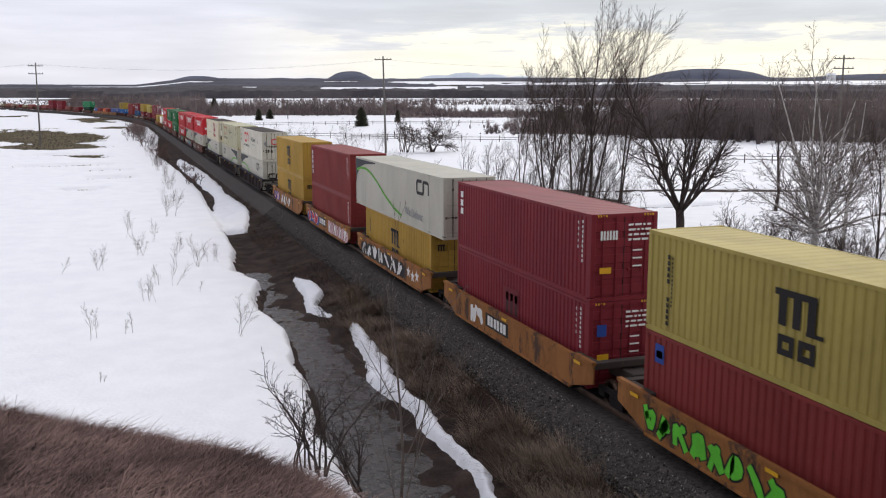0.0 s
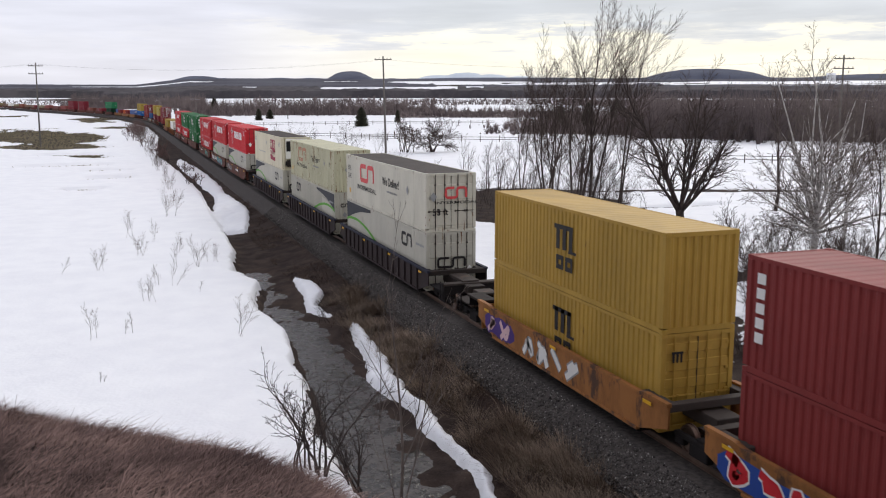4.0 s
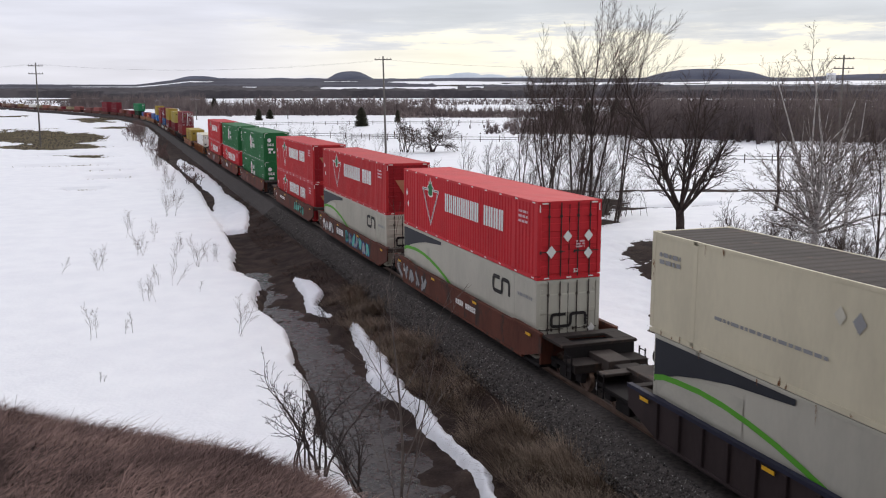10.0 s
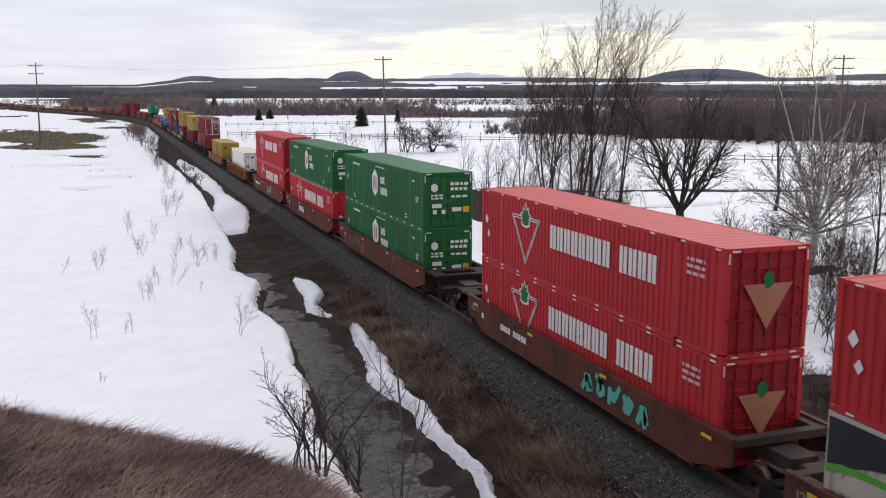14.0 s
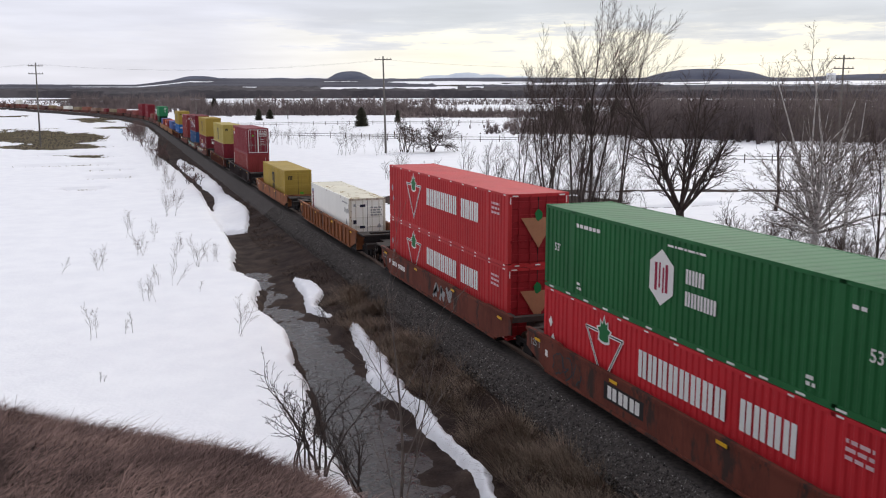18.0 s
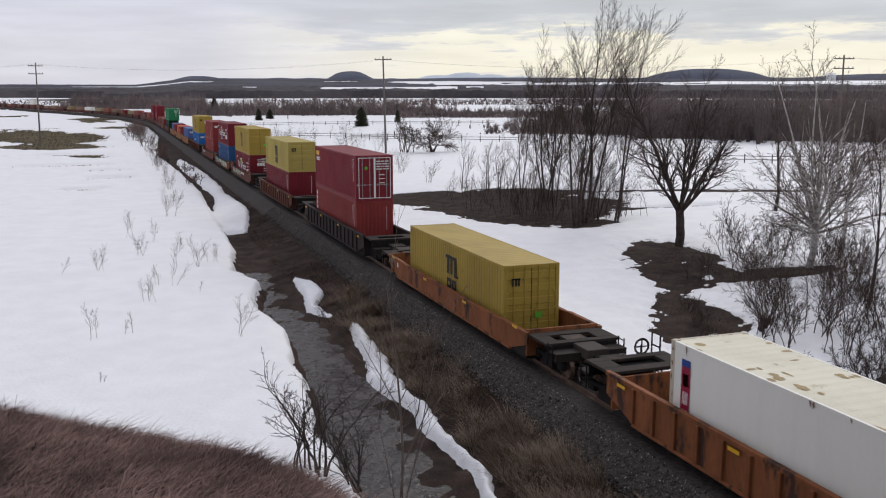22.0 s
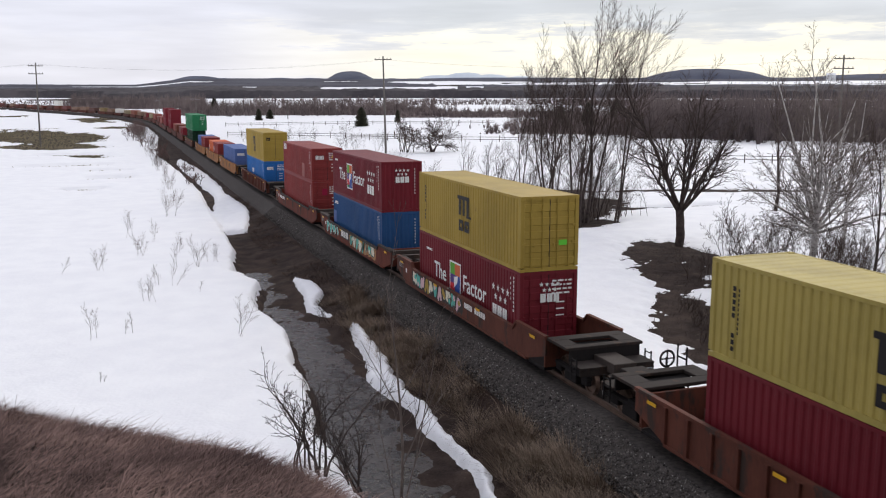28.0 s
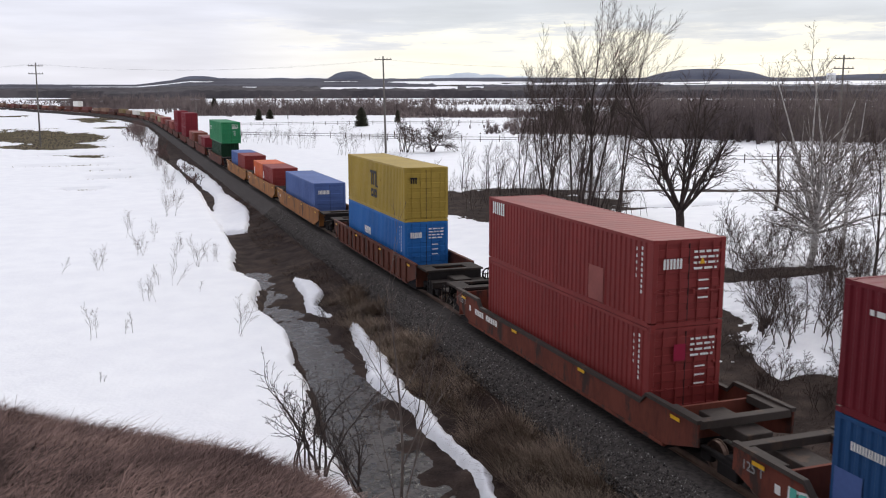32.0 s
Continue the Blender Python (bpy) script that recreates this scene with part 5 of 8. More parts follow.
                part("walkway", shared(("walkway", half, reach), lambda: boxes_mesh("walkway", [(-1.4, b + 0.02, 0.96, 1.4, reach - 0.62, 1.02), (-1.4, reach - 0.72, 0.72, 1.4, reach - 0.64, 0.955)], DECK, 0.01)), None, end)
            if far_detail:
                grip = shared("grab_iron", lambda: boxes_mesh("grab_iron", [(-0.02, -0.02, 0.5, 0.02, 0.02, 1.3), (-0.02, 0.36, 0.5, 0.02, 0.4, 1.3), (-0.015, 0.0, 0.7, 0.015, 0.38, 0.73), (-0.015, 0.0, 0.95, 0.015, 0.38, 0.98), (-0.015, 0.0, 1.2, 0.015, 0.38, 1.23)], UNDER))
                for gx in (-1.42, 1.42):
                    part("grab_iron", grip, None, end).matrix_basis = pose(gx, reach - 1.25, 0)
                part("uncoupling_lever", shared("lever", lambda: boxes_mesh("uncoupling_lever", [(-1.3, -0.015, 0.80, 0.0, 0.015, 0.83), (-1.3, -0.015, 0.55, -1.27, 0.015, 0.83)], MARK_GREY)), None, end).matrix_basis = pose(0, reach - 0.58, 0)
                part("coupler", shared("coupler", lambda: boxes_mesh("coupler", [(-0.12, -0.6, 0.74, 0.12, 0.05, 0.96), (-0.24, -0.05, 0.7, 0.2, 0.28, 1.0)], UNDER, 0.03)), None, end).matrix_basis = pose(0, reach - 0.22, 0)
            if far_detail and sy > 0:
                part("handrail", shared("rail_up", lambda: boxes_mesh("handrail", [(-0.02, -0.02, 1.3, 0.02, 0.02, 2.05), (-0.02, 0.48, 1.3, 0.02, 0.52, 2.05), (-0.02, -0.02, 1.62, 0.02, 0.52, 1.66)], UNDER)), None, end).matrix_basis = pose(1.25, reach - 1.35, 0)
                part("brake_wheel", shared("brake_wheel", brake_wheel), None, end).matrix_basis = pose(0.8, reach - 0.95, 1.62)
        if has:
            truck(car, sy * ((reach - 1.9) if single else reach), far_detail)
    if far_detail and style == "smooth" and half > 8:
        lettering(car, "125 T", 0.34, MARK_GREY, Matrix.Translation((-1.536, half - 0.35, 1.0)) @ SIDE, 0, 0)
        marks(car, "sticker", [rect(1.55, 0.85, 1.75, 1.08)], MARK_WHITE, Matrix.Translation((-1.535, half, 0)) @ SIDE, ("carsticker",), "small white sticker")
    if far_detail:
        n = int(half // 3) + 1
        for k in range(n):
            part("reflector", shared("reflector", lambda: boxes_mesh("reflector", [(-0.006, -0.22, -0.05, 0.006, 0.22, 0.05)], MARK_YELLOW)), None, car, "small yellow reflector").matrix_basis = pose(-1.585 if style == "smooth" else -1.63, -half + 1.0 + k * (2 * half - 2) / (n - 1), (1.3 if k in (0, n - 1) else low - 0.16) if style == "smooth" else 1.35)
    return car


def brake_wheel():
    bm = bmesh.new()
    n = 14
    ringv = [[bm.verts.new(((r) * math.cos(2 * math.pi * k / n), d, r * math.sin(2 * math.pi * k / n))) for k in range(n)] for r, d in ((0.26, -0.02), (0.30, 0.0), (0.26, 0.02), (0.22, 0.0))]
    for a in range(4):
        for k in range(n):
            bm.faces.new((ringv[a][k], ringv[a][(k + 1) % n], ringv[(a + 1) % 4][(k + 1) % n], ringv[(a + 1) % 4][k]))
    box(bm, -0.24, -0.012, -0.02, 0.24, 0.012, 0.02)
    box(bm, -0.02, -0.012, -0.24, 0.02, 0.012, 0.24)
    box(bm, -0.025, 0.0, -0.4, 0.025, 0.06, 0.05)
    me = bpy.data.meshes.new("brake_wheel")
    bm.to_mesh(me)
    bm.free()
    me.materials.append(UNDER)
    return me


def wheel_mesh():
    bm = bmesh.new()
    n = 20
    prof = [(-0.07, 0.46), (-0.04, 0.46), (-0.03, 0.43), (0.07, 0.42), (0.07, 0.36), (0.02, 0.34), (0.02, 0.12), (0.08, 0.1), (0.08, 0.0)]
    rows = [[bm.verts.new((x, r * math.cos(2 * math.pi * k / n), r * math.sin(2 * math.pi * k / n))) for k in range(n)] for x, r in prof[:-1]]
    for a, b in zip(rows, rows[1:]):
        for k in range(n):
            bm.faces.new((a[k], a[(k + 1) % n], b[(k + 1) % n], b[k]))
    bm.faces.new(rows[-1])
    bm.faces.new(rows[0][::-1])
    me = bpy.data.meshes.new("wheel")
    bm.to_mesh(me)
    bm.free()
    me.materials.append(RAIL)
    return me


def truck(car, y, detail=True):
    t = new("truck")
    t.parent = car
    t.matrix_basis = pose(0, y, 0)
    sf = shared("side_frame", lambda: boxes_mesh("side_frame", [(-0.1, -1.2, 0.52, 0.1, 1.2, 0.66), (-0.1, -1.15, 0.33, 0.1, -0.72, 0.56), (-0.1, 0.72, 0.33, 0.1, 1.15, 0.56), (-0.12, -0.42, 0.2, 0.12, 0.42, 0.56)], UNDER, 0.03))
    wm = shared("wheel", wheel_mesh)
    for sx in (-1, 1):
        part("side_frame", sf, None, t).matrix_basis = pose(sx * 1.0, 0, 0)
        for sy in (-1, 1):
            part("wheel", wm, None, t).matrix_basis = pose(sx * 0.76, sy * 0.89, 0.42, 0, 0, 0 if sx > 0 else 180)
    part("bolster", shared("bolster", lambda: boxes_mesh("bolster", [(-1.05, -0.2, 0.45, 1.05, 0.2, 0.75), (-0.7, -0.06 - 0.89, 0.36, 0.7, 0.06 - 0.89, 0.48), (-0.7, 0.83, 0.36, 0.7, 0.95, 0.48)], UNDER, 0.02)), None, t)


HC, STD, FLOOR = 2.896, 2.591, 0.36
TRAIN = []   # (thing, distance along the line at 12.5 s, height)


def load(s, *boxes):
    z = FLOOR
    for b in boxes:
        TRAIN.append((b, s, z))
        z += dims(b)[2]


def place_car(s, car):
    TRAIN.append((car, s, 0.0))
    return car


# first set: five short wells
def set_one():
    w = "rusty orange well car unit with graffiti on its side"
    ca = place_car(-143.4, well_car(w, 7.0, 7.9, 7.8, "smooth", WELL_ORANGE))
    graffiti(ca, 5.6, -0.6, MARK_SPRAY_GREEN, MARK_BLACK, 3, 8)
    a1 = container("faded red 40-foot shipping container in a well car", 40, HC, BRICK_RED)
    patch(a1, [rect(0.55, HC - 0.85, 1.0, HC - 0.3)], MARK_BLUE, ("a1",))
    patch(a1, [rect(0.62, HC - 0.7, 0.93, HC - 0.5)], MARK_YELLOW, ("a1b",))
    a2 = container("khaki yellow 40-foot container stacked on a red one", 40, HC, KHAKI)
    block_logo(a2)
    vertical_words(a2, 1.0, MARK_BLACK)
    load(-143.4, a1, a2)

    cb = place_car(-127.85, well_car("rusty orange well car unit with a black name board", 7.0, 7.75, 7.9, "smooth", WELL_ORANGE))
    plate(cb, 2.0, 0)
    graffiti(cb, 3.6, 2.2, MARK_WHITE, WELL_ORANGE, 8, 2)
    b1 = container("maroon 40-foot shipping container in a well car", 40, HC, MAROON)
    patch(b1, [rect(5.3, 1.0, 6.65, 2.15)], OXBLOOD, ("b1",))
    patch(b1, [rect(5.45 + 0.42 * k, 1.1, 5.7 + 0.42 * k, 1.95) for k in range(3)], MARK_BLACK, ("b1b",), label="dark painted-over block mark")
    b2 = container("maroon 40-foot container stacked on another", 40, HC, MAROON)
    corner_word(b2, 0.4, 3, MARK_WHITE, True)
    door_word(b2, MARK_WHITE)
    patch(b1, [rect(-0.95, 1.75, -0.6, 2.15)], MARK_BLUE, ("b1c",), True)
    for b in (b1, b2):
        small_print(b, 1)
        stripes(b)
        patch(b, [rect(-0.92, 0.95, -0.5, 1.15)], MARK_YELLOW, ("b_y", 1), True)
    load(-127.85, b1, b2)

    cc = place_car(-112.0, well_car("rusty orange well car unit with black and white graffiti", 7.0, 7.95, 8.0, "smooth", WELL_ORANGE))
    graffiti(cc, 6.0, -2.5, MARK_WHITE, MARK_BLACK, 5, 7, MARK_BLACK)
    for k in range(3):
        marks(cc, "graffiti", [star(0, 0, 0.34)], MARK_WHITE, Matrix.Translation((-1.536, -3.4 - 0.7 * k, 0.95 - 0.12 * (k % 2))) @ SIDE, ("gst",), "sprayed white star")
    c1 = container("golden yellow 40-foot shipping container in a well car", 40, HC, GOLD)
    block_logo(c1, 6.1)
    vertical_words(c1, 0.9, MARK_BLACK, 10)
    c2 = container("light grey 53-foot container with a green arc, on a yellow one", 53, HC, LIGHT_GREY, smooth=True)
    L, W, H = dims(c2)
    marks(c2, "corner_panel", [[(0.05, 1.2), (0.3, 1.8), (1.0, 2.3), (2.2, 2.55), (4.5, 2.72), (4.5, H - 0.12), (0.05, H - 0.12)]], MARK_CHARCOAL, side_m(L, W, 0.004), ("c2d",), "charcoal painted corner")
    marks(c2, "green_arc", [band([(0.3, 2.1), (1.2, 2.28), (2.4, 2.3), (3.6, 2.1), (5.0, 1.66), (6.6, 1.05), (8.2, 0.6), (9.6, 0.36)], 0.14)], MARK_LIME, side_m(L, W, 0.009), ("c2a",), "lime green painted arc")
    marks(c2, "logo", worm(12.2, H - 1.05, 14.0, H - 0.45, 0.16), MARK_BLACK, side_m(L, W), ("c2w",), "black rail mark")
    lettering(c2, "We Deliver", 0.62, MARK_GREY, side_m(L, W), 10.2, 0.5)
    load(-112.0, c1, c2)

    cd = place_car(-96.0, well_car("rusty orange well car unit with pink and blue graffiti", 7.0, 8.0, 7.85, "smooth", WELL_ORANGE))
    graffiti(cd, 6.2, 2.6, BRIGHT_RED, MARK_WHITE, 12, 3, MARK_BLUE)
    graffiti(cd, -0.9, -6.2, (MARK_WHITE, MARK_PINK), BRICK_RED, 13, 7, MARK_PINK)
    plate(cd, 2.3, 0)
    d1 = container("faded red 40-foot shipping container in a well car", 40, HC, BRICK_RED)
    d2 = container("faded red 40-foot container stacked on another", 40, HC, BRICK_RED)
    corner_word(d2, 0.4, 5, MARK_WHITE, True)
    for d in (d1, d2):
        small_print(d, 2)
    load(-96.0, d1, d2)

    ce = place_car(-80.3, well_car("rusty orange well car end unit with white graffiti", 7.0, 7.85, 10.6, "smooth", WELL_ORANGE, (False, True), (False, True)))
    graffiti(ce, 6.0, 3.6, MARK_PINK, MARK_PURPLE, 15, 2, MARK_PURPLE)
    graffiti(ce, 2.6, -2.0, MARK_WHITE, MARK_GREY, 16, 4)
    e1 = container("golden yellow 40-foot shipping container in a well car", 40, HC, GOLD)
    e2 = container("golden yellow 40-foot container stacked on another", 40, HC, GOLD, end="plain")
    block_logo(e1, 6.1)
    block_logo(e2, 6.1, end=False)
    load(-80.3, e1, e2)


def set_two():
    lab = "navy blue ribbed well car unit with yellow reflectors"
    place_car(-57.75, well_car(lab, 9.0, 11.7, 9.9, "ribbed", WELL_BLACK, (True, True), (True, False), chord=WELL_BLUE, spine=True))
    f1 = container("light grey 53-foot container with a green arc in a well car", 53, HC, LIGHT_GREY, smooth=True)
    swoosh_scheme(f1)
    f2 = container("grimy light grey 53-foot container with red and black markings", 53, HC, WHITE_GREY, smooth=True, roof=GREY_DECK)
    intermodal_scheme(f2)
    load(-57.75, f1, f2)
    place_car(-37.95, well_car(lab, 9.0, 9.9, 10.05, "ribbed", WELL_BLACK, (False, True), chord=WELL_BLUE))
    g1 = container("white corrugated 53-foot container with a green arc", 53, HC, LIGHT_GREY, end="plain")
    swoosh_scheme(g1, True, 12.9)
    g2 = container("stained cream 53-foot container with peeling lettering", 53, HC, OLD_CREAM, end="plain")
    intermodal_scheme(g2, True)
    for box_, n, k in ((g2, 90, 1), (g1, 34, 2), (f2, 26, 3), (f1, 20, 4)):
        rust_runs(box_, n, k, RUST_BROWN, reach=0.8 if box_ is g2 else 0.4)
        rust_runs(box_, n // 3, k + 20, RUST_BROWN, True, 0.7)
    r = random.Random(4)
    patch(g2, [blob(r.uniform(2.0, 12.2), r.uniform(HC - 2.0, HC - 0.6), r.uniform(0.06, 0.2), r.uniform(0.05, 0.16), 60 + k, 8) for k in range(60)], OLD_CREAM, ("g2worn",), label="flaked paint")
    for root, m, u in ((f2, side_m(16.154, W53), 0.45), (g2, end_m(16.154, 0.03), 0.1)):
        lettering(root, "53 ft", 0.42, MARK_BLACK, m, u, HC - 0.95)
        lettering(root, "XHC", 0.42, MARK_BLACK, m, u + 0.04, HC - 1.45)
    load(-37.95, g1, g2)
    place_car(-17.65, well_car(lab, 9.0, 10.15, 11.9, "ribbed", WELL_BLACK, (False, True), (False, True), chord=WELL_BLUE, spine=True))
    h1 = container("light grey 53-foot container with a green arc in a well car", 53, HC, LIGHT_GREY, smooth=True)
    swoosh_scheme(h1)
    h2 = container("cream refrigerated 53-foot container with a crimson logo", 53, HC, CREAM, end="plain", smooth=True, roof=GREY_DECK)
    hr_scheme(h2)
    rust_runs(h2, 30, 5, RUST_BROWN)
    rust_runs(h1, 18, 6, RUST_BROWN)
    load(-17.65, h1)
    TRAIN.append((h2, -17.35, FLOOR + HC))


def tire_box(label, faded, bright=False):
    b = container(label, 53, HC, BRIGHT_RED if bright else TIRE_RED, door=BRIGHT_RED if bright else DOOR_RED, bars=DOOR_RED if not bright else GREY_DECK)
    triangle_scheme(b, faded=faded, door_logo=not bright)
    if bright:
        lettering(b, "53", 0.2, MARK_WHITE, end_m(dims(b)[0], 0.05), 0.15, 0.25)
    return b


def set_three():
    ci = place_car(6.3, well_car("rusty brown well car unit with silver graffiti", 9.0, 12.0, 9.75, "smooth", WELL_BROWN, (True, True), (True, False)))
    graffiti(ci, 8.6, 3.6, MARK_GREY, MARK_CHARCOAL, 22, 5)
    number_bars(ci, -0.3, MARK_WHITE)
    i1 = container("light grey 53-foot container with a green arc in a well car", 53, HC, LIGHT_GREY, smooth=True)
    swoosh_scheme(i1)
    load(6.3, i1, tire_box("bright red 53-foot container with a white triangle logo", False, True))
    cj = place_car(25.85, well_car("rusty brown well car unit with teal graffiti", 9.0, 9.8, 9.95, "smooth", WELL_BROWN, (False, True)))
    plate(cj, 3.4, 0)
    graffiti(cj, 7.2, 4.0, MARK_WHITE, MARK_CHARCOAL, 24, 4)
    graffiti(cj, 0.6, -5.2, (MARK_TEAL, MARK_GREY), MARK_BLUE, 25, 7, MARK_CHARCOAL)
    j1 = container("white corrugated 53-foot container with a green arc", 53, HC, LIGHT_GREY)
    swoosh_scheme(j1)
    load(25.85, j1, tire_box("red 53-foot container with a white triangle logo", False))
    ck = place_car(45.75, well_car("rusty brown well car end unit with teal graffiti", 9.0, 9.95, 11.95, "smooth", WELL_BROWN, (False, True), (False, True)))
    number_bars(ck, 5.5, MARK_WHITE)
    graffiti(ck, -1.2, -5.4, MARK_TEAL, DARK_GREEN, 27, 5)
    load(45.75, tire_box("red 53-foot container with a white triangle logo in a well car", False), tire_box("red 53-foot container stacked on a matching one", False))


def set_four():
    cl = place_car(69.6, well_car("rusty brown well car unit with dark graffiti", 9.0, 11.9, 9.9, "smooth", WELL_BROWN, (True, True), (True, False)))
    graffiti(cl, 7.6, 2.2, BROWN, MARK_BLACK, 31, 5)
    l1 = container("green 53-foot container with a white hexagon logo", 53, HC, GREEN)
    l2 = container("green 53-foot container stacked on a matching one", 53, HC, GREEN)
    hub_scheme(l1)
    hub_scheme(l2)
    load(69.6, l1, l2)
    cm = place_car(89.5, well_car("red-brown well car unit with a black name board", 9.0, 10.0, 9.8, "smooth", WELL_RED, (False, True)))
    plate(cm, 3.3, 0)
    graffiti(cm, 6.8, 4.6, WELL_BROWN, MARK_CHARCOAL, 33, 3)
    m1 = tire_box("bright red 53-foot container under a green one", False, True)
    m2 = container("green 53-foot container stacked on a red one", 53, HC, GREEN)
    hub_scheme(m2)
    load(89.5, m1, m2)
    cn = place_car(108.95, well_car("red-brown well car end unit with pale graffiti", 9.0, 9.65, 11.8, "smooth", WELL_RED, (False, True), (False, True)))
    number_bars(cn, 7.0, MARK_WHITE)
    graffiti(cn, 0.2, -2.6, MARK_GREY, WELL_BROWN, 35, 3)
    load(108.95, tire_box("faded red 53-foot container with a triangle logo in a well car", True), tire_box("faded red 53-foot container stacked on a matching one", True))


def single_cars():
    def single(s, style, colour, label, near=11.75, far=11.75, chord=None, low=1.48, rise=1.55):
        return place_car(s, well_car(label, 9.0, near, far, style, colour, (True, True), (True, True), chord=chord, low=low, rise=rise))
    single(132.75, "ribbed", WELL_RUST, "tan ribbed single well car")
    o = container("worn white refrigerated 40-foot container in a tan well car", 40, HC, WHITE, roof=WORN_WHITE, smooth=True, bars=WHITE_GREY, post=RUST_WHITE)
    patch(o, [rect(0.55, 0.6, 0.95, 2.3)], MARK_CRIMSON, ("o1",))
    patch(o, [rect(0.55, 2.3, 0.95, 2.5)], MARK_BLUE, ("o2",))
    patch(o, [rect(0.62, 0.75 + 0.5 * k, 0.88, 1.1 + 0.5 * k) for k in range(3)], MARK_WHITE, ("o3",))
    for k, (u, w, du, dw) in enumerate(((-0.52, 2.32, 0.36, 0.17), (-0.55, 0.92, 0.36, 0.17), (-0.98, 1.22, 0.22, 0.26), (-0.95, 2.36, 0.16, 0.16))):
        patch(o, [rect(u, w, u + du, w + dw)], WELL_BLUE if k < 3 else MARK_GREY, ("o4", k), True, "navy door label" if k < 3 else "grey door label")
    patch(o, [[(0.62, 0.95), (0.92, 0.95), (0.77, 1.25)]], MARK_GREY, ("o5",), True, "warning triangle")
    patch(o, [[(11.2, 1.15), (11.6, 1.15), (11.4, 1.55)]], MARK_GREY, ("o6",), False, "warning triangle")
    for k, (u, w) in enumerate(((10.9, 1.9), (11.45, 1.85), (11.75, 1.9))):
        patch(o, [rect(u, w, u + 0.2, w + 0.3)], MARK_GREY, ("o7", k), False, "small grey label")
    marks(o, "code_lettering", line_bars(10.3, 2.45, 11.7, 2.62, 1, 9), MARK_GREY, side_m(12.192, W40), ("o8",))
    marks(o, "code_lettering", line_bars(0.2, 1.7, 0.95, 2.35, 4, 9), MARK_GREY, end_m(12.192, 0.05), ("o9",))
    rust_runs(o, 40, 7, RUST_BROWN, reach=0.3)
    rust_runs(o, 24, 8, RUST_BROWN, True, 0.4)
    r = random.Random(12)
    marks(o, "roof_stain", [blob(r.choice((-1, 1)) * (1.12 - abs(r.gauss(0, 0.35))), -6.0 + 12 * r.random() ** 1.6, r.uniform(0.04, 0.16), r.uniform(0.05, 0.3), 90 + k, 8) for k in range(70)], paint("flaked_roof_paint", (176, 156, 118), 0.9, 0.1), Matrix.Translation((0, 0, HC - 0.012)), ("oroof",), "flaked and stained roof paint")
    load(132.75, o)
    single(156.6, "smooth", WELL_RUST, "rusty orange single well car, one container high", low=1.26, rise=1.3)
    p = container("ochre yellow 40-foot container in an orange well car", 40, HC, OCHRE)
    block_logo(p)
    patch(p, [rect(0.15, 0.7, 0.45, 0.95)], MARK_LIME, ("p1",), True)
    rust_runs(p, 24, 9, RUST_BROWN, reach=0.3)
    load(156.6, p)
    single(180.05, "ribbed", WELL_BLACK, "black-brown ribbed single well car")
    q1 = container("red oxide 40-foot container in a black well car", 40, HC, BRICK_RED, end="plain")
    q2 = container("maroon 40-foot container with white-edged doors", 40, HC, MAROON, bars=MARK_GREY)
    corner_word(q1, 0.4, 6, MARK_WHITE, True)
    patch(q2, [rect(0.5, HC - 0.62, 1.5, HC - 0.3)], MARK_YELLOW, ("q2",))
    corner_word(q2, 0.55, 5, MARK_WHITE, False, HC - 1.0, 0.22)
    patch(q2, ring(-1.05, 0.18, 1.05, HC - 0.14, 0.045) + [rect(-0.06, 0.2, 0.06, HC - 0.16)], MARK_WHITE, ("q2e",), True, "white door edging")
    patch(q2, [blob(-0.55, 2.1, 0.12, 0.12, 4)], MARK_LIME, ("q2g",), True)
    small_print(q2, 3)
    small_print(q1, 3)
    load(180.05, q1, q2)
    single(203.65, "ribbed", WELL_BROWN, "rusty brown ribbed single well car", 11.8, 11.9)
    r1 = container("oxblood red 40-foot container in a brown well car", 40, HC, OXBLOOD, end="plain")
    r2 = container("khaki yellow 40-foot container on a red one", 40, STD, KHAKI)
    block_logo(r2)
    vertical_words(r2, 0.9, MARK_BLACK, 10)
    small_print(r1, 2)
    load(203.65, r1, r2)
    single(290.0, "ribbed", WELL_BROWN, "rusty brown ribbed single well car", 11.8, 11.8)
    v1 = container("bright blue 40-foot container in a brown well car", 40, HC, SKY_BLUE)
    v2 = container("ochre yellow 40-foot container on a blue one", 40, HC, OCHRE)
    block_logo(v2)
    corner_word(v1, 4.0, 4, MARK_WHITE, False, 1.3, 0.35)
    door_word(v1, MARK_WHITE, 3)
    small_print(v1, 1)
    load(290.0, v1, v2)


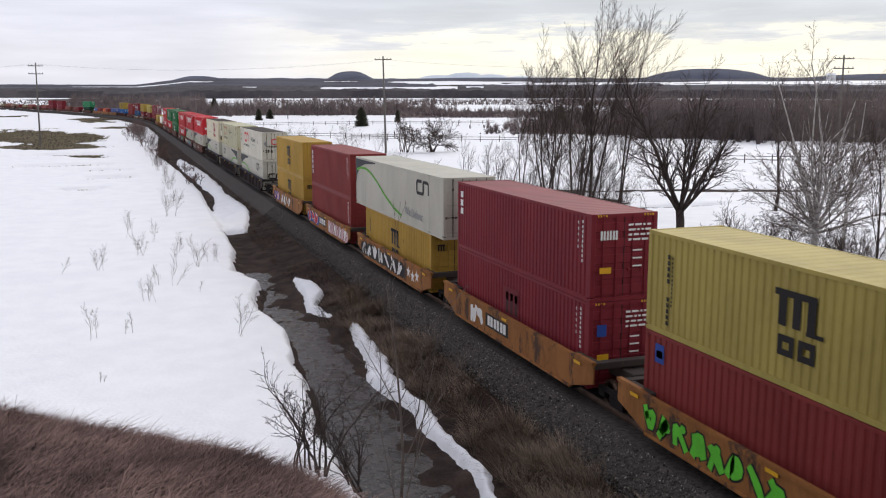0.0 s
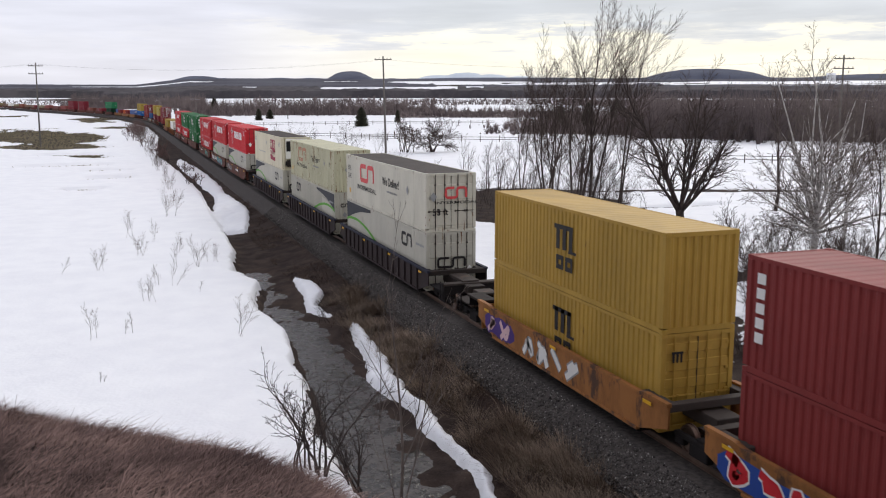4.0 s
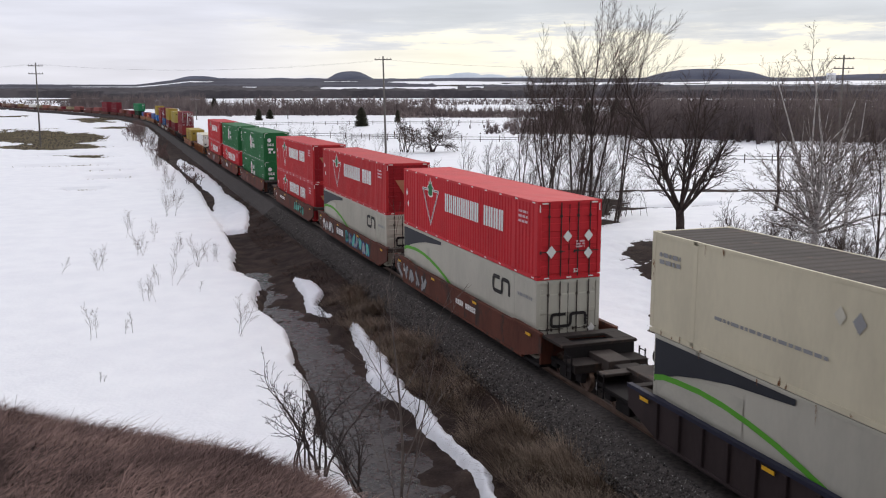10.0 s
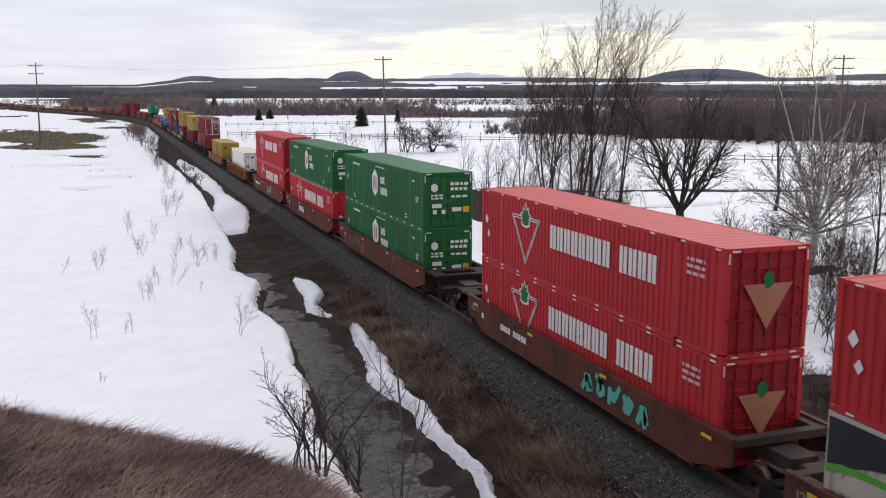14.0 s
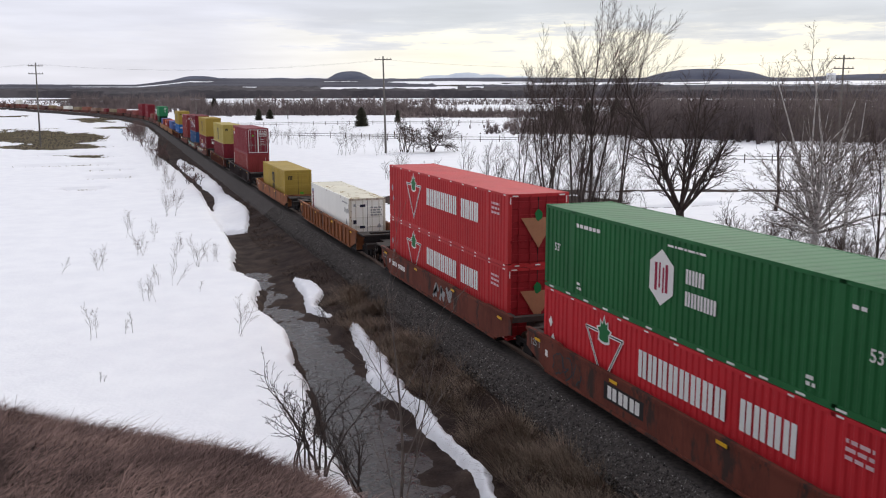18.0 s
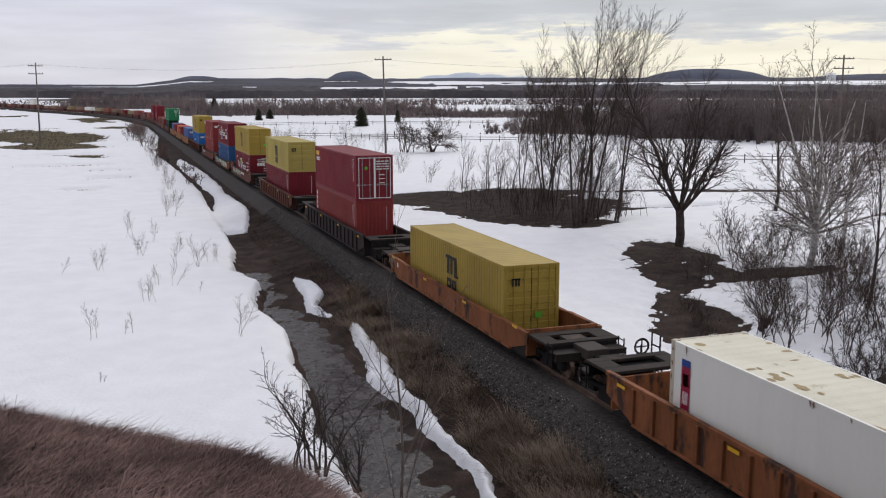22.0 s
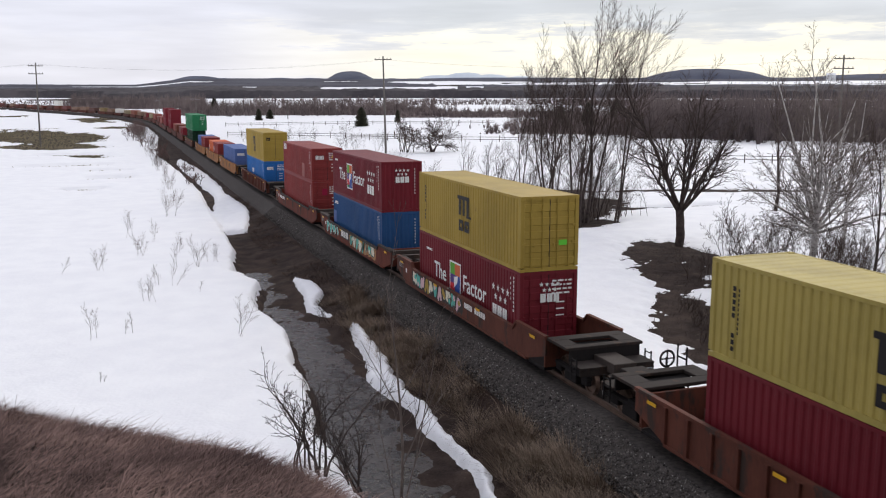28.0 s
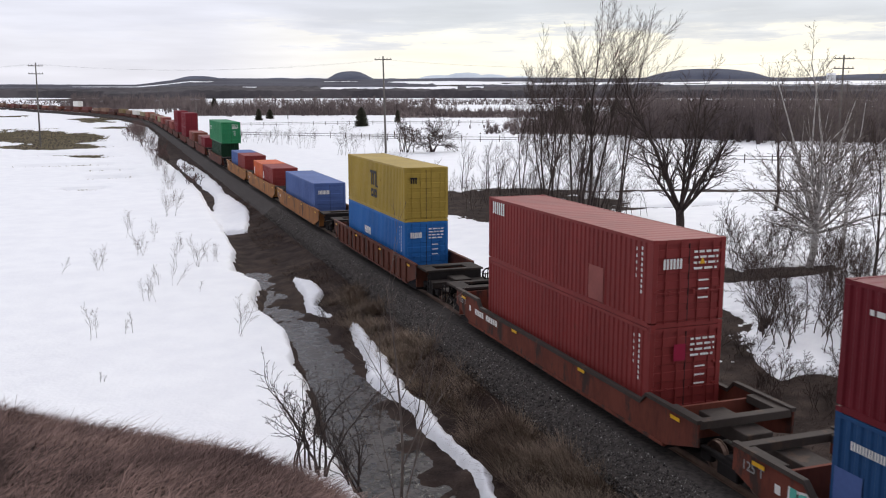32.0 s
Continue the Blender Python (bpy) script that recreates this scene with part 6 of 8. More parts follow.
def set_five():
    cs = place_car(227.63, well_car("rusty brown well car unit covered in pale graffiti", 9.0, 12.0, 9.5, "smooth", WELL_BROWN, (True, True), (True, False), low=1.26))
    graffiti(cs, 6.2, -0.6, (WORN_WHITE, MARK_TEAL, MARK_PINK, OCHRE), MARK_CHARCOAL, 41, 11, GREY_DECK)
    number_bars(cs, -1.0, MARK_WHITE)
    s1 = container("oxblood 40-foot container with white lettering and stars", 40, HC, OXBLOOD)
    factor_scheme(s1, du=0.65, dw=-0.28)
    small_print(s1, 1)
    s2 = container("ochre yellow 40-foot container on an oxblood one", 40, HC, OCHRE)
    block_logo(s2, end=False)
    vertical_words(s2, 0.9, MARK_BLACK, 10)
    patch(s2, [rect(0.35, 1.0, 0.7, 1.2)], MARK_SPRAY_GREEN, ("s2",), True)
    load(227.63, s1, s2)
    ct = place_car(246.75, well_car("rusty orange-brown well car unit with teal graffiti", 9.0, 9.5, 9.75, "smooth", WELL_RED, (False, True), chord=GREY_DECK, low=1.26))
    graffiti(ct, 7.0, 3.2, MARK_TEAL, MARK_WHITE, 43, 4)
    plate(ct, 2.9, 0)
    graffiti(ct, 0.2, -5.6, (MARK_TEAL, WORN_WHITE), MARK_CHARCOAL, 44, 8, TAN)
    t1 = container("steel blue 40-foot container in a well car", 40, HC, STEEL_BLUE, end="plain")
    corner_word(t1, 0.5, 6, MARK_WHITE, False, HC - 0.7, 0.16)
    patch(t1, [rect(0.1, 0.9, 0.9, 1.7)], DUSTY_BLUE, ("t1",))
    t2 = container("oxblood 40-foot container with white lettering on a blue one", 40, HC, OXBLOOD, end="plain")
    factor_scheme(t2, du=0.25, dw=-0.12)
    for b in (t1, t2):
        small_print(b, 2)
    load(246.75, t1, t2)
    cu = place_car(266.2, well_car("rusty orange-brown well car end unit", 9.0, 9.7, 12.0, "smooth", WELL_RED, (False, True), (False, True), chord=GREY_DECK, low=1.26))
    number_bars(cu, 6.8, MARK_WHITE)
    u1 = container("faded red 40-foot container in a well car", 40, HC, BRICK_RED)
    u2 = container("faded red 40-foot container with a tan patch, on another", 40, STD, BRICK_RED)
    corner_word(u2, 0.4, 3, MARK_WHITE, False, STD - 0.62, 0.4)
    door_word(u2, MARK_WHITE)
    patch(u2, [rect(8.45, 0.2, 9.4, 1.3)], PINK_RED, ("u2",))
    patch(u1, [rect(-0.45, 1.9, -0.05, 2.4)], MARK_CRIMSON, ("u1",), True)
    patch(u2, [[(0.3, 1.85), (0.5, 1.85), (0.4, 2.05)]], MARK_YELLOW, ("u2y",), True)
    for b in (u1, u2):
        small_print(b, 2)
    load(266.2, u1, u2)


def tail():
    """The rest of the train, mostly one container high, on and beyond the curve."""
    r = random.Random(6)
    place_car(313.1, well_car("orange-brown well car unit with a low load", 9.0, 11.6, 9.7, "smooth", WELL_ORANGE, (True, True), (True, False)))
    w = container("dusty blue 40-foot container in a well car", 40, HC, DUSTY_BLUE)
    door_word(w, MARK_WHITE, 4)
    load(313.1, w)
    place_car(332.5, well_car("orange-brown well car unit with two short containers", 9.0, 9.7, 9.7, "smooth", WELL_ORANGE, (False, True)))
    for s, body, lab in ((335.6, ORANGE, "orange"), (329.4, BRICK_RED, "faded red")):
        c = container(lab + " 20-foot container in a well car", 20, STD, body)
        patch(c, [rect(0.4, 1.2, 0.8, 1.9)], MARK_WHITE, ("w20",))
        load(s, c)
    place_car(351.9, well_car("orange-brown well car end unit with two short containers", 9.0, 9.7, 11.9, "smooth", WELL_ORANGE, (False, True), (False, True)))
    load(355.0, container("dusty blue 20-foot container in a well car", 20, STD, DUSTY_BLUE))
    load(348.8, container("faded red 20-foot container in a well car", 20, STD, BRICK_RED))
    place_car(375.9, well_car("brown single well car with a tall stack", 9.0, 12.0, 11.9, "smooth", WELL_BROWN, (True, True), (True, True)))
    z1 = container("dark green 40-foot container in a well car", 40, HC, DARK_GREEN, end="plain")
    z2 = container("mid green 53-foot container on a dark green one", 53, HC, PALE_GREEN)
    marks(z2, "logo", [rect(2.0, 1.5, 2.6, 2.1)], MARK_WHITE, side_m(16.154, W53), ("z2",))
    small_print(z2, 1, side=False)
    load(375.9, z1, z2)
    # beyond
    # most of these paints are muted to hold the haze over the far cars
    hues = {"faded red": paint("hazed_red_paint", (126, 78, 74)), "pinkish red": PINK_RED, "brown": paint("hazed_brown_paint", (108, 78, 72)), "maroon": MAROON, "tan": paint("hazed_tan_paint", (150, 122, 104)),
            "ochre yellow": paint("hazed_ochre_paint", (148, 128, 92)), "khaki yellow": paint("hazed_khaki_paint", (160, 146, 116)), "orange": paint("hazed_orange_paint", (152, 96, 80)), "white": WHITE}
    low = ["faded red", "pinkish red", None, None, "pinkish red", "faded red", "pinkish red", "khaki yellow", "tan", "tan", "orange", "khaki yellow", "white", "tan", "ochre yellow", "brown", "tan", "tan",
           "faded red", "reefer", "brown", "tan", "brown", "orange", "brown", "faded red", "tan", "brown", "faded red", "brown", "tan", "brown", "pinkish red", "brown"]
    s = 376.0 + 23.8
    for k, hue in enumerate(low):
        joint = (k % 3)
        first, last = joint == 0, joint == 2
        if k:
            s += 23.8 if first else 19.6
        place_car(s, well_car("rusty brown well car far down the train", 9.0, 11.9 if first else 9.8, 11.9 if last else 9.8, "smooth", WELL_BROWN if k % 2 else WELL_RED,
                              (first, True), (first, last), far_detail=False))
        if hue is None:
            load(s, container("maroon 40-foot container in a well car", 40, HC, MAROON, detail=False), container("maroon 40-foot container on a matching one", 40, HC, MAROON, detail=False))
        elif hue == "reefer":
            load(s, container("brown 40-foot container in a well car", 40, HC, BROWN, detail=False), container("white refrigerated 40-foot container on a brown one", 40, HC, WHITE, detail=False))
        elif k < 2 or r.random() < 0.25:
            load(s + 3.1, container(hue + " 20-foot container in a well car", 20, STD, hues[hue], detail=False))
            load(s - 3.1, container("brown 20-foot container in a well car" if k % 2 else "maroon 20-foot container in a well car", 20, STD, BROWN if k % 2 else MAROON, detail=False))
        else:
            load(s, container(hue + " 40-foot container in a well car", 40, STD if k % 2 else HC, hues[hue], detail=False))


set_one()
set_two()
set_three()
set_four()
single_cars()
set_five()
tail()
# ---- trees, brush, grass, woods and hills ----
def spikes(name, p, q, r, mat, sides=3):
    """Many slender tapered pieces, from the points p to the tips q, r thick at the foot."""
    n = len(p)
    d = q - p
    d = d / (np.linalg.norm(d, axis=1, keepdims=True) + 1e-9)
    a = np.cross(d, np.where(np.abs(d[:, 2:3]) > 0.9, [[1.0, 0, 0]], [[0, 0, 1.0]]))
    a = a / (np.linalg.norm(a, axis=1, keepdims=True) + 1e-9)
    b = np.cross(d, a)
    ring_v = [p + (a * math.cos(2 * math.pi * k / sides) + b * math.sin(2 * math.pi * k / sides)) * r[:, None] for k in range(sides)]
    v = np.stack(ring_v + [q], 1).reshape(-1, 3)
    base = np.arange(n)[:, None] * (sides + 1)
    f = np.concatenate([base + np.array([[k, (k + 1) % sides, sides]]) for k in range(sides)], 0)
    return tri_mesh(name, v, f, mat)


def blades(name, p, q, w, mat, bend=None):
    """Flat grass blades, each bent once: p foot, q tip, w width."""
    n = len(p)
    side = np.cross(q - p, [[0, 0, 1.0]]) + np.array([[1e-4, 0, 0]])
    side = side / np.linalg.norm(side, axis=1, keepdims=True) * w[:, None] * 0.5
    mid = p * 0.5 + q * 0.5 + np.array([[0, 0, 1.0]]) * (np.linalg.norm(q - p, axis=1) * (0.12 if bend is None else bend))[:, None]
    v = np.stack([p - side, p + side, mid + side * 0.8, mid - side * 0.8, q], 1).reshape(-1, 3)
    o = np.arange(n)[:, None] * 5
    f = np.concatenate([o + np.array([[0, 1, 2]]), o + np.array([[0, 2, 3]]), o + np.array([[3, 2, 4]])], 0)
    return tri_mesh(name, v, f, mat)


def tri_mesh(name, v, f, mat):
    me = bpy.data.meshes.new(name)
    me.vertices.add(len(v))
    me.vertices.foreach_set("co", v.astype(np.float32).ravel())
    me.loops.add(f.size)
    me.loops.foreach_set("vertex_index", f.astype(np.int32).ravel())
    me.polygons.add(len(f))
    me.polygons.foreach_set("loop_start", np.arange(0, f.size, 3, dtype=np.int32))
    me.update(calc_edges=True)
    me.materials.append(mat)
    return me


def top_of(x, y):
    """Height of what shows at a place, snow or bare ground."""
    a, b = np.array([float(x)]), np.array([float(y)])
    return float((land(a, b) + np.maximum(snow_depth(a, b), 0))[0])


class Tree:
    """Grows a bare tree as tapered tubes: the woody limbs in one mesh and the twigs in another."""

    def __init__(self, seed):
        self.r = random.Random(seed)
        self.wood, self.twigs = ([], []), ([], [])

    def tube(self, points, radii, sides, pointed=False):
        verts, faces = self.wood if radii[0] > 0.035 else self.twigs
        o = len(verts)
        if pointed:
            for k, p in enumerate(points[:-1]):
                a = (points[k + 1] - p).orthogonal().normalized() * radii[k]
                b = (points[k + 1] - p).normalized().cross(a)
                verts += [p + a, p - a * 0.5 + b * 0.87, p - a * 0.5 - b * 0.87]
            verts.append(points[-1])
            n = len(points) - 2
            for k in range(n):
                faces += [(o + 3 * k + s, o + 3 * k + (s + 1) % 3, o + 3 * k + 3 + (s + 1) % 3, o + 3 * k + 3 + s) for s in range(3)]
            faces += [(o + 3 * n + s, o + 3 * n + (s + 1) % 3, o + 3 * n + 3) for s in range(3)]
            return
        for k, p in enumerate(points):
            d = (points[min(k + 1, len(points) - 1)] - points[max(k - 1, 0)]).normalized()
            a = d.orthogonal().normalized()
            b = d.cross(a)
            for s in range(sides):
                w = 2 * math.pi * s / sides
                verts.append(p + (a * math.cos(w) + b * math.sin(w)) * radii[k])
        for k in range(len(points) - 1):
            for s in range(sides):
                t = (s + 1) % sides
                faces.append((o + k * sides + s, o + k * sides + t, o + (k + 1) * sides + t, o + (k + 1) * sides + s))

    def branch(self, start, way, length, radius, depth, spec):
        r = self.r
        last = depth >= spec["depth"] and depth > 0
        n = spec.get("tip", 2) if last else (6 if depth == 0 else (4 if depth == 1 else 3))
        points, radii, d = [start], [radius], way.normalized()
        tip = max(radius * (spec.get("trunk_taper", spec["taper"]) if depth == 0 else spec["taper"]), spec["thin"] * 0.6)
        for k in range(n):
            wob = Vector((r.gauss(0, 1), r.gauss(0, 1), r.gauss(0, 0.6))) * spec["wobble"]
            d = (d + wob + Vector((spec["wind"] * (1 + spec.get("sweep", 0) * (depth >= 2)), 0, spec["rise"] * (0.4 if depth == 0 else 1) - spec["droop"] * (depth >= 2)))).normalized()
            points.append(points[-1] + d * (length / n))
            radii.append(radius + (tip - radius) * (k + 1) / n)
        self.tube(points, radii, 6 if radius > 0.08 else (4 if radius > 0.04 else 3), last)
        if depth >= spec["depth"]:
            return
        count = spec["count"][depth]
        for k in range(count):
            f = spec["from"][depth] + (1 - spec["from"][depth]) * (k + r.random()) / count
            i = min(int(f * n), n - 1)
            at = points[i].lerp(points[i + 1], f * n - i)
            here = (points[i + 1] - points[i]).normalized()
            turn = here.orthogonal().normalized()
            turn.rotate(Matrix.Rotation(2.4 * k + r.uniform(-0.6, 0.6), 3, here))
            spread = spec["spread"][depth] * r.uniform(0.75, 1.25)
            fan = 1.0
            if depth == 0 and "fan" in spec:
                spread = spec["fan"][0] + (spec["fan"][1] - spec["fan"][0]) * (1 - (k + r.random()) / count)
                fan = 1.12 - 0.5 * spread
            way2 = here * math.cos(spread) + turn * math.sin(spread)
            part_r = radii[i] * spec["thick"] * r.uniform(0.7, 1.0)
            length2 = length * spec["ratio"][depth] * r.uniform(0.65, 1.15) * (1.15 - 0.55 * f) * fan
            self.branch(at, way2, length2, max(part_r, spec["thin"]), depth + 1, spec)


POPLAR = dict(taper=0.1, thin=0.0095, wobble=0.065, wind=0.03, rise=0.05, droop=0.0, depth=3, count=(12, 9, 5), spread=(0.46, 0.42, 0.5), ratio=(0.48, 0.48, 0.5), thick=0.44)
POPLAR["from"] = (0.26, 0.2, 0.15)
CLUMP = dict(taper=0.12, thin=0.0105, wobble=0.075, wind=0.02, sweep=2.4, rise=0.03, droop=0.0, depth=3, count=(12, 10, 7), spread=(0.46, 0.46, 0.5), ratio=(0.44, 0.46, 0.5), thick=0.44)
CLUMP["from"] = (0.16, 0.15, 0.1)
LONE = dict(trunk_taper=0.86, taper=0.22, thin=0.010, wobble=0.12, wind=0.0, rise=0.06, droop=0.05, depth=4, count=(8, 14, 10, 7), fan=(0.2, 0.95), spread=(0.6, 0.55, 0.55, 0.6), ratio=(6.5, 0.40, 0.42, 0.45), thick=0.60)
LONE["from"] = (0.84, 0.2, 0.12, 0.1)
FAN_BIRCH = dict(trunk_taper=0.9, taper=0.26, thin=0.0105, wobble=0.085, wind=0.0, rise=0.025, droop=0.04, depth=4, count=(20, 14, 8, 4), fan=(0.12, 1.35), spread=(0.6, 0.6, 0.6, 0.6), ratio=(4.8, 0.36, 0.44, 0.5), thick=0.52)
FAN_BIRCH["from"] = (0.72, 0.12, 0.15, 0.15)
BUSH = dict(tip=1, taper=0.2, thin=0.0065, wobble=0.12, wind=0.0, rise=0.03, droop=0.0, depth=3, count=(6, 4, 3), spread=(0.5, 0.55, 0.55), ratio=(0.55, 0.5, 0.5), thick=0.6)
BUSH["from"] = (0.2, 0.2, 0.2)
ROUND = dict(taper=0.3, thin=0.011, wobble=0.11, wind=0.0, rise=0.045, droop=0.015, depth=4, count=(9, 11, 9, 6), spread=(0.78, 0.55, 0.55, 0.55), ratio=(4.4, 0.42, 0.42, 0.45), thick=0.6)
ROUND["from"] = (0.75, 0.15, 0.12, 0.1)
THICKET = dict(BUSH, wobble=0.15, thin=0.0075, count=(8, 6, 4), spread=(0.6, 0.6, 0.6), ratio=(0.5, 0.5, 0.5))
SAPLING = dict(BUSH, wobble=0.035, spread=(0.45, 0.5, 0.5), count=(6, 3, 2))
BIRCHES = dict(taper=0.15, thin=0.011, wobble=0.08, wind=0.0, rise=0.03, droop=0.06, depth=3, count=(20, 10, 8), spread=(0.75, 0.6, 0.6), ratio=(0.5, 0.45, 0.5), thick=0.42)
BIRCHES["from"] = (0.2, 0.2, 0.15)
SHRUB = dict(BUSH, wobble=0.16, thin=0.009, count=(6, 4, 3), ratio=(0.5, 0.5, 0.5))
WEED = dict(taper=0.3, thin=0.0042, wobble=0.12, wind=0.01, rise=0.03, droop=0.0, depth=2, count=(11, 5), spread=(0.55, 0.5), ratio=(0.34, 0.42), thick=0.5)
WEED["from"] = (0.25, 0.3)


def plant(kind, label, category, x, y, stems, spec, seed, bark, twig, group="", sink=0.08):
    """stems: (height, foot radius, lean x, lean y, offset x, offset y) each."""
    t = Tree(seed)
    for h, rad, lx, ly, ox, oy in stems:
        t.branch(Vector((ox, oy, -sink)), Vector((lx, ly, 1)), h, rad, 0, spec)
    root = tagged(new(kind), label, category, group)
    root.matrix_basis = pose(x, y, top_of(x, y))
    for name, (verts, faces), mat in (("trunk", t.wood, bark), ("crown", t.twigs, twig)):
        if verts:
            ob = part(name, mesh_of(name, verts, faces, mat, True), None, root)
            if len(stems) > 1:
                ob["kind"] = "stuff"
    return root


def many_stems(rng, n, h, rad, spread, lean=0.25):
    return [(h * rng.uniform(0.65, 1.05), rad * rng.uniform(0.7, 1.1), rng.uniform(-lean, lean), rng.uniform(-lean, lean), rng.uniform(-spread, spread), rng.uniform(-spread, spread)) for _ in range(n)]


def near_trees():
    g = random.Random(5)
    lab = "tall bare dark many-stemmed tree in a trackside clump"
    # each tree: its foot, then (height, foot radius, lean to the right) of its stems
    for k, (x, y, stems) in enumerate((
            (28.2, 89.5, ((12.5, 0.10, -0.15), (14.0, 0.12, -0.06), (14.0, 0.12, 0.03), (12.5, 0.10, 0.10))),
            (22.4, 71.2, ((13.5, 0.13, -0.09), (15.0, 0.15, 0.0), (10.0, 0.09, -0.18))),
            (24.2, 73.2, ((15.8, 0.15, -0.02), (17.2, 0.17, 0.05), (16.6, 0.13, 0.12))),
            (26.6, 71.9, ((16.0, 0.11, 0.08), (15.5, 0.10, 0.17))),
            (26.3, 74.5, ((8.5, 0.08, -0.1), (8.0, 0.07, 0.12))),
            (27.0, 85.0, ((12.0, 0.09, -0.12), (13.0, 0.1, -0.02), (11.0, 0.08, 0.1))),
            (29.0, 97.0, ((12.5, 0.08, -0.14), (12.0, 0.08, 0.04))))):
        sp = []
        for i, (h, rad, lean) in enumerate(stems):
            sp.append((h, rad, lean * 0.94, -lean * 0.34 + g.uniform(-0.05, 0.05), 0.28 * (i - 1), g.uniform(-0.3, 0.3)))
        plant("bare_tree", lab, "tree", x, y, sp, CLUMP, 100 + k, BARK, TWIG, "trackside trees")
    plant("bare_tree", "round-crowned bare tree with a thick short dark trunk", "tree", 24.4, 58.8, [(2.9, 0.36, 0.04, 0, 0, 0)], LONE, 201, BARK, TWIG, "trackside trees")
    plant("birch_tree", "pale-barked bare birch with a wide fan of fine twigs", "tree", 27.6, 48.5, [(3.3, 0.27, 0.02, 0.0, 0, 0)], FAN_BIRCH, 202, BIRCH, PALE_TWIG, "trackside trees")
    plant("birch_tree", "pale-barked bare birch beside a wider one", "tree", 33.5, 52.0, [(10.6, 0.15, 0.05, 0.0, 0, 0), (9.2, 0.12, -0.12, 0.1, 0.2, 0)], BIRCHES, 203, BIRCH, PALE_TWIG, "trackside trees")
    plant("bare_tree", "slender dark bare tree leaning out of the brush", "tree", 21.7, 37.3, [(8.6, 0.11, 0.16, -0.05, 0, 0)], POPLAR, 207, BARK, TWIG, "trackside trees")
    plant("bare_tree", "slender dark bare tree among brush", "tree", 26.2, 38.3, [(9.5, 0.13, 0.08, 0.0, 0, 0)], POPLAR, 204, BARK, TWIG, "trackside trees")
    plant("bare_tree", "slender dark bare tree among brush", "tree", 29.6, 42.0, [(10.5, 0.13, 0.02, 0.05, 0, 0)], POPLAR, 205, BARK, TWIG, "trackside trees")
    plant("bare_tree", "dark bare tree behind the birch", "tree", 44.0, 72.0, [(11.0, 0.2, 0.05, 0.0, 0, 0)], POPLAR, 206, BARK, TWIG, "trackside trees")
    for k, (x, y, h) in enumerate(((29.0, 100.4, 7.2), (30.8, 98.5, 7.0), (27.0, 103.0, 7.4), (31.5, 94.0, 6.5), (26.0, 97.0, 5.8), (24.5, 104.0, 6.0))):
        plant("bare_tree", "young bare tree with thin stems", "tree", x, y, many_stems(g, 2, h, 0.07, 0.35, 0.12), dict(POPLAR, count=(9, 5, 3), tip=1), 220 + k, BARK, TWIG, "young trees")
    apple = dict(ROUND, thin=0.028, wobble=0.16, rise=0.02, count=(10, 10, 7, 4), spread=(0.95, 0.6, 0.6, 0.6), ratio=(3.6, 0.42, 0.42, 0.45))
    plant("bare_tree", "wide-spreading dark bare apple tree in the snow", "tree", 43.2, 171.0, [(2.4, 0.34, -0.25, 0, 0, 0), (1.9, 0.26, 0.55, 0.1, 0.3, 0)], apple, 230, BARK, TWIG, "field trees")
    plant("bare_tree", "bushy dark bare tree beside the apple tree", "tree", 38.4, 172.0, many_stems(g, 9, 6.2, 0.09, 1.3, 0.35), dict(BUSH, thin=0.026, count=(8, 6, 4), ratio=(0.5, 0.5, 0.5)), 231, BARK, TWIG, "field trees")
    # brush
    lab = "leafless brown brush growing out of the snow"
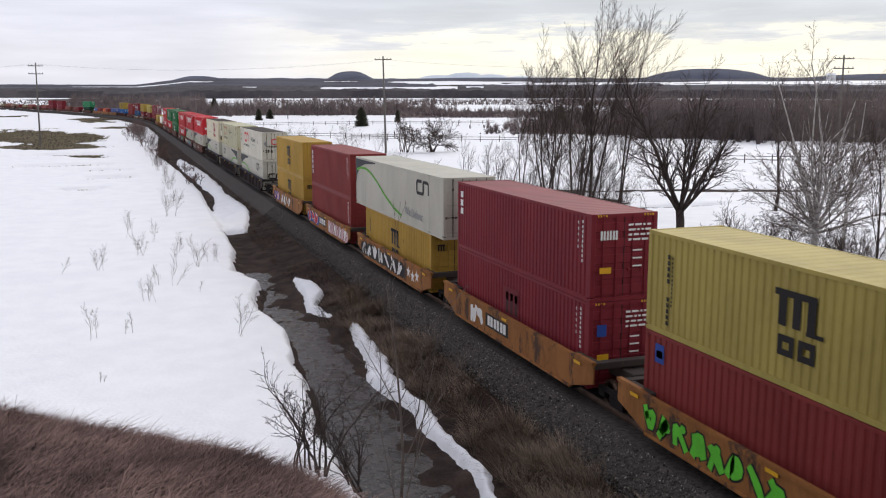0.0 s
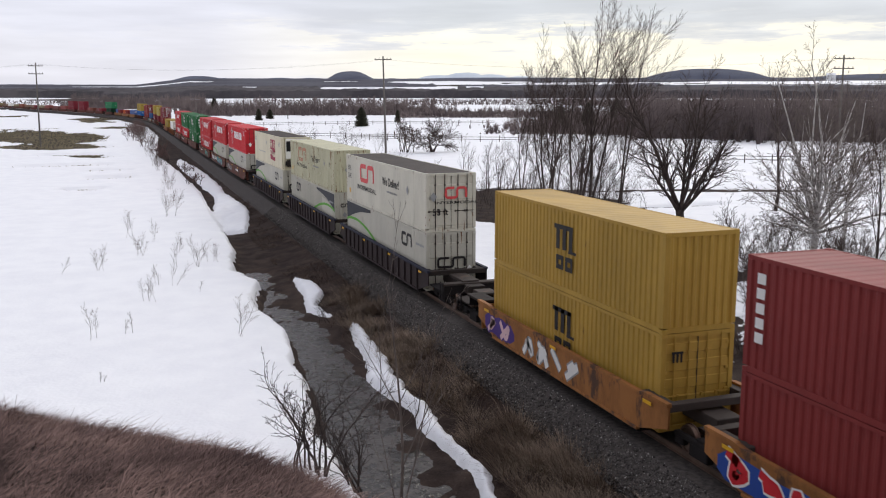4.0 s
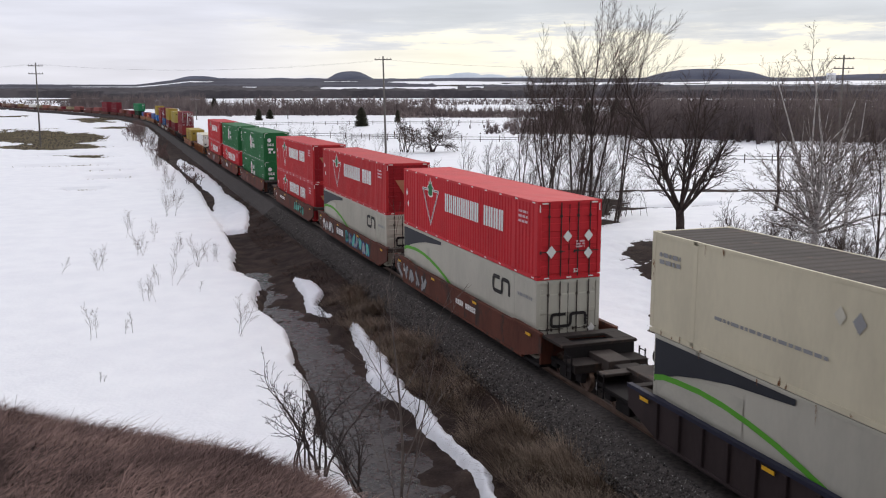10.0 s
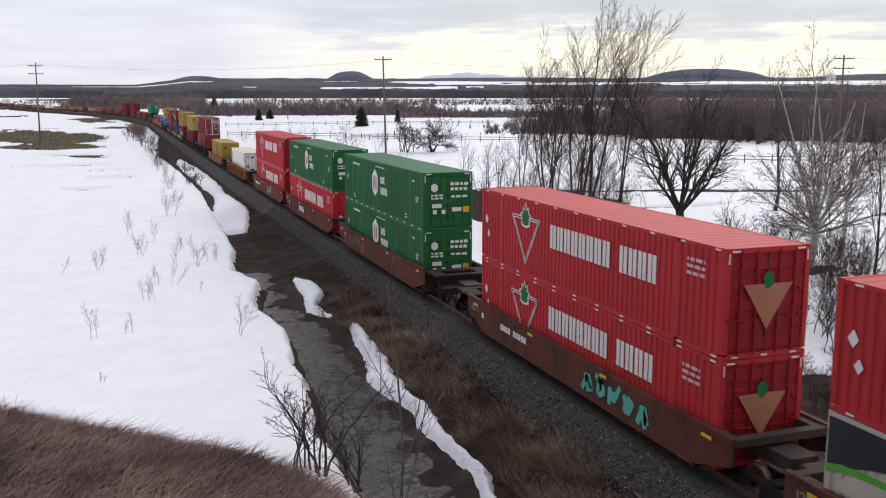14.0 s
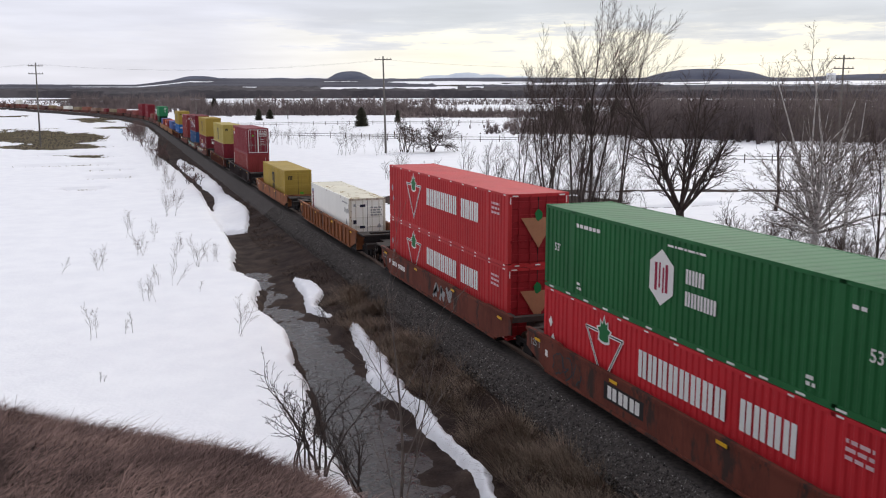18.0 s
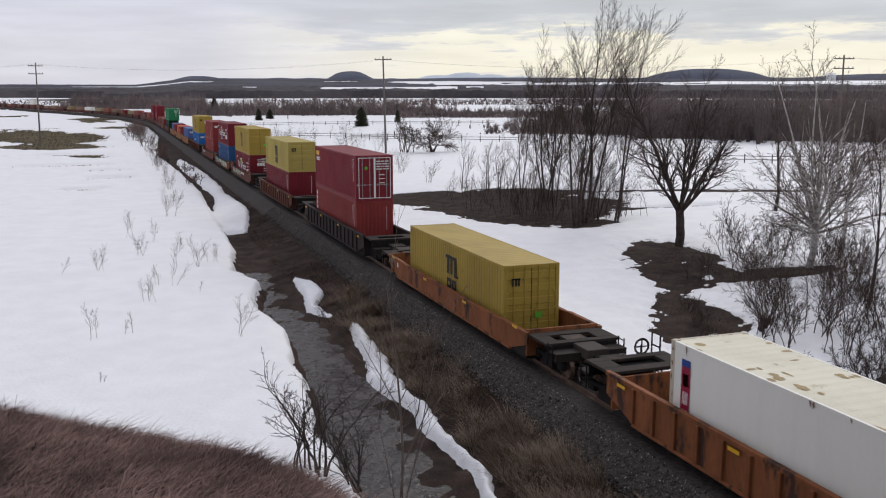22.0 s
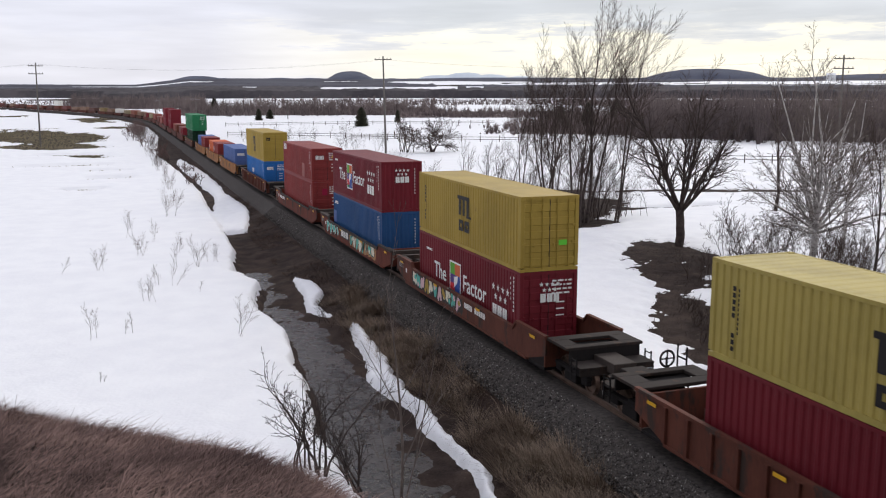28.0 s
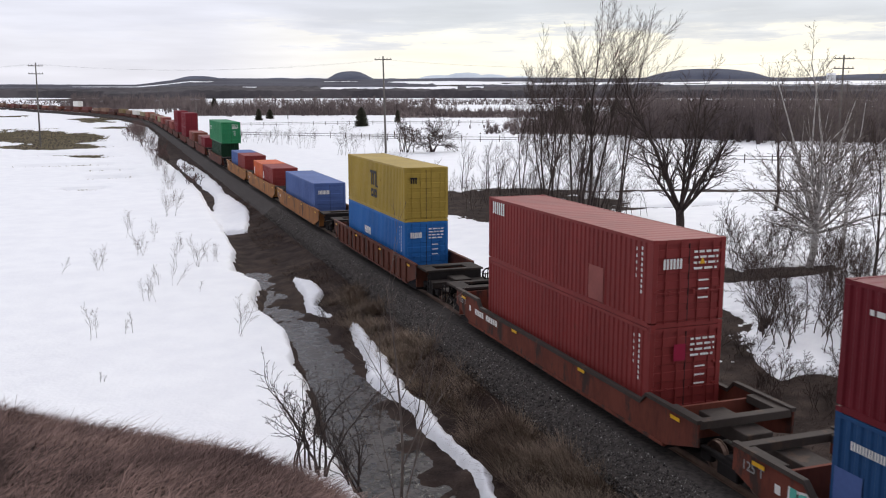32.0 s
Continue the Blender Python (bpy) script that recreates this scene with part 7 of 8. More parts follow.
    for k, (x, y, h, n, sp) in enumerate(((25.0, 167.7, 6.0, 8, 1.6), (22.5, 190.0, 4.5, 9, 2.0), (20.5, 205, 4, 8, 2), (18.0, 215.0, 3.5, 8, 2.0), (16.0, 225.0, 3.2, 8, 2.2), (31.0, 165.0, 4.0, 6, 1.5), (28.8, 172, 3.5, 6, 2),
                                          (23.8, 128, 3.0, 7, 0.9), (19.0, 118, 2.2, 5, 0.5), (22.5, 112, 3.0, 5, 0.5), (24.4, 52.5, 3.6, 9, 1.4), (26.2, 50.0, 3.2, 9, 1.6), (22.5, 48.5, 3.4, 8, 1.2), (29.0, 49.0, 3.4, 8, 1.5),
                                          (15.6, 37.5, 3.2, 9, 0.7), (16.8, 38.5, 2.8, 7, 0.6), (18.0, 35.5, 4.0, 8, 0.8), (19.6, 35.0, 3.6, 7, 0.8), (21.4, 34.0, 4.4, 9, 0.9), (22.8, 33.0, 4.2, 8, 0.9), (17.2, 31.5, 3.4, 8, 0.7), (19.4, 30.2, 3.6, 8, 0.8),
                                          (24.5, 36.5, 4.6, 9, 1.0), (26.6, 35.0, 5.0, 9, 1.0), (20.6, 38.6, 3.6, 8, 0.9), (23.0, 40.5, 4.0, 9, 1.0), (15.2, 29.5, 2.6, 7, 0.6), (28.6, 37.5, 5.0, 8, 0.9), (22.0, 30.0, 3.6, 8, 0.8), (19.8, 44.5, 2.8, 8, 0.9), (33.0, 43.0, 5.5, 9, 1.2), (31.0, 38.0, 5.2, 9, 1.0), (14.0, 35.5, 3.0, 9, 0.7), (13.4, 33.4, 2.6, 8, 0.6), (16.0, 34.0, 3.2, 8, 0.8), (18.4, 33.2, 3.6, 8, 0.8), (14.4, 31.0, 2.8, 8, 0.8), (16.2, 28.6, 3.0, 8, 0.8), (13.0, 28.4, 2.2, 7, 0.7), (20.6, 32.0, 4.0, 8, 0.8), (24.6, 33.6, 4.6, 8, 0.9), (17.6, 41.0, 2.6, 8, 0.8), (18.6, 47.5, 2.4, 8, 0.9), (21.0, 45.0, 3.0, 8, 1.0), (25.0, 43.0, 3.4, 8, 1.0), (27.4, 44.2, 3.6, 8, 1.2), (-6.6, 250.0, 3.2, 9, 1.8), (-7.6, 225.0, 3.0, 9, 1.6), (-7.9, 310.0, 3.6, 9, 2.0), (-8.3, 151.0, 1.8, 9, 1.2), (-8.0, 190.0, 2.4, 9, 1.4), (19.5, 86, 2.6, 9, 1.6), (22, 88, 2.4, 9, 1.8), (26, 90, 2.8, 9, 2.0), (21, 96, 2.6, 9, 1.8), (25, 100, 2.6, 9, 2.0), (19.5, 80.5, 2.8, 9, 1.4), (29.5, 80, 2.4, 9, 1.6), (24.5, 82, 3.0, 9, 1.8), (22.5, 76.5, 4.6, 10, 1.6), (24.0, 75.0, 5.2, 10, 1.6), (25.6, 76.0, 5.0, 10, 1.6), (27.2, 75.6, 4.6, 10, 1.6), (28.6, 77.5, 4.4, 10, 1.6), (21.2, 79.0, 4.2, 10, 1.6), (29.8, 74.5, 3.8, 9, 1.2), (30.5, 97.5, 4.0, 10, 1.4), (28.0, 101.5, 4.2, 10, 1.4), (23.0, 77.5, 2.4, 9, 1.4), (25.5, 76.5, 2.6, 9, 1.6), (27.5, 75.5, 2.0, 8, 1.2), (21.0, 80.0, 2.2, 8, 1.4))):
        plant("bush", lab, "bush", x, y, many_stems(g, n, h * (0.86 if y < 50 else 1), 0.03, sp, 0.35), THICKET if y < 56 else BUSH, 300 + k, BARK, TWIG, "brush beside the track")
    lab = "reddish-brown bushes along the far ditch edge"
    for k, (x, y, h, n, sp) in enumerate(((-9.6, 246, 4.0, 16, 2.2), (-9.0, 258, 3.6, 16, 2.4), (-10.0, 234, 3.2, 14, 2.0), (-9.2, 272, 3.4, 14, 2.4), (-8.4, 208, 2.2, 12, 1.6), (-7.6, 172, 2.2, 14, 1.4), (-7.2, 166, 1.8, 14, 1.4), (-5.6, 140, 1.5, 12, 1.2), (-6.4, 118, 1.3, 12, 1.0))):
        plant("bush", lab, "bush", x, y, many_stems(g, n, h, 0.05, sp, 0.35), dict(BUSH, thin=0.022, count=(5, 4, 2)), 700 + k, BARK, RED_TWIG, "ditch hedge")
    for k, (x, y, h) in enumerate(((8.2, 24.2, 1.3), (9.6, 26.8, 1.5), (10.8, 24.8, 1.4), (11.6, 27.6, 1.8), (12.6, 25.6, 1.6), (13.6, 27.4, 1.6), (14.8, 25.2, 1.8), (15.8, 26.8, 2.0), (9.8, 22.6, 1.4), (12.0, 22.8, 1.6), (9.0, 29.6, 1.2), (10.6, 30.4, 1.3), (11.0, 36.0, 1.1), (12.4, 39.0, 1.1), (13.2, 41.6, 1.0), (11.4, 33.8, 1.2), (17.6, 26.4, 2.2), (7.4, 27.6, 1.1))):
        plant("bush", "low tangled dark brush in a thawed hollow", "bush", x, y, many_stems(g, 12, h, 0.02, 0.55, 0.8), dict(THICKET, count=(6, 5, 3)), 800 + k, BARK, TWIG, "hollow brush")
    plant("bush", "dark upturned root stump with bare shoots", "bush", 14.3, 36.6, many_stems(g, 7, 1.0, 0.13, 0.35, 0.9), dict(SHRUB, depth=2), 399, BARK, BARK, "ditch shrubs")
    # ditch side
    plant("bush", "many-stemmed dark bare shrub on the ditch edge", "bush", -10.6, 25.6, many_stems(g, 10, 3.2, 0.05, 0.45, 0.26), SHRUB, 401, BARK, BARK, "ditch shrubs")
    plant("bush", "many-stemmed dark bare shrub on the ditch edge", "bush", -9.4, 25.0, many_stems(g, 6, 2.6, 0.045, 0.35, 0.3), SHRUB, 402, BARK, BARK, "ditch shrubs")
    plant("sapling", "tall thin bare sapling rising from the ditch", "sapling", -8.3, 23.9, [(6.9, 0.058, 0.07, -0.02, 0, 0), (5.4, 0.034, 0.3, 0.05, 0.05, 0), (3.4, 0.025, -0.2, 0.1, 0, 0)], dict(SAPLING, wobble=0.022), 403, PALE_TWIG, PALE_TWIG, "ditch shrubs")
    plant("sapling", "thin bent bare sapling on the ditch bank", "sapling", -6.6, 32.0, [(3.8, 0.03, -0.06, 0.05, 0, 0), (2.2, 0.02, 0.2, 0.05, 0, 0)], WEED, 404, TWIG, PALE_TWIG, "ditch shrubs")
    plant("sapling", "thin bare sapling on the ditch bank", "sapling", -5.6, 31.0, [(2.9, 0.03, 0.16, 0.05, 0, 0)], WEED, 405, TWIG, TWIG, "ditch shrubs")
    plant("bush", "tangled dark brushwood on the ditch bank", "bush", -5.2, 47.0, many_stems(g, 8, 1.1, 0.03, 0.7, 0.9), BUSH, 406, BARK, TWIG, "ditch shrubs")
    # weeds standing in the left-hand snow field
    lab = "dry weed stalks standing in the snow"
    for k, (x, y, h, n) in enumerate(((-10.6, 42.2, 2.4, 3), (-10.9, 86.6, 2.6, 7), (-14.6, 75.5, 2.3, 3), (-12.8, 72.5, 1.9, 2), (-14.2, 66.5, 1.6, 5), (-16.6, 61.2, 1.6, 4), (-11.0, 60.5, 1.9, 5), (-12.5, 54.6, 1.8, 2), (-9.6, 62.0, 1.3, 4),
                                       (-14.1, 51.0, 1.6, 4), (-13.6, 55.0, 1.4, 2), (-12.2, 61.0, 2.2, 2), (-18.8, 60.8, 1.2, 1), (-16.8, 43.8, 1.8, 2), (-15.2, 44.4, 1.1, 2), (-11.2, 68.0, 1.2, 2), (-11.2, 52.5, 1.0, 1), (-16.4, 36.8, 0.5, 2),
                                       (-10.0, 95.0, 1.8, 6), (-9.2, 112.0, 2.0, 9), (-9.0, 140.0, 2.2, 10), (-9.4, 150.0, 2.0, 9), (-8.6, 128, 1.8, 8), (-9.6, 175.0, 2.6, 10), (-9.2, 205.0, 3.0, 10), (-8.8, 232.0, 3.4, 10), (-8.4, 262.0, 3.6, 10), (-8.0, 300, 3.6, 9))):
        plant("weeds", lab, "weeds", x, y, many_stems(g, n, h, 0.012, 0.1 + 0.06 * n, 0.3), WEED, 500 + k, TWIG, PALE_TWIG, "weeds in the snow")


near_trees()


def evergreens():
    r = np.random.RandomState(3)
    for k, (x, y, h, w) in enumerate(((66.0, 312.0, 6.6, 2.9), (90.7, 350.4, 5.0, 1.6), (42.3, 560.0, 9.0, 3.0), (44.0, 400.0, 5.0, 2.0), (52.0, 420.0, 4.2, 2.2), (118.0, 246.0, 9.0, 3.0), (124.0, 240.0, 10.0, 3.2), (112.0, 252.0, 8.0, 2.8))):
        n = 900
        f = r.rand(n) ** 0.8
        a = r.rand(n) * 2 * math.pi
        rad = w * (1 - f) ** 0.45 * (0.75 + 0.4 * r.rand(n))
        p = np.stack([np.cos(a) * rad * 0.15, np.sin(a) * rad * 0.15, 0.3 + f * h * 0.95], -1)
        q = np.stack([np.cos(a) * rad, np.sin(a) * rad, 0.3 + f * h * 0.95 - rad * 0.12 + r.rand(n) * 0.3], -1)
        root = tagged(new("evergreen_tree"), "dense dark evergreen standing in the snow field", "tree", "evergreens")
        root.matrix_basis = pose(x, y, top_of(x, y) - 0.1)
        part("crown", spikes("crown", p, q, 0.22 * np.ones(n) * w / 3, NEEDLE), None, root)
        t = Tree(k)
        t.branch(Vector((0, 0, -0.1)), Vector((0, 0, 1)), h * 0.95, 0.16, 3, dict(BUSH, depth=0))
        part("trunk", mesh_of("trunk", *t.wood, BARK, True), None, root)


evergreens()


def field_place(az, r):
    return EYE_X + r * np.sin(np.radians(az)), r * np.cos(np.radians(az))


def wood_belt(name, label, az0, az1, r0, r1, n, h0, h1, mat, seed, per=16, thick=0.16, floor=True, taper=0.0):
    """A belt of bare trees, each a bundle of slender upright limbs, with undergrowth between."""
    g = np.random.RandomState(seed)
    edge = (r1 - r0) * 0.35 * wave(np.linspace(0, 60, n) * 3, np.zeros(n), 6, seed + 5)
    f = np.sort(g.rand(n)) ** (0.6 if taper else 1.0)
    x, y = field_place(az0 + (az1 - az0) * (f + 0.05 * g.randn(n)), r0 + (r1 - r0) * g.rand(n) + edge)
    h = (h0 + (h1 - h0) * g.rand(n)) * (0.75 + 0.4 * (wave(x, y, 45, seed) + 0.6)) * (0.62 + 0.5 * g.rand(n))
    if taper:
        h = h * (0.3 + 0.7 * np.clip((f + 0.04 * g.randn(n)) / taper, 0, 1))
    z = land(x, y)
    p0 = np.repeat(np.stack([x, y, z], -1), per, 0)
    hh = np.repeat(h, per)
    f = g.rand(n * per)
    a = g.rand(n * per) * 2 * math.pi
    wide = np.repeat(h * (0.22 + 0.2 * g.rand(n)), per)
    start = p0 + np.stack([np.cos(a) * wide * 0.1, np.sin(a) * wide * 0.1, hh * 0.45 * f * f], -1)
    reach = 0.35 + 0.65 * g.rand(n * per)
    tip = p0 + np.stack([np.cos(a) * wide * reach, np.sin(a) * wide * reach, hh * (1.0 - 0.5 * reach ** 2 * (0.3 + 1.2 * g.rand(n * per)) - 0.2 * g.rand(n * per))], -1)
    ob = part(name, spikes(name, start, tip, thick * (0.6 + 0.8 * g.rand(n * per)), mat))
    tagged(ob, label, "woods", kind="stuff")
    if floor:
        m = n * 9
        f = g.rand(m) ** (0.55 if taper else 1.0)
        x, y = field_place(az0 + (az1 - az0) * f, r0 + (r1 - r0) * g.rand(m))
        z = land(x, y)
        h = (0.22 * h0 + 0.3 * h0 * g.rand(m)) * (np.clip(f / taper, 0.1, 1) if taper else 1)
        p = np.stack([x, y, z - 0.2], -1)
        q = p + np.stack([g.randn(m) * 0.6, g.randn(m) * 0.6, h], -1)
        tagged(part("undergrowth", spikes("undergrowth", p, q, 0.5 + 0.7 * g.rand(m), mat)), "brown leafless undergrowth of the woods", "undergrowth", kind="stuff")


wood_belt("near_wood", "belt of bare brown trees beyond the snow field", 21.8, 33.5, 262, 340, 400, 7, 13, FAR_WOOD, 11, 18, 0.11, taper=0.8)
wood_belt("near_wood", "dense bare brown wood on the bank beyond the field", 31.5, 50.0, 240, 330, 1150, 11.5, 17, FAR_WOOD, 12, 20, 0.12)
wood_belt("middle_wood", "row of bare brown trees at the edge of the fields", 4.0, 19.0, 490, 610, 560, 7, 13, FAR_WOOD, 13, 18, 0.14)
wood_belt("middle_wood", "low bare thicket beside the river flats", 17.0, 28.0, 440, 560, 420, 3, 6, FAR_WOOD, 14, 16, 0.14)
wood_belt("middle_wood", "bare brown wood behind the curve of the railway", -2.0, 5.2, 690, 800, 420, 9, 13, FAR_WOOD, 15, 16, 0.18)
wood_belt("middle_wood", "low bare hedges far behind the railway", -9.0, -0.8, 900, 1100, 130, 2.5, 5, FAR_WOOD, 16, 16, 0.2)
wood_belt("middle_wood", "bare brown wood across the valley", 27.0, 50.0, 760, 1000, 500, 7, 11, FAR_WOOD, 17, 14, 0.22)
wood_belt("middle_wood", "scattered bare trees on the river flats", 8.0, 27.0, 800, 1050, 200, 5, 9, FAR_WOOD, 18, 14, 0.22)


def far_forest():
    """Distant forest canopy across the valley, broken by open snowy fields."""
    rr = np.geomspace(1180, 4330, 190)
    az = np.linspace(-12, 52, 500)
    r, a = np.meshgrid(rr, az, indexing="ij")
    x, y = field_place(a, r)
    belts = 0.62 + 0.75 * wave(a * 26, r * 0.9, 260, 93, 2) + 0.35 * wave(a * 40, r, 90, 94, 2)
    belts = belts - 1.3 * np.exp(-((r - 1680) / 70) ** 2) - 1.1 * np.exp(-((r - 2420) / 80) ** 2) - 1.2 * np.exp(-((r - 3800) / 260) ** 2) * (0.6 + 0.6 * wave(a * 26, r * 0, 200, 95, 2))
    for a0, a1, r0, r1 in ((12.4, 20.4, 1420, 2640), (5.0, 7.8, 3300, 3560), (19.4, 24.8, 2620, 3900), (25.5, 31.0, 2650, 3700), (33.0, 46.0, 2600, 3800), (-9.0, -0.6, 1150, 1420), (-4.0, 0.2, 1900, 2250)):
        belts = belts - 2.6 * soft_step(a0 - 0.4, a0 + 0.3, a) * soft_step(a1 + 0.4, a1 - 0.3, a) * soft_step(r0 - 40, r0 + 40, r) * soft_step(r1 + 60, r1 - 60, r)
    belts = np.where((a < 11.5) & (a > 0.2) & (r < 2950), np.maximum(belts, 0.5), belts)
    tall = np.clip(belts * 9, -1, 1) * (1 - 0.45 * soft_step(2300, 2600, r))
    h = tall * (9.5 + 2.0 * wave(x, y, 120, 96, 2) + 3.2 * wave(x, y, 11, 97, 2))
    z = land(x, y) + np.where(tall > 0, h, -1.5)
    z[0] = land(x[0], y[0]) - 1.5
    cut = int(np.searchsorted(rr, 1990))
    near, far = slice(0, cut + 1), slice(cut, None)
    for sel, mat, label in ((near, FAR_CANOPY, "dark distant forest across the valley"), (far, FAR_WOOD_HAZY, "distant forest below the hills, haze tinted into its colour")):
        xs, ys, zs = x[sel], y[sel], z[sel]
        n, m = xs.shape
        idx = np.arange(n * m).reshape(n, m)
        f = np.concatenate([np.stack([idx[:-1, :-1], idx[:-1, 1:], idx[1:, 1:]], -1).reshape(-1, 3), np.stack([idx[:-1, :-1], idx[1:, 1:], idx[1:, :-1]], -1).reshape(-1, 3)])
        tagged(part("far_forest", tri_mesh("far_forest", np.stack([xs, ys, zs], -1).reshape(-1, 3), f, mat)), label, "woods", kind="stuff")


far_forest()


def ridge(name, label, az0, az1, r, base, bumps, mat, seed, depth=260, category="hill"):
    """A far ridge: base height and rounded bumps (azimuth, half-width in degrees, height)."""
    az = np.linspace(az0, az1, 260)
    base = base * low_west(az)
    top = base + wave(az * 40, az * 0, 30, seed) * base * 0.06
    for c, w, h in bumps:
        top = np.maximum(top, base + h * np.clip(1 - np.abs((az - c) / w) ** 2.6, 0, 1) + wave(az * 60, az * 0, 25, seed + 1) * h * 0.05)
    rows = []
    for k, (f, g) in enumerate(((-0.9, -0.4), (-0.45, 0.62), (0.0, 1.0), (0.5, 0.55), (1.0, -0.3))):
        x, y = field_place(az, r + depth * f)
        rows.append(np.stack([x, y, np.where(g > 0, 30 + (top - 30) * g, 0.0)], -1))
    n = len(az)
    v = np.concatenate(rows, 0)
    f = [(i * n + k, i * n + k + 1, (i + 1) * n + k + 1, (i + 1) * n + k) for i in range(len(rows) - 1) for k in range(n - 1)]
    tagged(part(name, mesh_of(name, v.tolist(), f, mat, True)), label, category, kind="structure")


ridge("backdrop", "low wooded hills along the horizon, tinted blue for haze", -16, 56, 4520, 84, ((14.0, 1.3, 34), (4.9, 1.3, 10), (35.3, 3.6, 42), (23.5, 5.5, 5), (45, 4, 14)), HILL_FAR, 71)
ridge("backdrop", "distant mountain beyond the hills, its colour paled by haze", 12, 30, 4800, 70, ((19.4, 1.7, 36), (21.0, 1.6, 50), (22.6, 1.5, 40), (24.4, 1.4, 30)), MOUNTAIN, 75, 60)


# ---- grass and stones ----
def grasses():
    g = np.random.RandomState(8)
    # the bank at the viewpoint's feet
    n = 80000
    az, r = np.radians(-9 + 32 * g.rand(n)), 2.4 + 3.6 * g.rand(n) ** 0.8
    x, y = EYE_X + r * np.sin(az), r * np.cos(az)
    d = brow(x, y)
    x, y, d = x[d < 0.45], y[d < 0.45], d[d < 0.45]
    n = len(x)
    h = 0.04 + 0.06 * g.rand(n) + 0.09 * np.clip(wave(x, y, 0.5, 81), 0, 1) * g.rand(n)
    z = land(x, y) - 0.01
    p = np.stack([x, y, z], -1)
    q = p + np.stack([h * (0.75 + 0.5 * g.randn(n)), h * (0.1 + 0.5 * g.randn(n)), h * (0.22 + 0.5 * g.rand(n))], -1)
    tagged(part("bank_grass", blades("bank_grass", p, q, 0.0022 + 0.0026 * g.rand(n), HILL_GRASS)), "flattened dry brown grass on the bank's edge", "grass", kind="stuff")
    # the same grass, thinner, over the rest of the bank's top
    n = 36000
    az, r = g.rand(n) * 2 * math.pi, 0.4 + 8.6 * np.sqrt(g.rand(n))
    x, y = EYE_X + r * np.sin(az), r * np.cos(az)
    out = (brow(x, y) < 0.5) & ~((np.degrees(np.arctan2(x - EYE_X, y)) > -9) & (np.degrees(np.arctan2(x - EYE_X, y)) < 23) & (r > 2.4) & (r < 6.0))
    x, y = x[out], y[out]
    n = len(x)
    h = 0.07 + 0.12 * g.rand(n)
    p = np.stack([x, y, land(x, y) - 0.01], -1)
    q = p + np.stack([h * (0.75 + 0.5 * g.randn(n)), h * (0.1 + 0.5 * g.randn(n)), h * (0.22 + 0.5 * g.rand(n))], -1)
    tagged(part("bank_grass", blades("bank_grass", p, q, 0.006 + 0.008 * g.rand(n), HILL_GRASS)), "flattened dry brown grass on the bank's top", "grass", kind="stuff")
    # taller tufts bent by the wind along the bank's brow
    n = 7500
    t = 26 * g.rand(n) - 8
    k = np.floor(g.rand(n) * 52)
    az = np.radians(-8 + k * 0.475 + 0.3 * g.randn(n))
    r = 3.9 - 3.0 * az + 0.1 * g.randn(n)
    for _ in range(6):
        x, y = EYE_X + r * np.sin(az), r * np.cos(az)
        r = r - 0.8 * brow(x, y)
    r = r - 0.06 + 0.08 * g.randn(n)
    x, y = EYE_X + r * np.sin(az), r * np.cos(az)
    h = (0.03 + 0.075 * g.rand(n)) * (0.35 + (k * 7 % 11) / 8)
    p = np.stack([x, y, land(x, y) - 0.01], -1)
    q = p + np.stack([h * (0.75 + 0.3 * g.randn(n)), -h * (0.1 + 0.35 * g.randn(n)), h * (0.4 + 0.5 * g.rand(n))], -1)
    tagged(part("tall_grass", blades("tall_grass", p, q, 0.0018 + 0.0018 * g.rand(n), HILL_GRASS)), "wind-bent dry grass tufts on the bank's brow", "grass", kind="stuff")
    # tan tussocks on the railway bank
    n = 26000
    tufts = 130
    tx, ty = -4.7 + 2.0 * g.rand(tufts), 14 + 36 * g.rand(tufts) ** 1.3
    i = g.randint(0, tufts, n)
    x, y = tx[i] + 0.2 * g.randn(n), ty[i] + 0.3 * g.randn(n)
    h = (0.4 + 0.5 * g.rand(n)) * (0.6 + 0.6 * ((i * 13) % 7) / 6)
    p = np.stack([x, y, land(x, y) - 0.03], -1)
    away = np.stack([x - tx[i], y - ty[i]], -1) * 1.3
    q = p + np.stack([away[:, 0] - 0.25 * h + 0.12 * g.randn(n), away[:, 1] + 0.12 * g.randn(n), h * (0.45 + 0.4 * g.rand(n))], -1)
    tagged(part("tussocks", blades("tussocks", p, q, 0.008 + 0.01 * g.rand(n), GRASS)), "drooping tan grass tussocks on the railway bank", "grass", kind="stuff")
    # railway bank
    n = 30000
    y = 12 + 90 * g.rand(n) ** 1.7
    x = -5.4 + 2.9 * g.rand(n)
    keep = (wave(x, y, 2.2, 83) > 0.0) & (snow_depth(x, y) < 0.02)
    x, y = x[keep], y[keep]
    n = len(x)
    h = 0.22 + 0.35 * g.rand(n) * (0.7 + 0.6 * wave(x, y, 3, 85))
    p = np.stack([x, y, land(x, y) - 0.03], -1)
    q = p + np.stack([-h * (0.45 + 0.5 * g.randn(n)), h * 0.5 * g.randn(n), h * (0.25 + 0.5 * g.rand(n))], -1)
    tagged(part("bank_grass", blades("bank_grass", p, q, 0.012 + 0.014 * g.rand(n), THICKET_GRASS)), "dull brown grass tufts on the railway bank", "grass", kind="stuff")
    # bare ground among the trees
    n = 110000
    x, y = 4 + 32 * g.rand(n), 20 + 92 * g.rand(n) ** 1.1
    keep = snow_depth(x, y) < 0.0
    x, y = x[keep], y[keep]
    n = len(x)
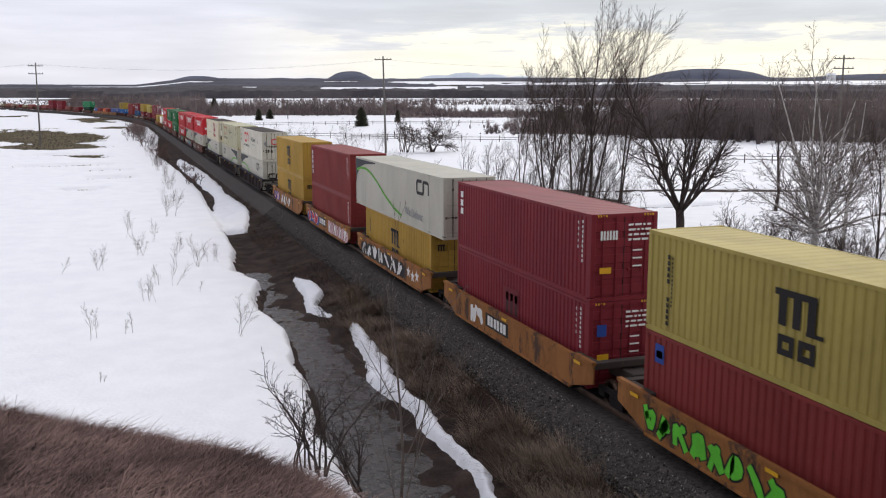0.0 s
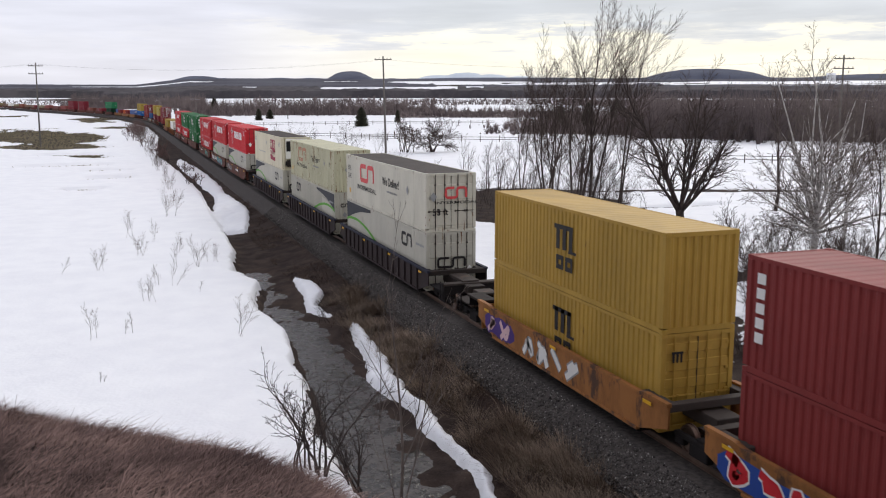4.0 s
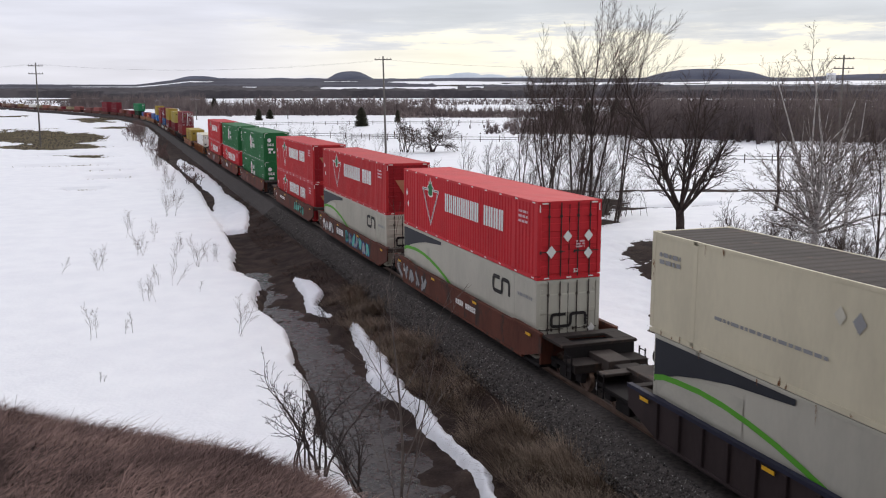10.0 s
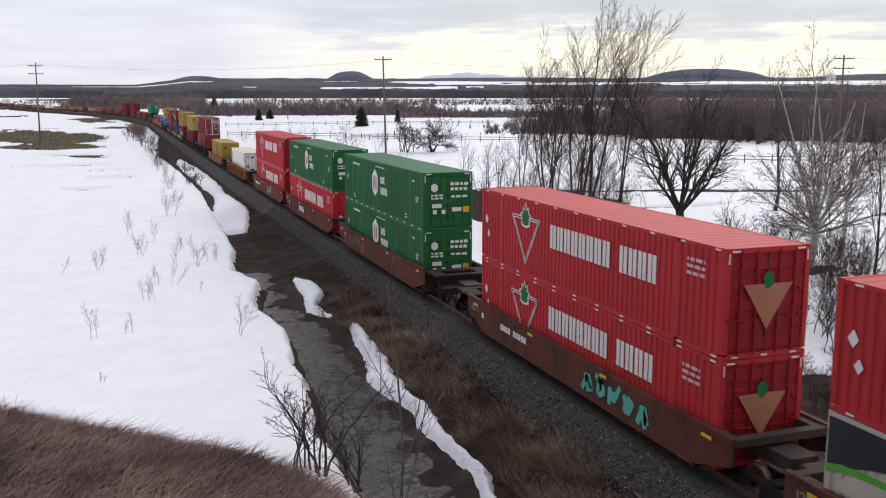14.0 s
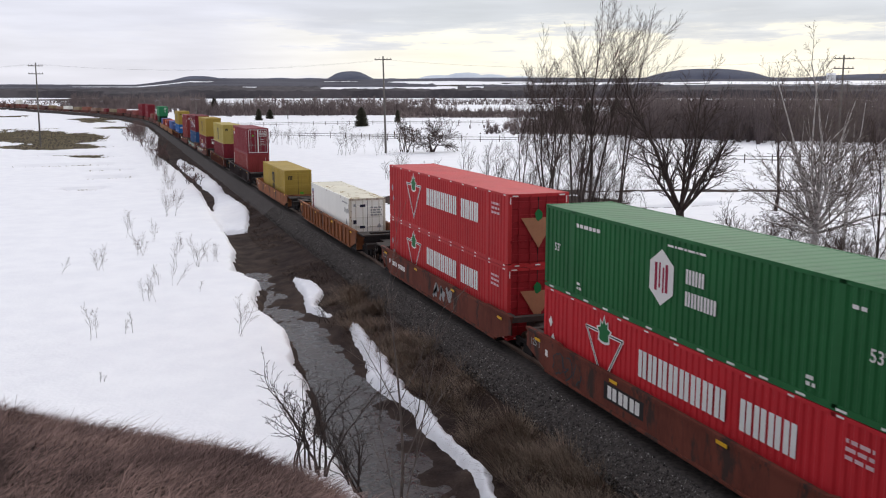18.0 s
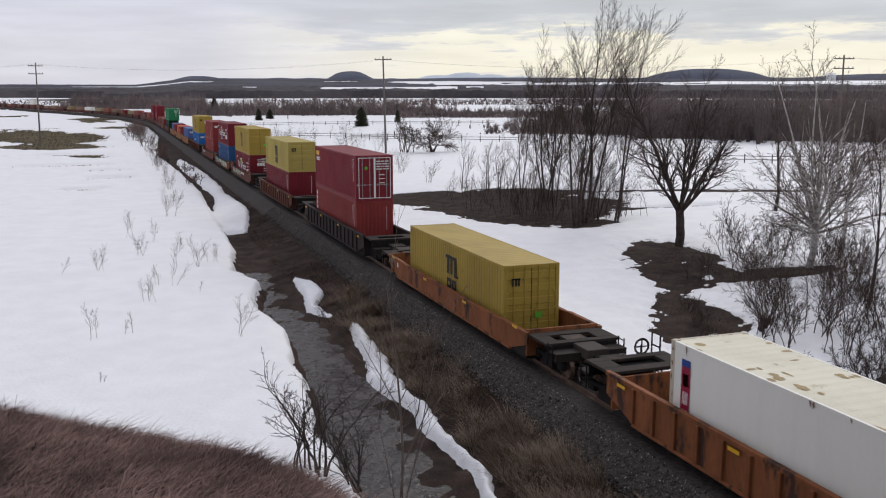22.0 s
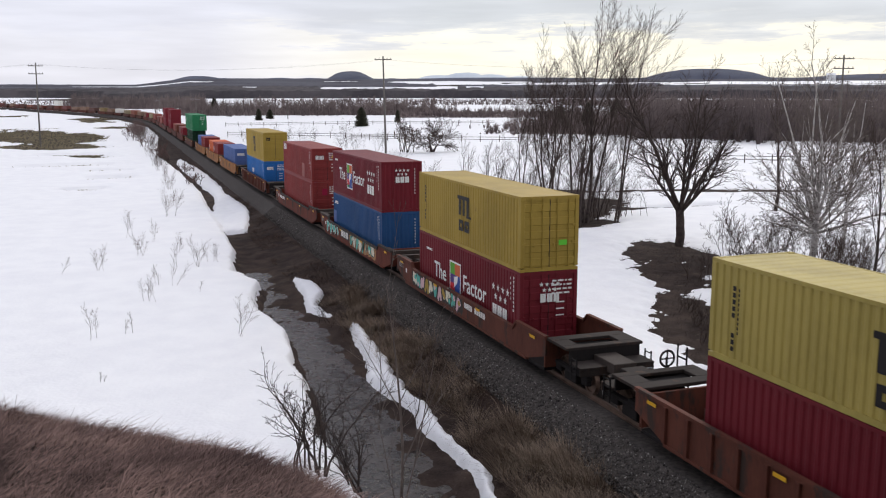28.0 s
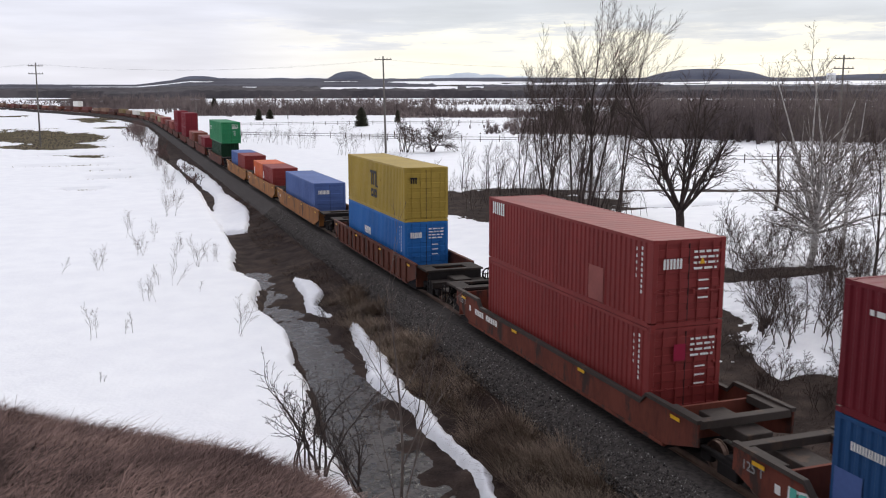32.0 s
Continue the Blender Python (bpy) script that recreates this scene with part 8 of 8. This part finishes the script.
    h = 0.16 + 0.3 * g.rand(n)
    p = np.stack([x, y, land(x, y) - 0.03], -1)
    q = p + np.stack([h * (0.5 + 0.8 * g.randn(n)), h * 0.8 * g.randn(n), h * (0.1 + 0.4 * g.rand(n))], -1)
    tagged(part("rough_grass", blades("rough_grass", p, q, 0.014 + 0.016 * g.rand(n), DARK_GRASS)), "rough brown grass on thawed ground", "grass", kind="stuff")
    # olive turf thawed out of the left-hand field
    n = 90000
    y = 108 + 440 * g.rand(n) ** 1.3
    x = -9 - (26 + 0.14 * y) * g.rand(n)
    keep = snow_depth(x, y) < 0.03
    x, y = x[keep], y[keep]
    n = len(x)
    h = 0.05 + 0.07 * g.rand(n)
    p = np.stack([x, y, land(x, y) - 0.02], -1)
    q = p + np.stack([0.5 * g.randn(n), 0.6 * g.randn(n), h * (0.6 + 0.6 * g.rand(n))], -1)
    tagged(part("turf", blades("turf", p, q, 0.12 + 0.14 * g.rand(n), OLIVE_TURF)), "thawed olive-brown turf between sheets of snow", "grass", kind="stuff")
    # loose ballast stones on the shoulder
    n = 26000
    y = 10 + 75 * g.rand(n) ** 1.5
    e = -1.55 - 1.25 * g.rand(n)
    z = np.interp(-e, [1.62, 2.5, 2.95], [-0.2, -0.84, -1.0])
    s = 0.018 + 0.03 * g.rand(n)
    c = np.stack([e, y, z], -1)
    v, o = [], np.array([[1, 0, 0], [-1, 0, 0], [0, 1, 0], [0, -1, 0], [0, 0, 1], [0, 0, -1]], float)
    v = (c[:, None, :] + (o[None] + 0.35 * g.randn(n, 6, 3)) * s[:, None, None]).reshape(-1, 3)
    f0 = np.array([[0, 2, 4], [2, 1, 4], [1, 3, 4], [3, 0, 4], [2, 0, 5], [1, 2, 5], [3, 1, 5], [0, 3, 5]])
    f = (np.arange(n)[:, None, None] * 6 + f0[None]).reshape(-1, 3)
    tagged(part("ballast_stones", tri_mesh("ballast_stones", v, f, STONE)), "loose grey crushed stones on the ballast shoulder", "stones", kind="stuff")
    pick = g.choice(n, 4000, replace=False)
    v = (c[pick][:, None, :] + np.array([[[0, 0, 0.012]]]) + (o[None] + 0.35 * g.randn(4000, 6, 3)) * (s[pick] * 0.6)[:, None, None]).reshape(-1, 3)
    f = (np.arange(4000)[:, None, None] * 6 + f0[None]).reshape(-1, 3)
    tagged(part("pale_stones", tri_mesh("pale_stones", v, f, PALE_STONE)), "scattered pale stones lying on the ballast", "stones", kind="stuff")


grasses()


# ---- poles, wires, fence, far buildings ----
def pole(x, y, h, arms, label="weathered wooden utility pole in a snow field", lean=0.0):
    root = tagged(new("utility_pole"), label, "pole", "utility poles")
    root.matrix_basis = pose(x, y, top_of(x, y) - 0.3, 0, lean, -18)
    t = Tree(1)
    t.tube([Vector((0, 0, 0)), Vector((0, 0, h * 0.5)), Vector((0, 0, h))], [0.21, 0.17, 0.13], 8)
    part("pole", mesh_of("pole", *t.wood, POLE_WOOD, True), None, root)
    for z in arms:
        part("cross_arm", shared("cross_arm", lambda: boxes_mesh("cross_arm", [(-1.6, -0.07, -0.08, 1.6, 0.07, 0.08)], POLE_WOOD, 0.01)), None, root).matrix_basis = pose(0, -0.16, z)
        for k in (-1.45, -0.75, 0.75, 1.45):
            part("insulator", shared("insulator", lambda: boxes_mesh("insulator", [(-0.05, -0.05, 0.08, 0.05, 0.05, 0.3)], WIRE, 0.02)), None, root).matrix_basis = pose(k, -0.16, z)
    return root


pole(-30.3, 221.8, 18.6, (17.9, 16.2), lean=0.5)
pole(33.6, 169.9, 18.4, (17.8,), lean=-1.2)
pole(13.0, 591.6, 16.0, (15.4,), "distant wooden utility pole beside the curve")
pole(93.4, 118.0, 17.5, (16.9, 15.4), "wooden utility pole behind bare birches")
pole(60.0, 420.0, 9.0, (8.4,), "distant wooden utility pole in the fields")
pole(20.0, 420.0, 8.0, (7.6,), "distant wooden utility pole in the fields")


def wires():
    spans = (((-30.3, 221.8, 16.4), (33.6, 169.9, 16.3)), ((33.6, 169.9, 16.3), (93.4, 118.0, 15.6)), ((-30.3, 221.8, 16.4), (-94.0, 272.0, 16.4)), ((93.4, 118.0, 15.6), (150.0, 66.0, 15.6)))
    for a, b in spans:
        for off in (-1.4, 0.0, 1.4):
            t = Tree(1)
            A, B = Vector(a) + Vector((off * 0.6, off * 0.75, 0)), Vector(b) + Vector((off * 0.6, off * 0.75, 0))
            pts = [A.lerp(B, k / 10) - Vector((0, 0, 1.6 * 4 * (k / 10) * (1 - k / 10))) for k in range(11)]
            t.tube(pts, [0.006] * 11, 4)
            tagged(part("power_line", mesh_of("power_line", *t.twigs, WIRE)), "thin dark overhead power line between poles", "wire", "power lines")


wires()


def fence(points, label):
    root = tagged(new("fence"), label, "fence", "field fences")
    root.matrix_basis = pose(points[0][0], points[0][1], 0)
    pm = shared("fence_post", lambda: boxes_mesh("post", [(-0.08, -0.08, -0.4, 0.08, 0.08, 1.5)], POLE_WOOD, 0.02))
    ox, oy = points[0]
    for (ax, ay), (bx, by) in zip(points, points[1:]):
        n = max(1, round(math.hypot(bx - ax, by - ay) / 4.5))
        for k in range(n):
            x0, y0, x1, y1 = ax + (bx - ax) * k / n, ay + (by - ay) * k / n, ax + (bx - ax) * (k + 1) / n, ay + (by - ay) * (k + 1) / n
            z0, z1 = top_of(x0, y0), top_of(x1, y1)
            part("post", pm, None, root).matrix_basis = pose(x0 - ox, y0 - oy, z0)
            for h in (0.6, 1.15):
                t = Tree(1)
                t.tube([Vector((x0 - ox, y0 - oy, z0 + h)), Vector((x1 - ox, y1 - oy, z1 + h))], [0.07, 0.07], 4)
                part("rail", mesh_of("rail", *t.wood, POLE_WOOD), None, root)


fence([(14.0, 255.0), (44.0, 228.0), (66.0, 214.0)], "weathered wooden rail fence across the snow field")
fence([(40.0, 222.0), (78.0, 196.0)], "weathered wooden rail fence across the snow field")
fence([(22.0, 330.0), (75.0, 330.0), (120.0, 322.0)], "distant wooden rail fence across the fields")
fence([(78.0, 128.0), (140.0, 96.0)], "dark rail fence behind the birches")


def house(az, r, w, d, h, label):
    x, y = field_place(az, r)
    z = float(land(np.array([x]), np.array([y]))[0])
    root = tagged(new("farm_building"), label, "building", "far farm buildings")
    root.matrix_basis = pose(float(x), float(y), z - 0.5, 0, 0, -az)
    part("wall", boxes_mesh("wall", [(-w / 2, -d / 2, 0, w / 2, d / 2, h)], BARN), None, root)
    v = [(-w / 2 - 0.5, -d / 2 - 0.5, h), (w / 2 + 0.5, -d / 2 - 0.5, h), (w / 2 + 0.5, d / 2 + 0.5, h), (-w / 2 - 0.5, d / 2 + 0.5, h), (-w / 2 - 0.5, 0, h + d * 0.4), (w / 2 + 0.5, 0, h + d * 0.4)]
    part("roof", mesh_of("roof", v, [(0, 1, 5, 4), (2, 3, 4, 5), (1, 2, 5), (3, 0, 4), (3, 2, 1, 0)], SNOW), None, root)


house(42.1, 3900, 34, 20, 22, "white farm building far across the valley")
house(15.0, 1640, 26, 12, 7, "white farm building far across the valley")
house(16.4, 1660, 20, 12, 7, "white farm building far across the valley")
house(8.0, 1620, 22, 12, 7, "white farm building far across the valley")
house(21.6, 1700, 30, 12, 8, "white farm building far across the valley")


def travelled(t):
    """Metres the train has run by t seconds, counted from 12.5 s; it slows a little."""
    return 12.557 * (t - 12.5) - 0.0185 * (t - 12.5) ** 2


def motions():
    for thing, s, z in TRAIN:
        curved = s - travelled(0) > CURVE_START - 20
        rows = []
        for t in ([0, 2, 4, 6, 8, 10, 12, 14, 16, 18, 20, 22, 24, 26, 28, 30, 32] if curved else [0, 4, 8, 12, 16, 20, 24, 28, 32]):
            x, y, h = line_at(s - travelled(t))
            rows.append((t, pose(x, y, z, 0, 0, h)))
        walk(thing, rows)


motions()
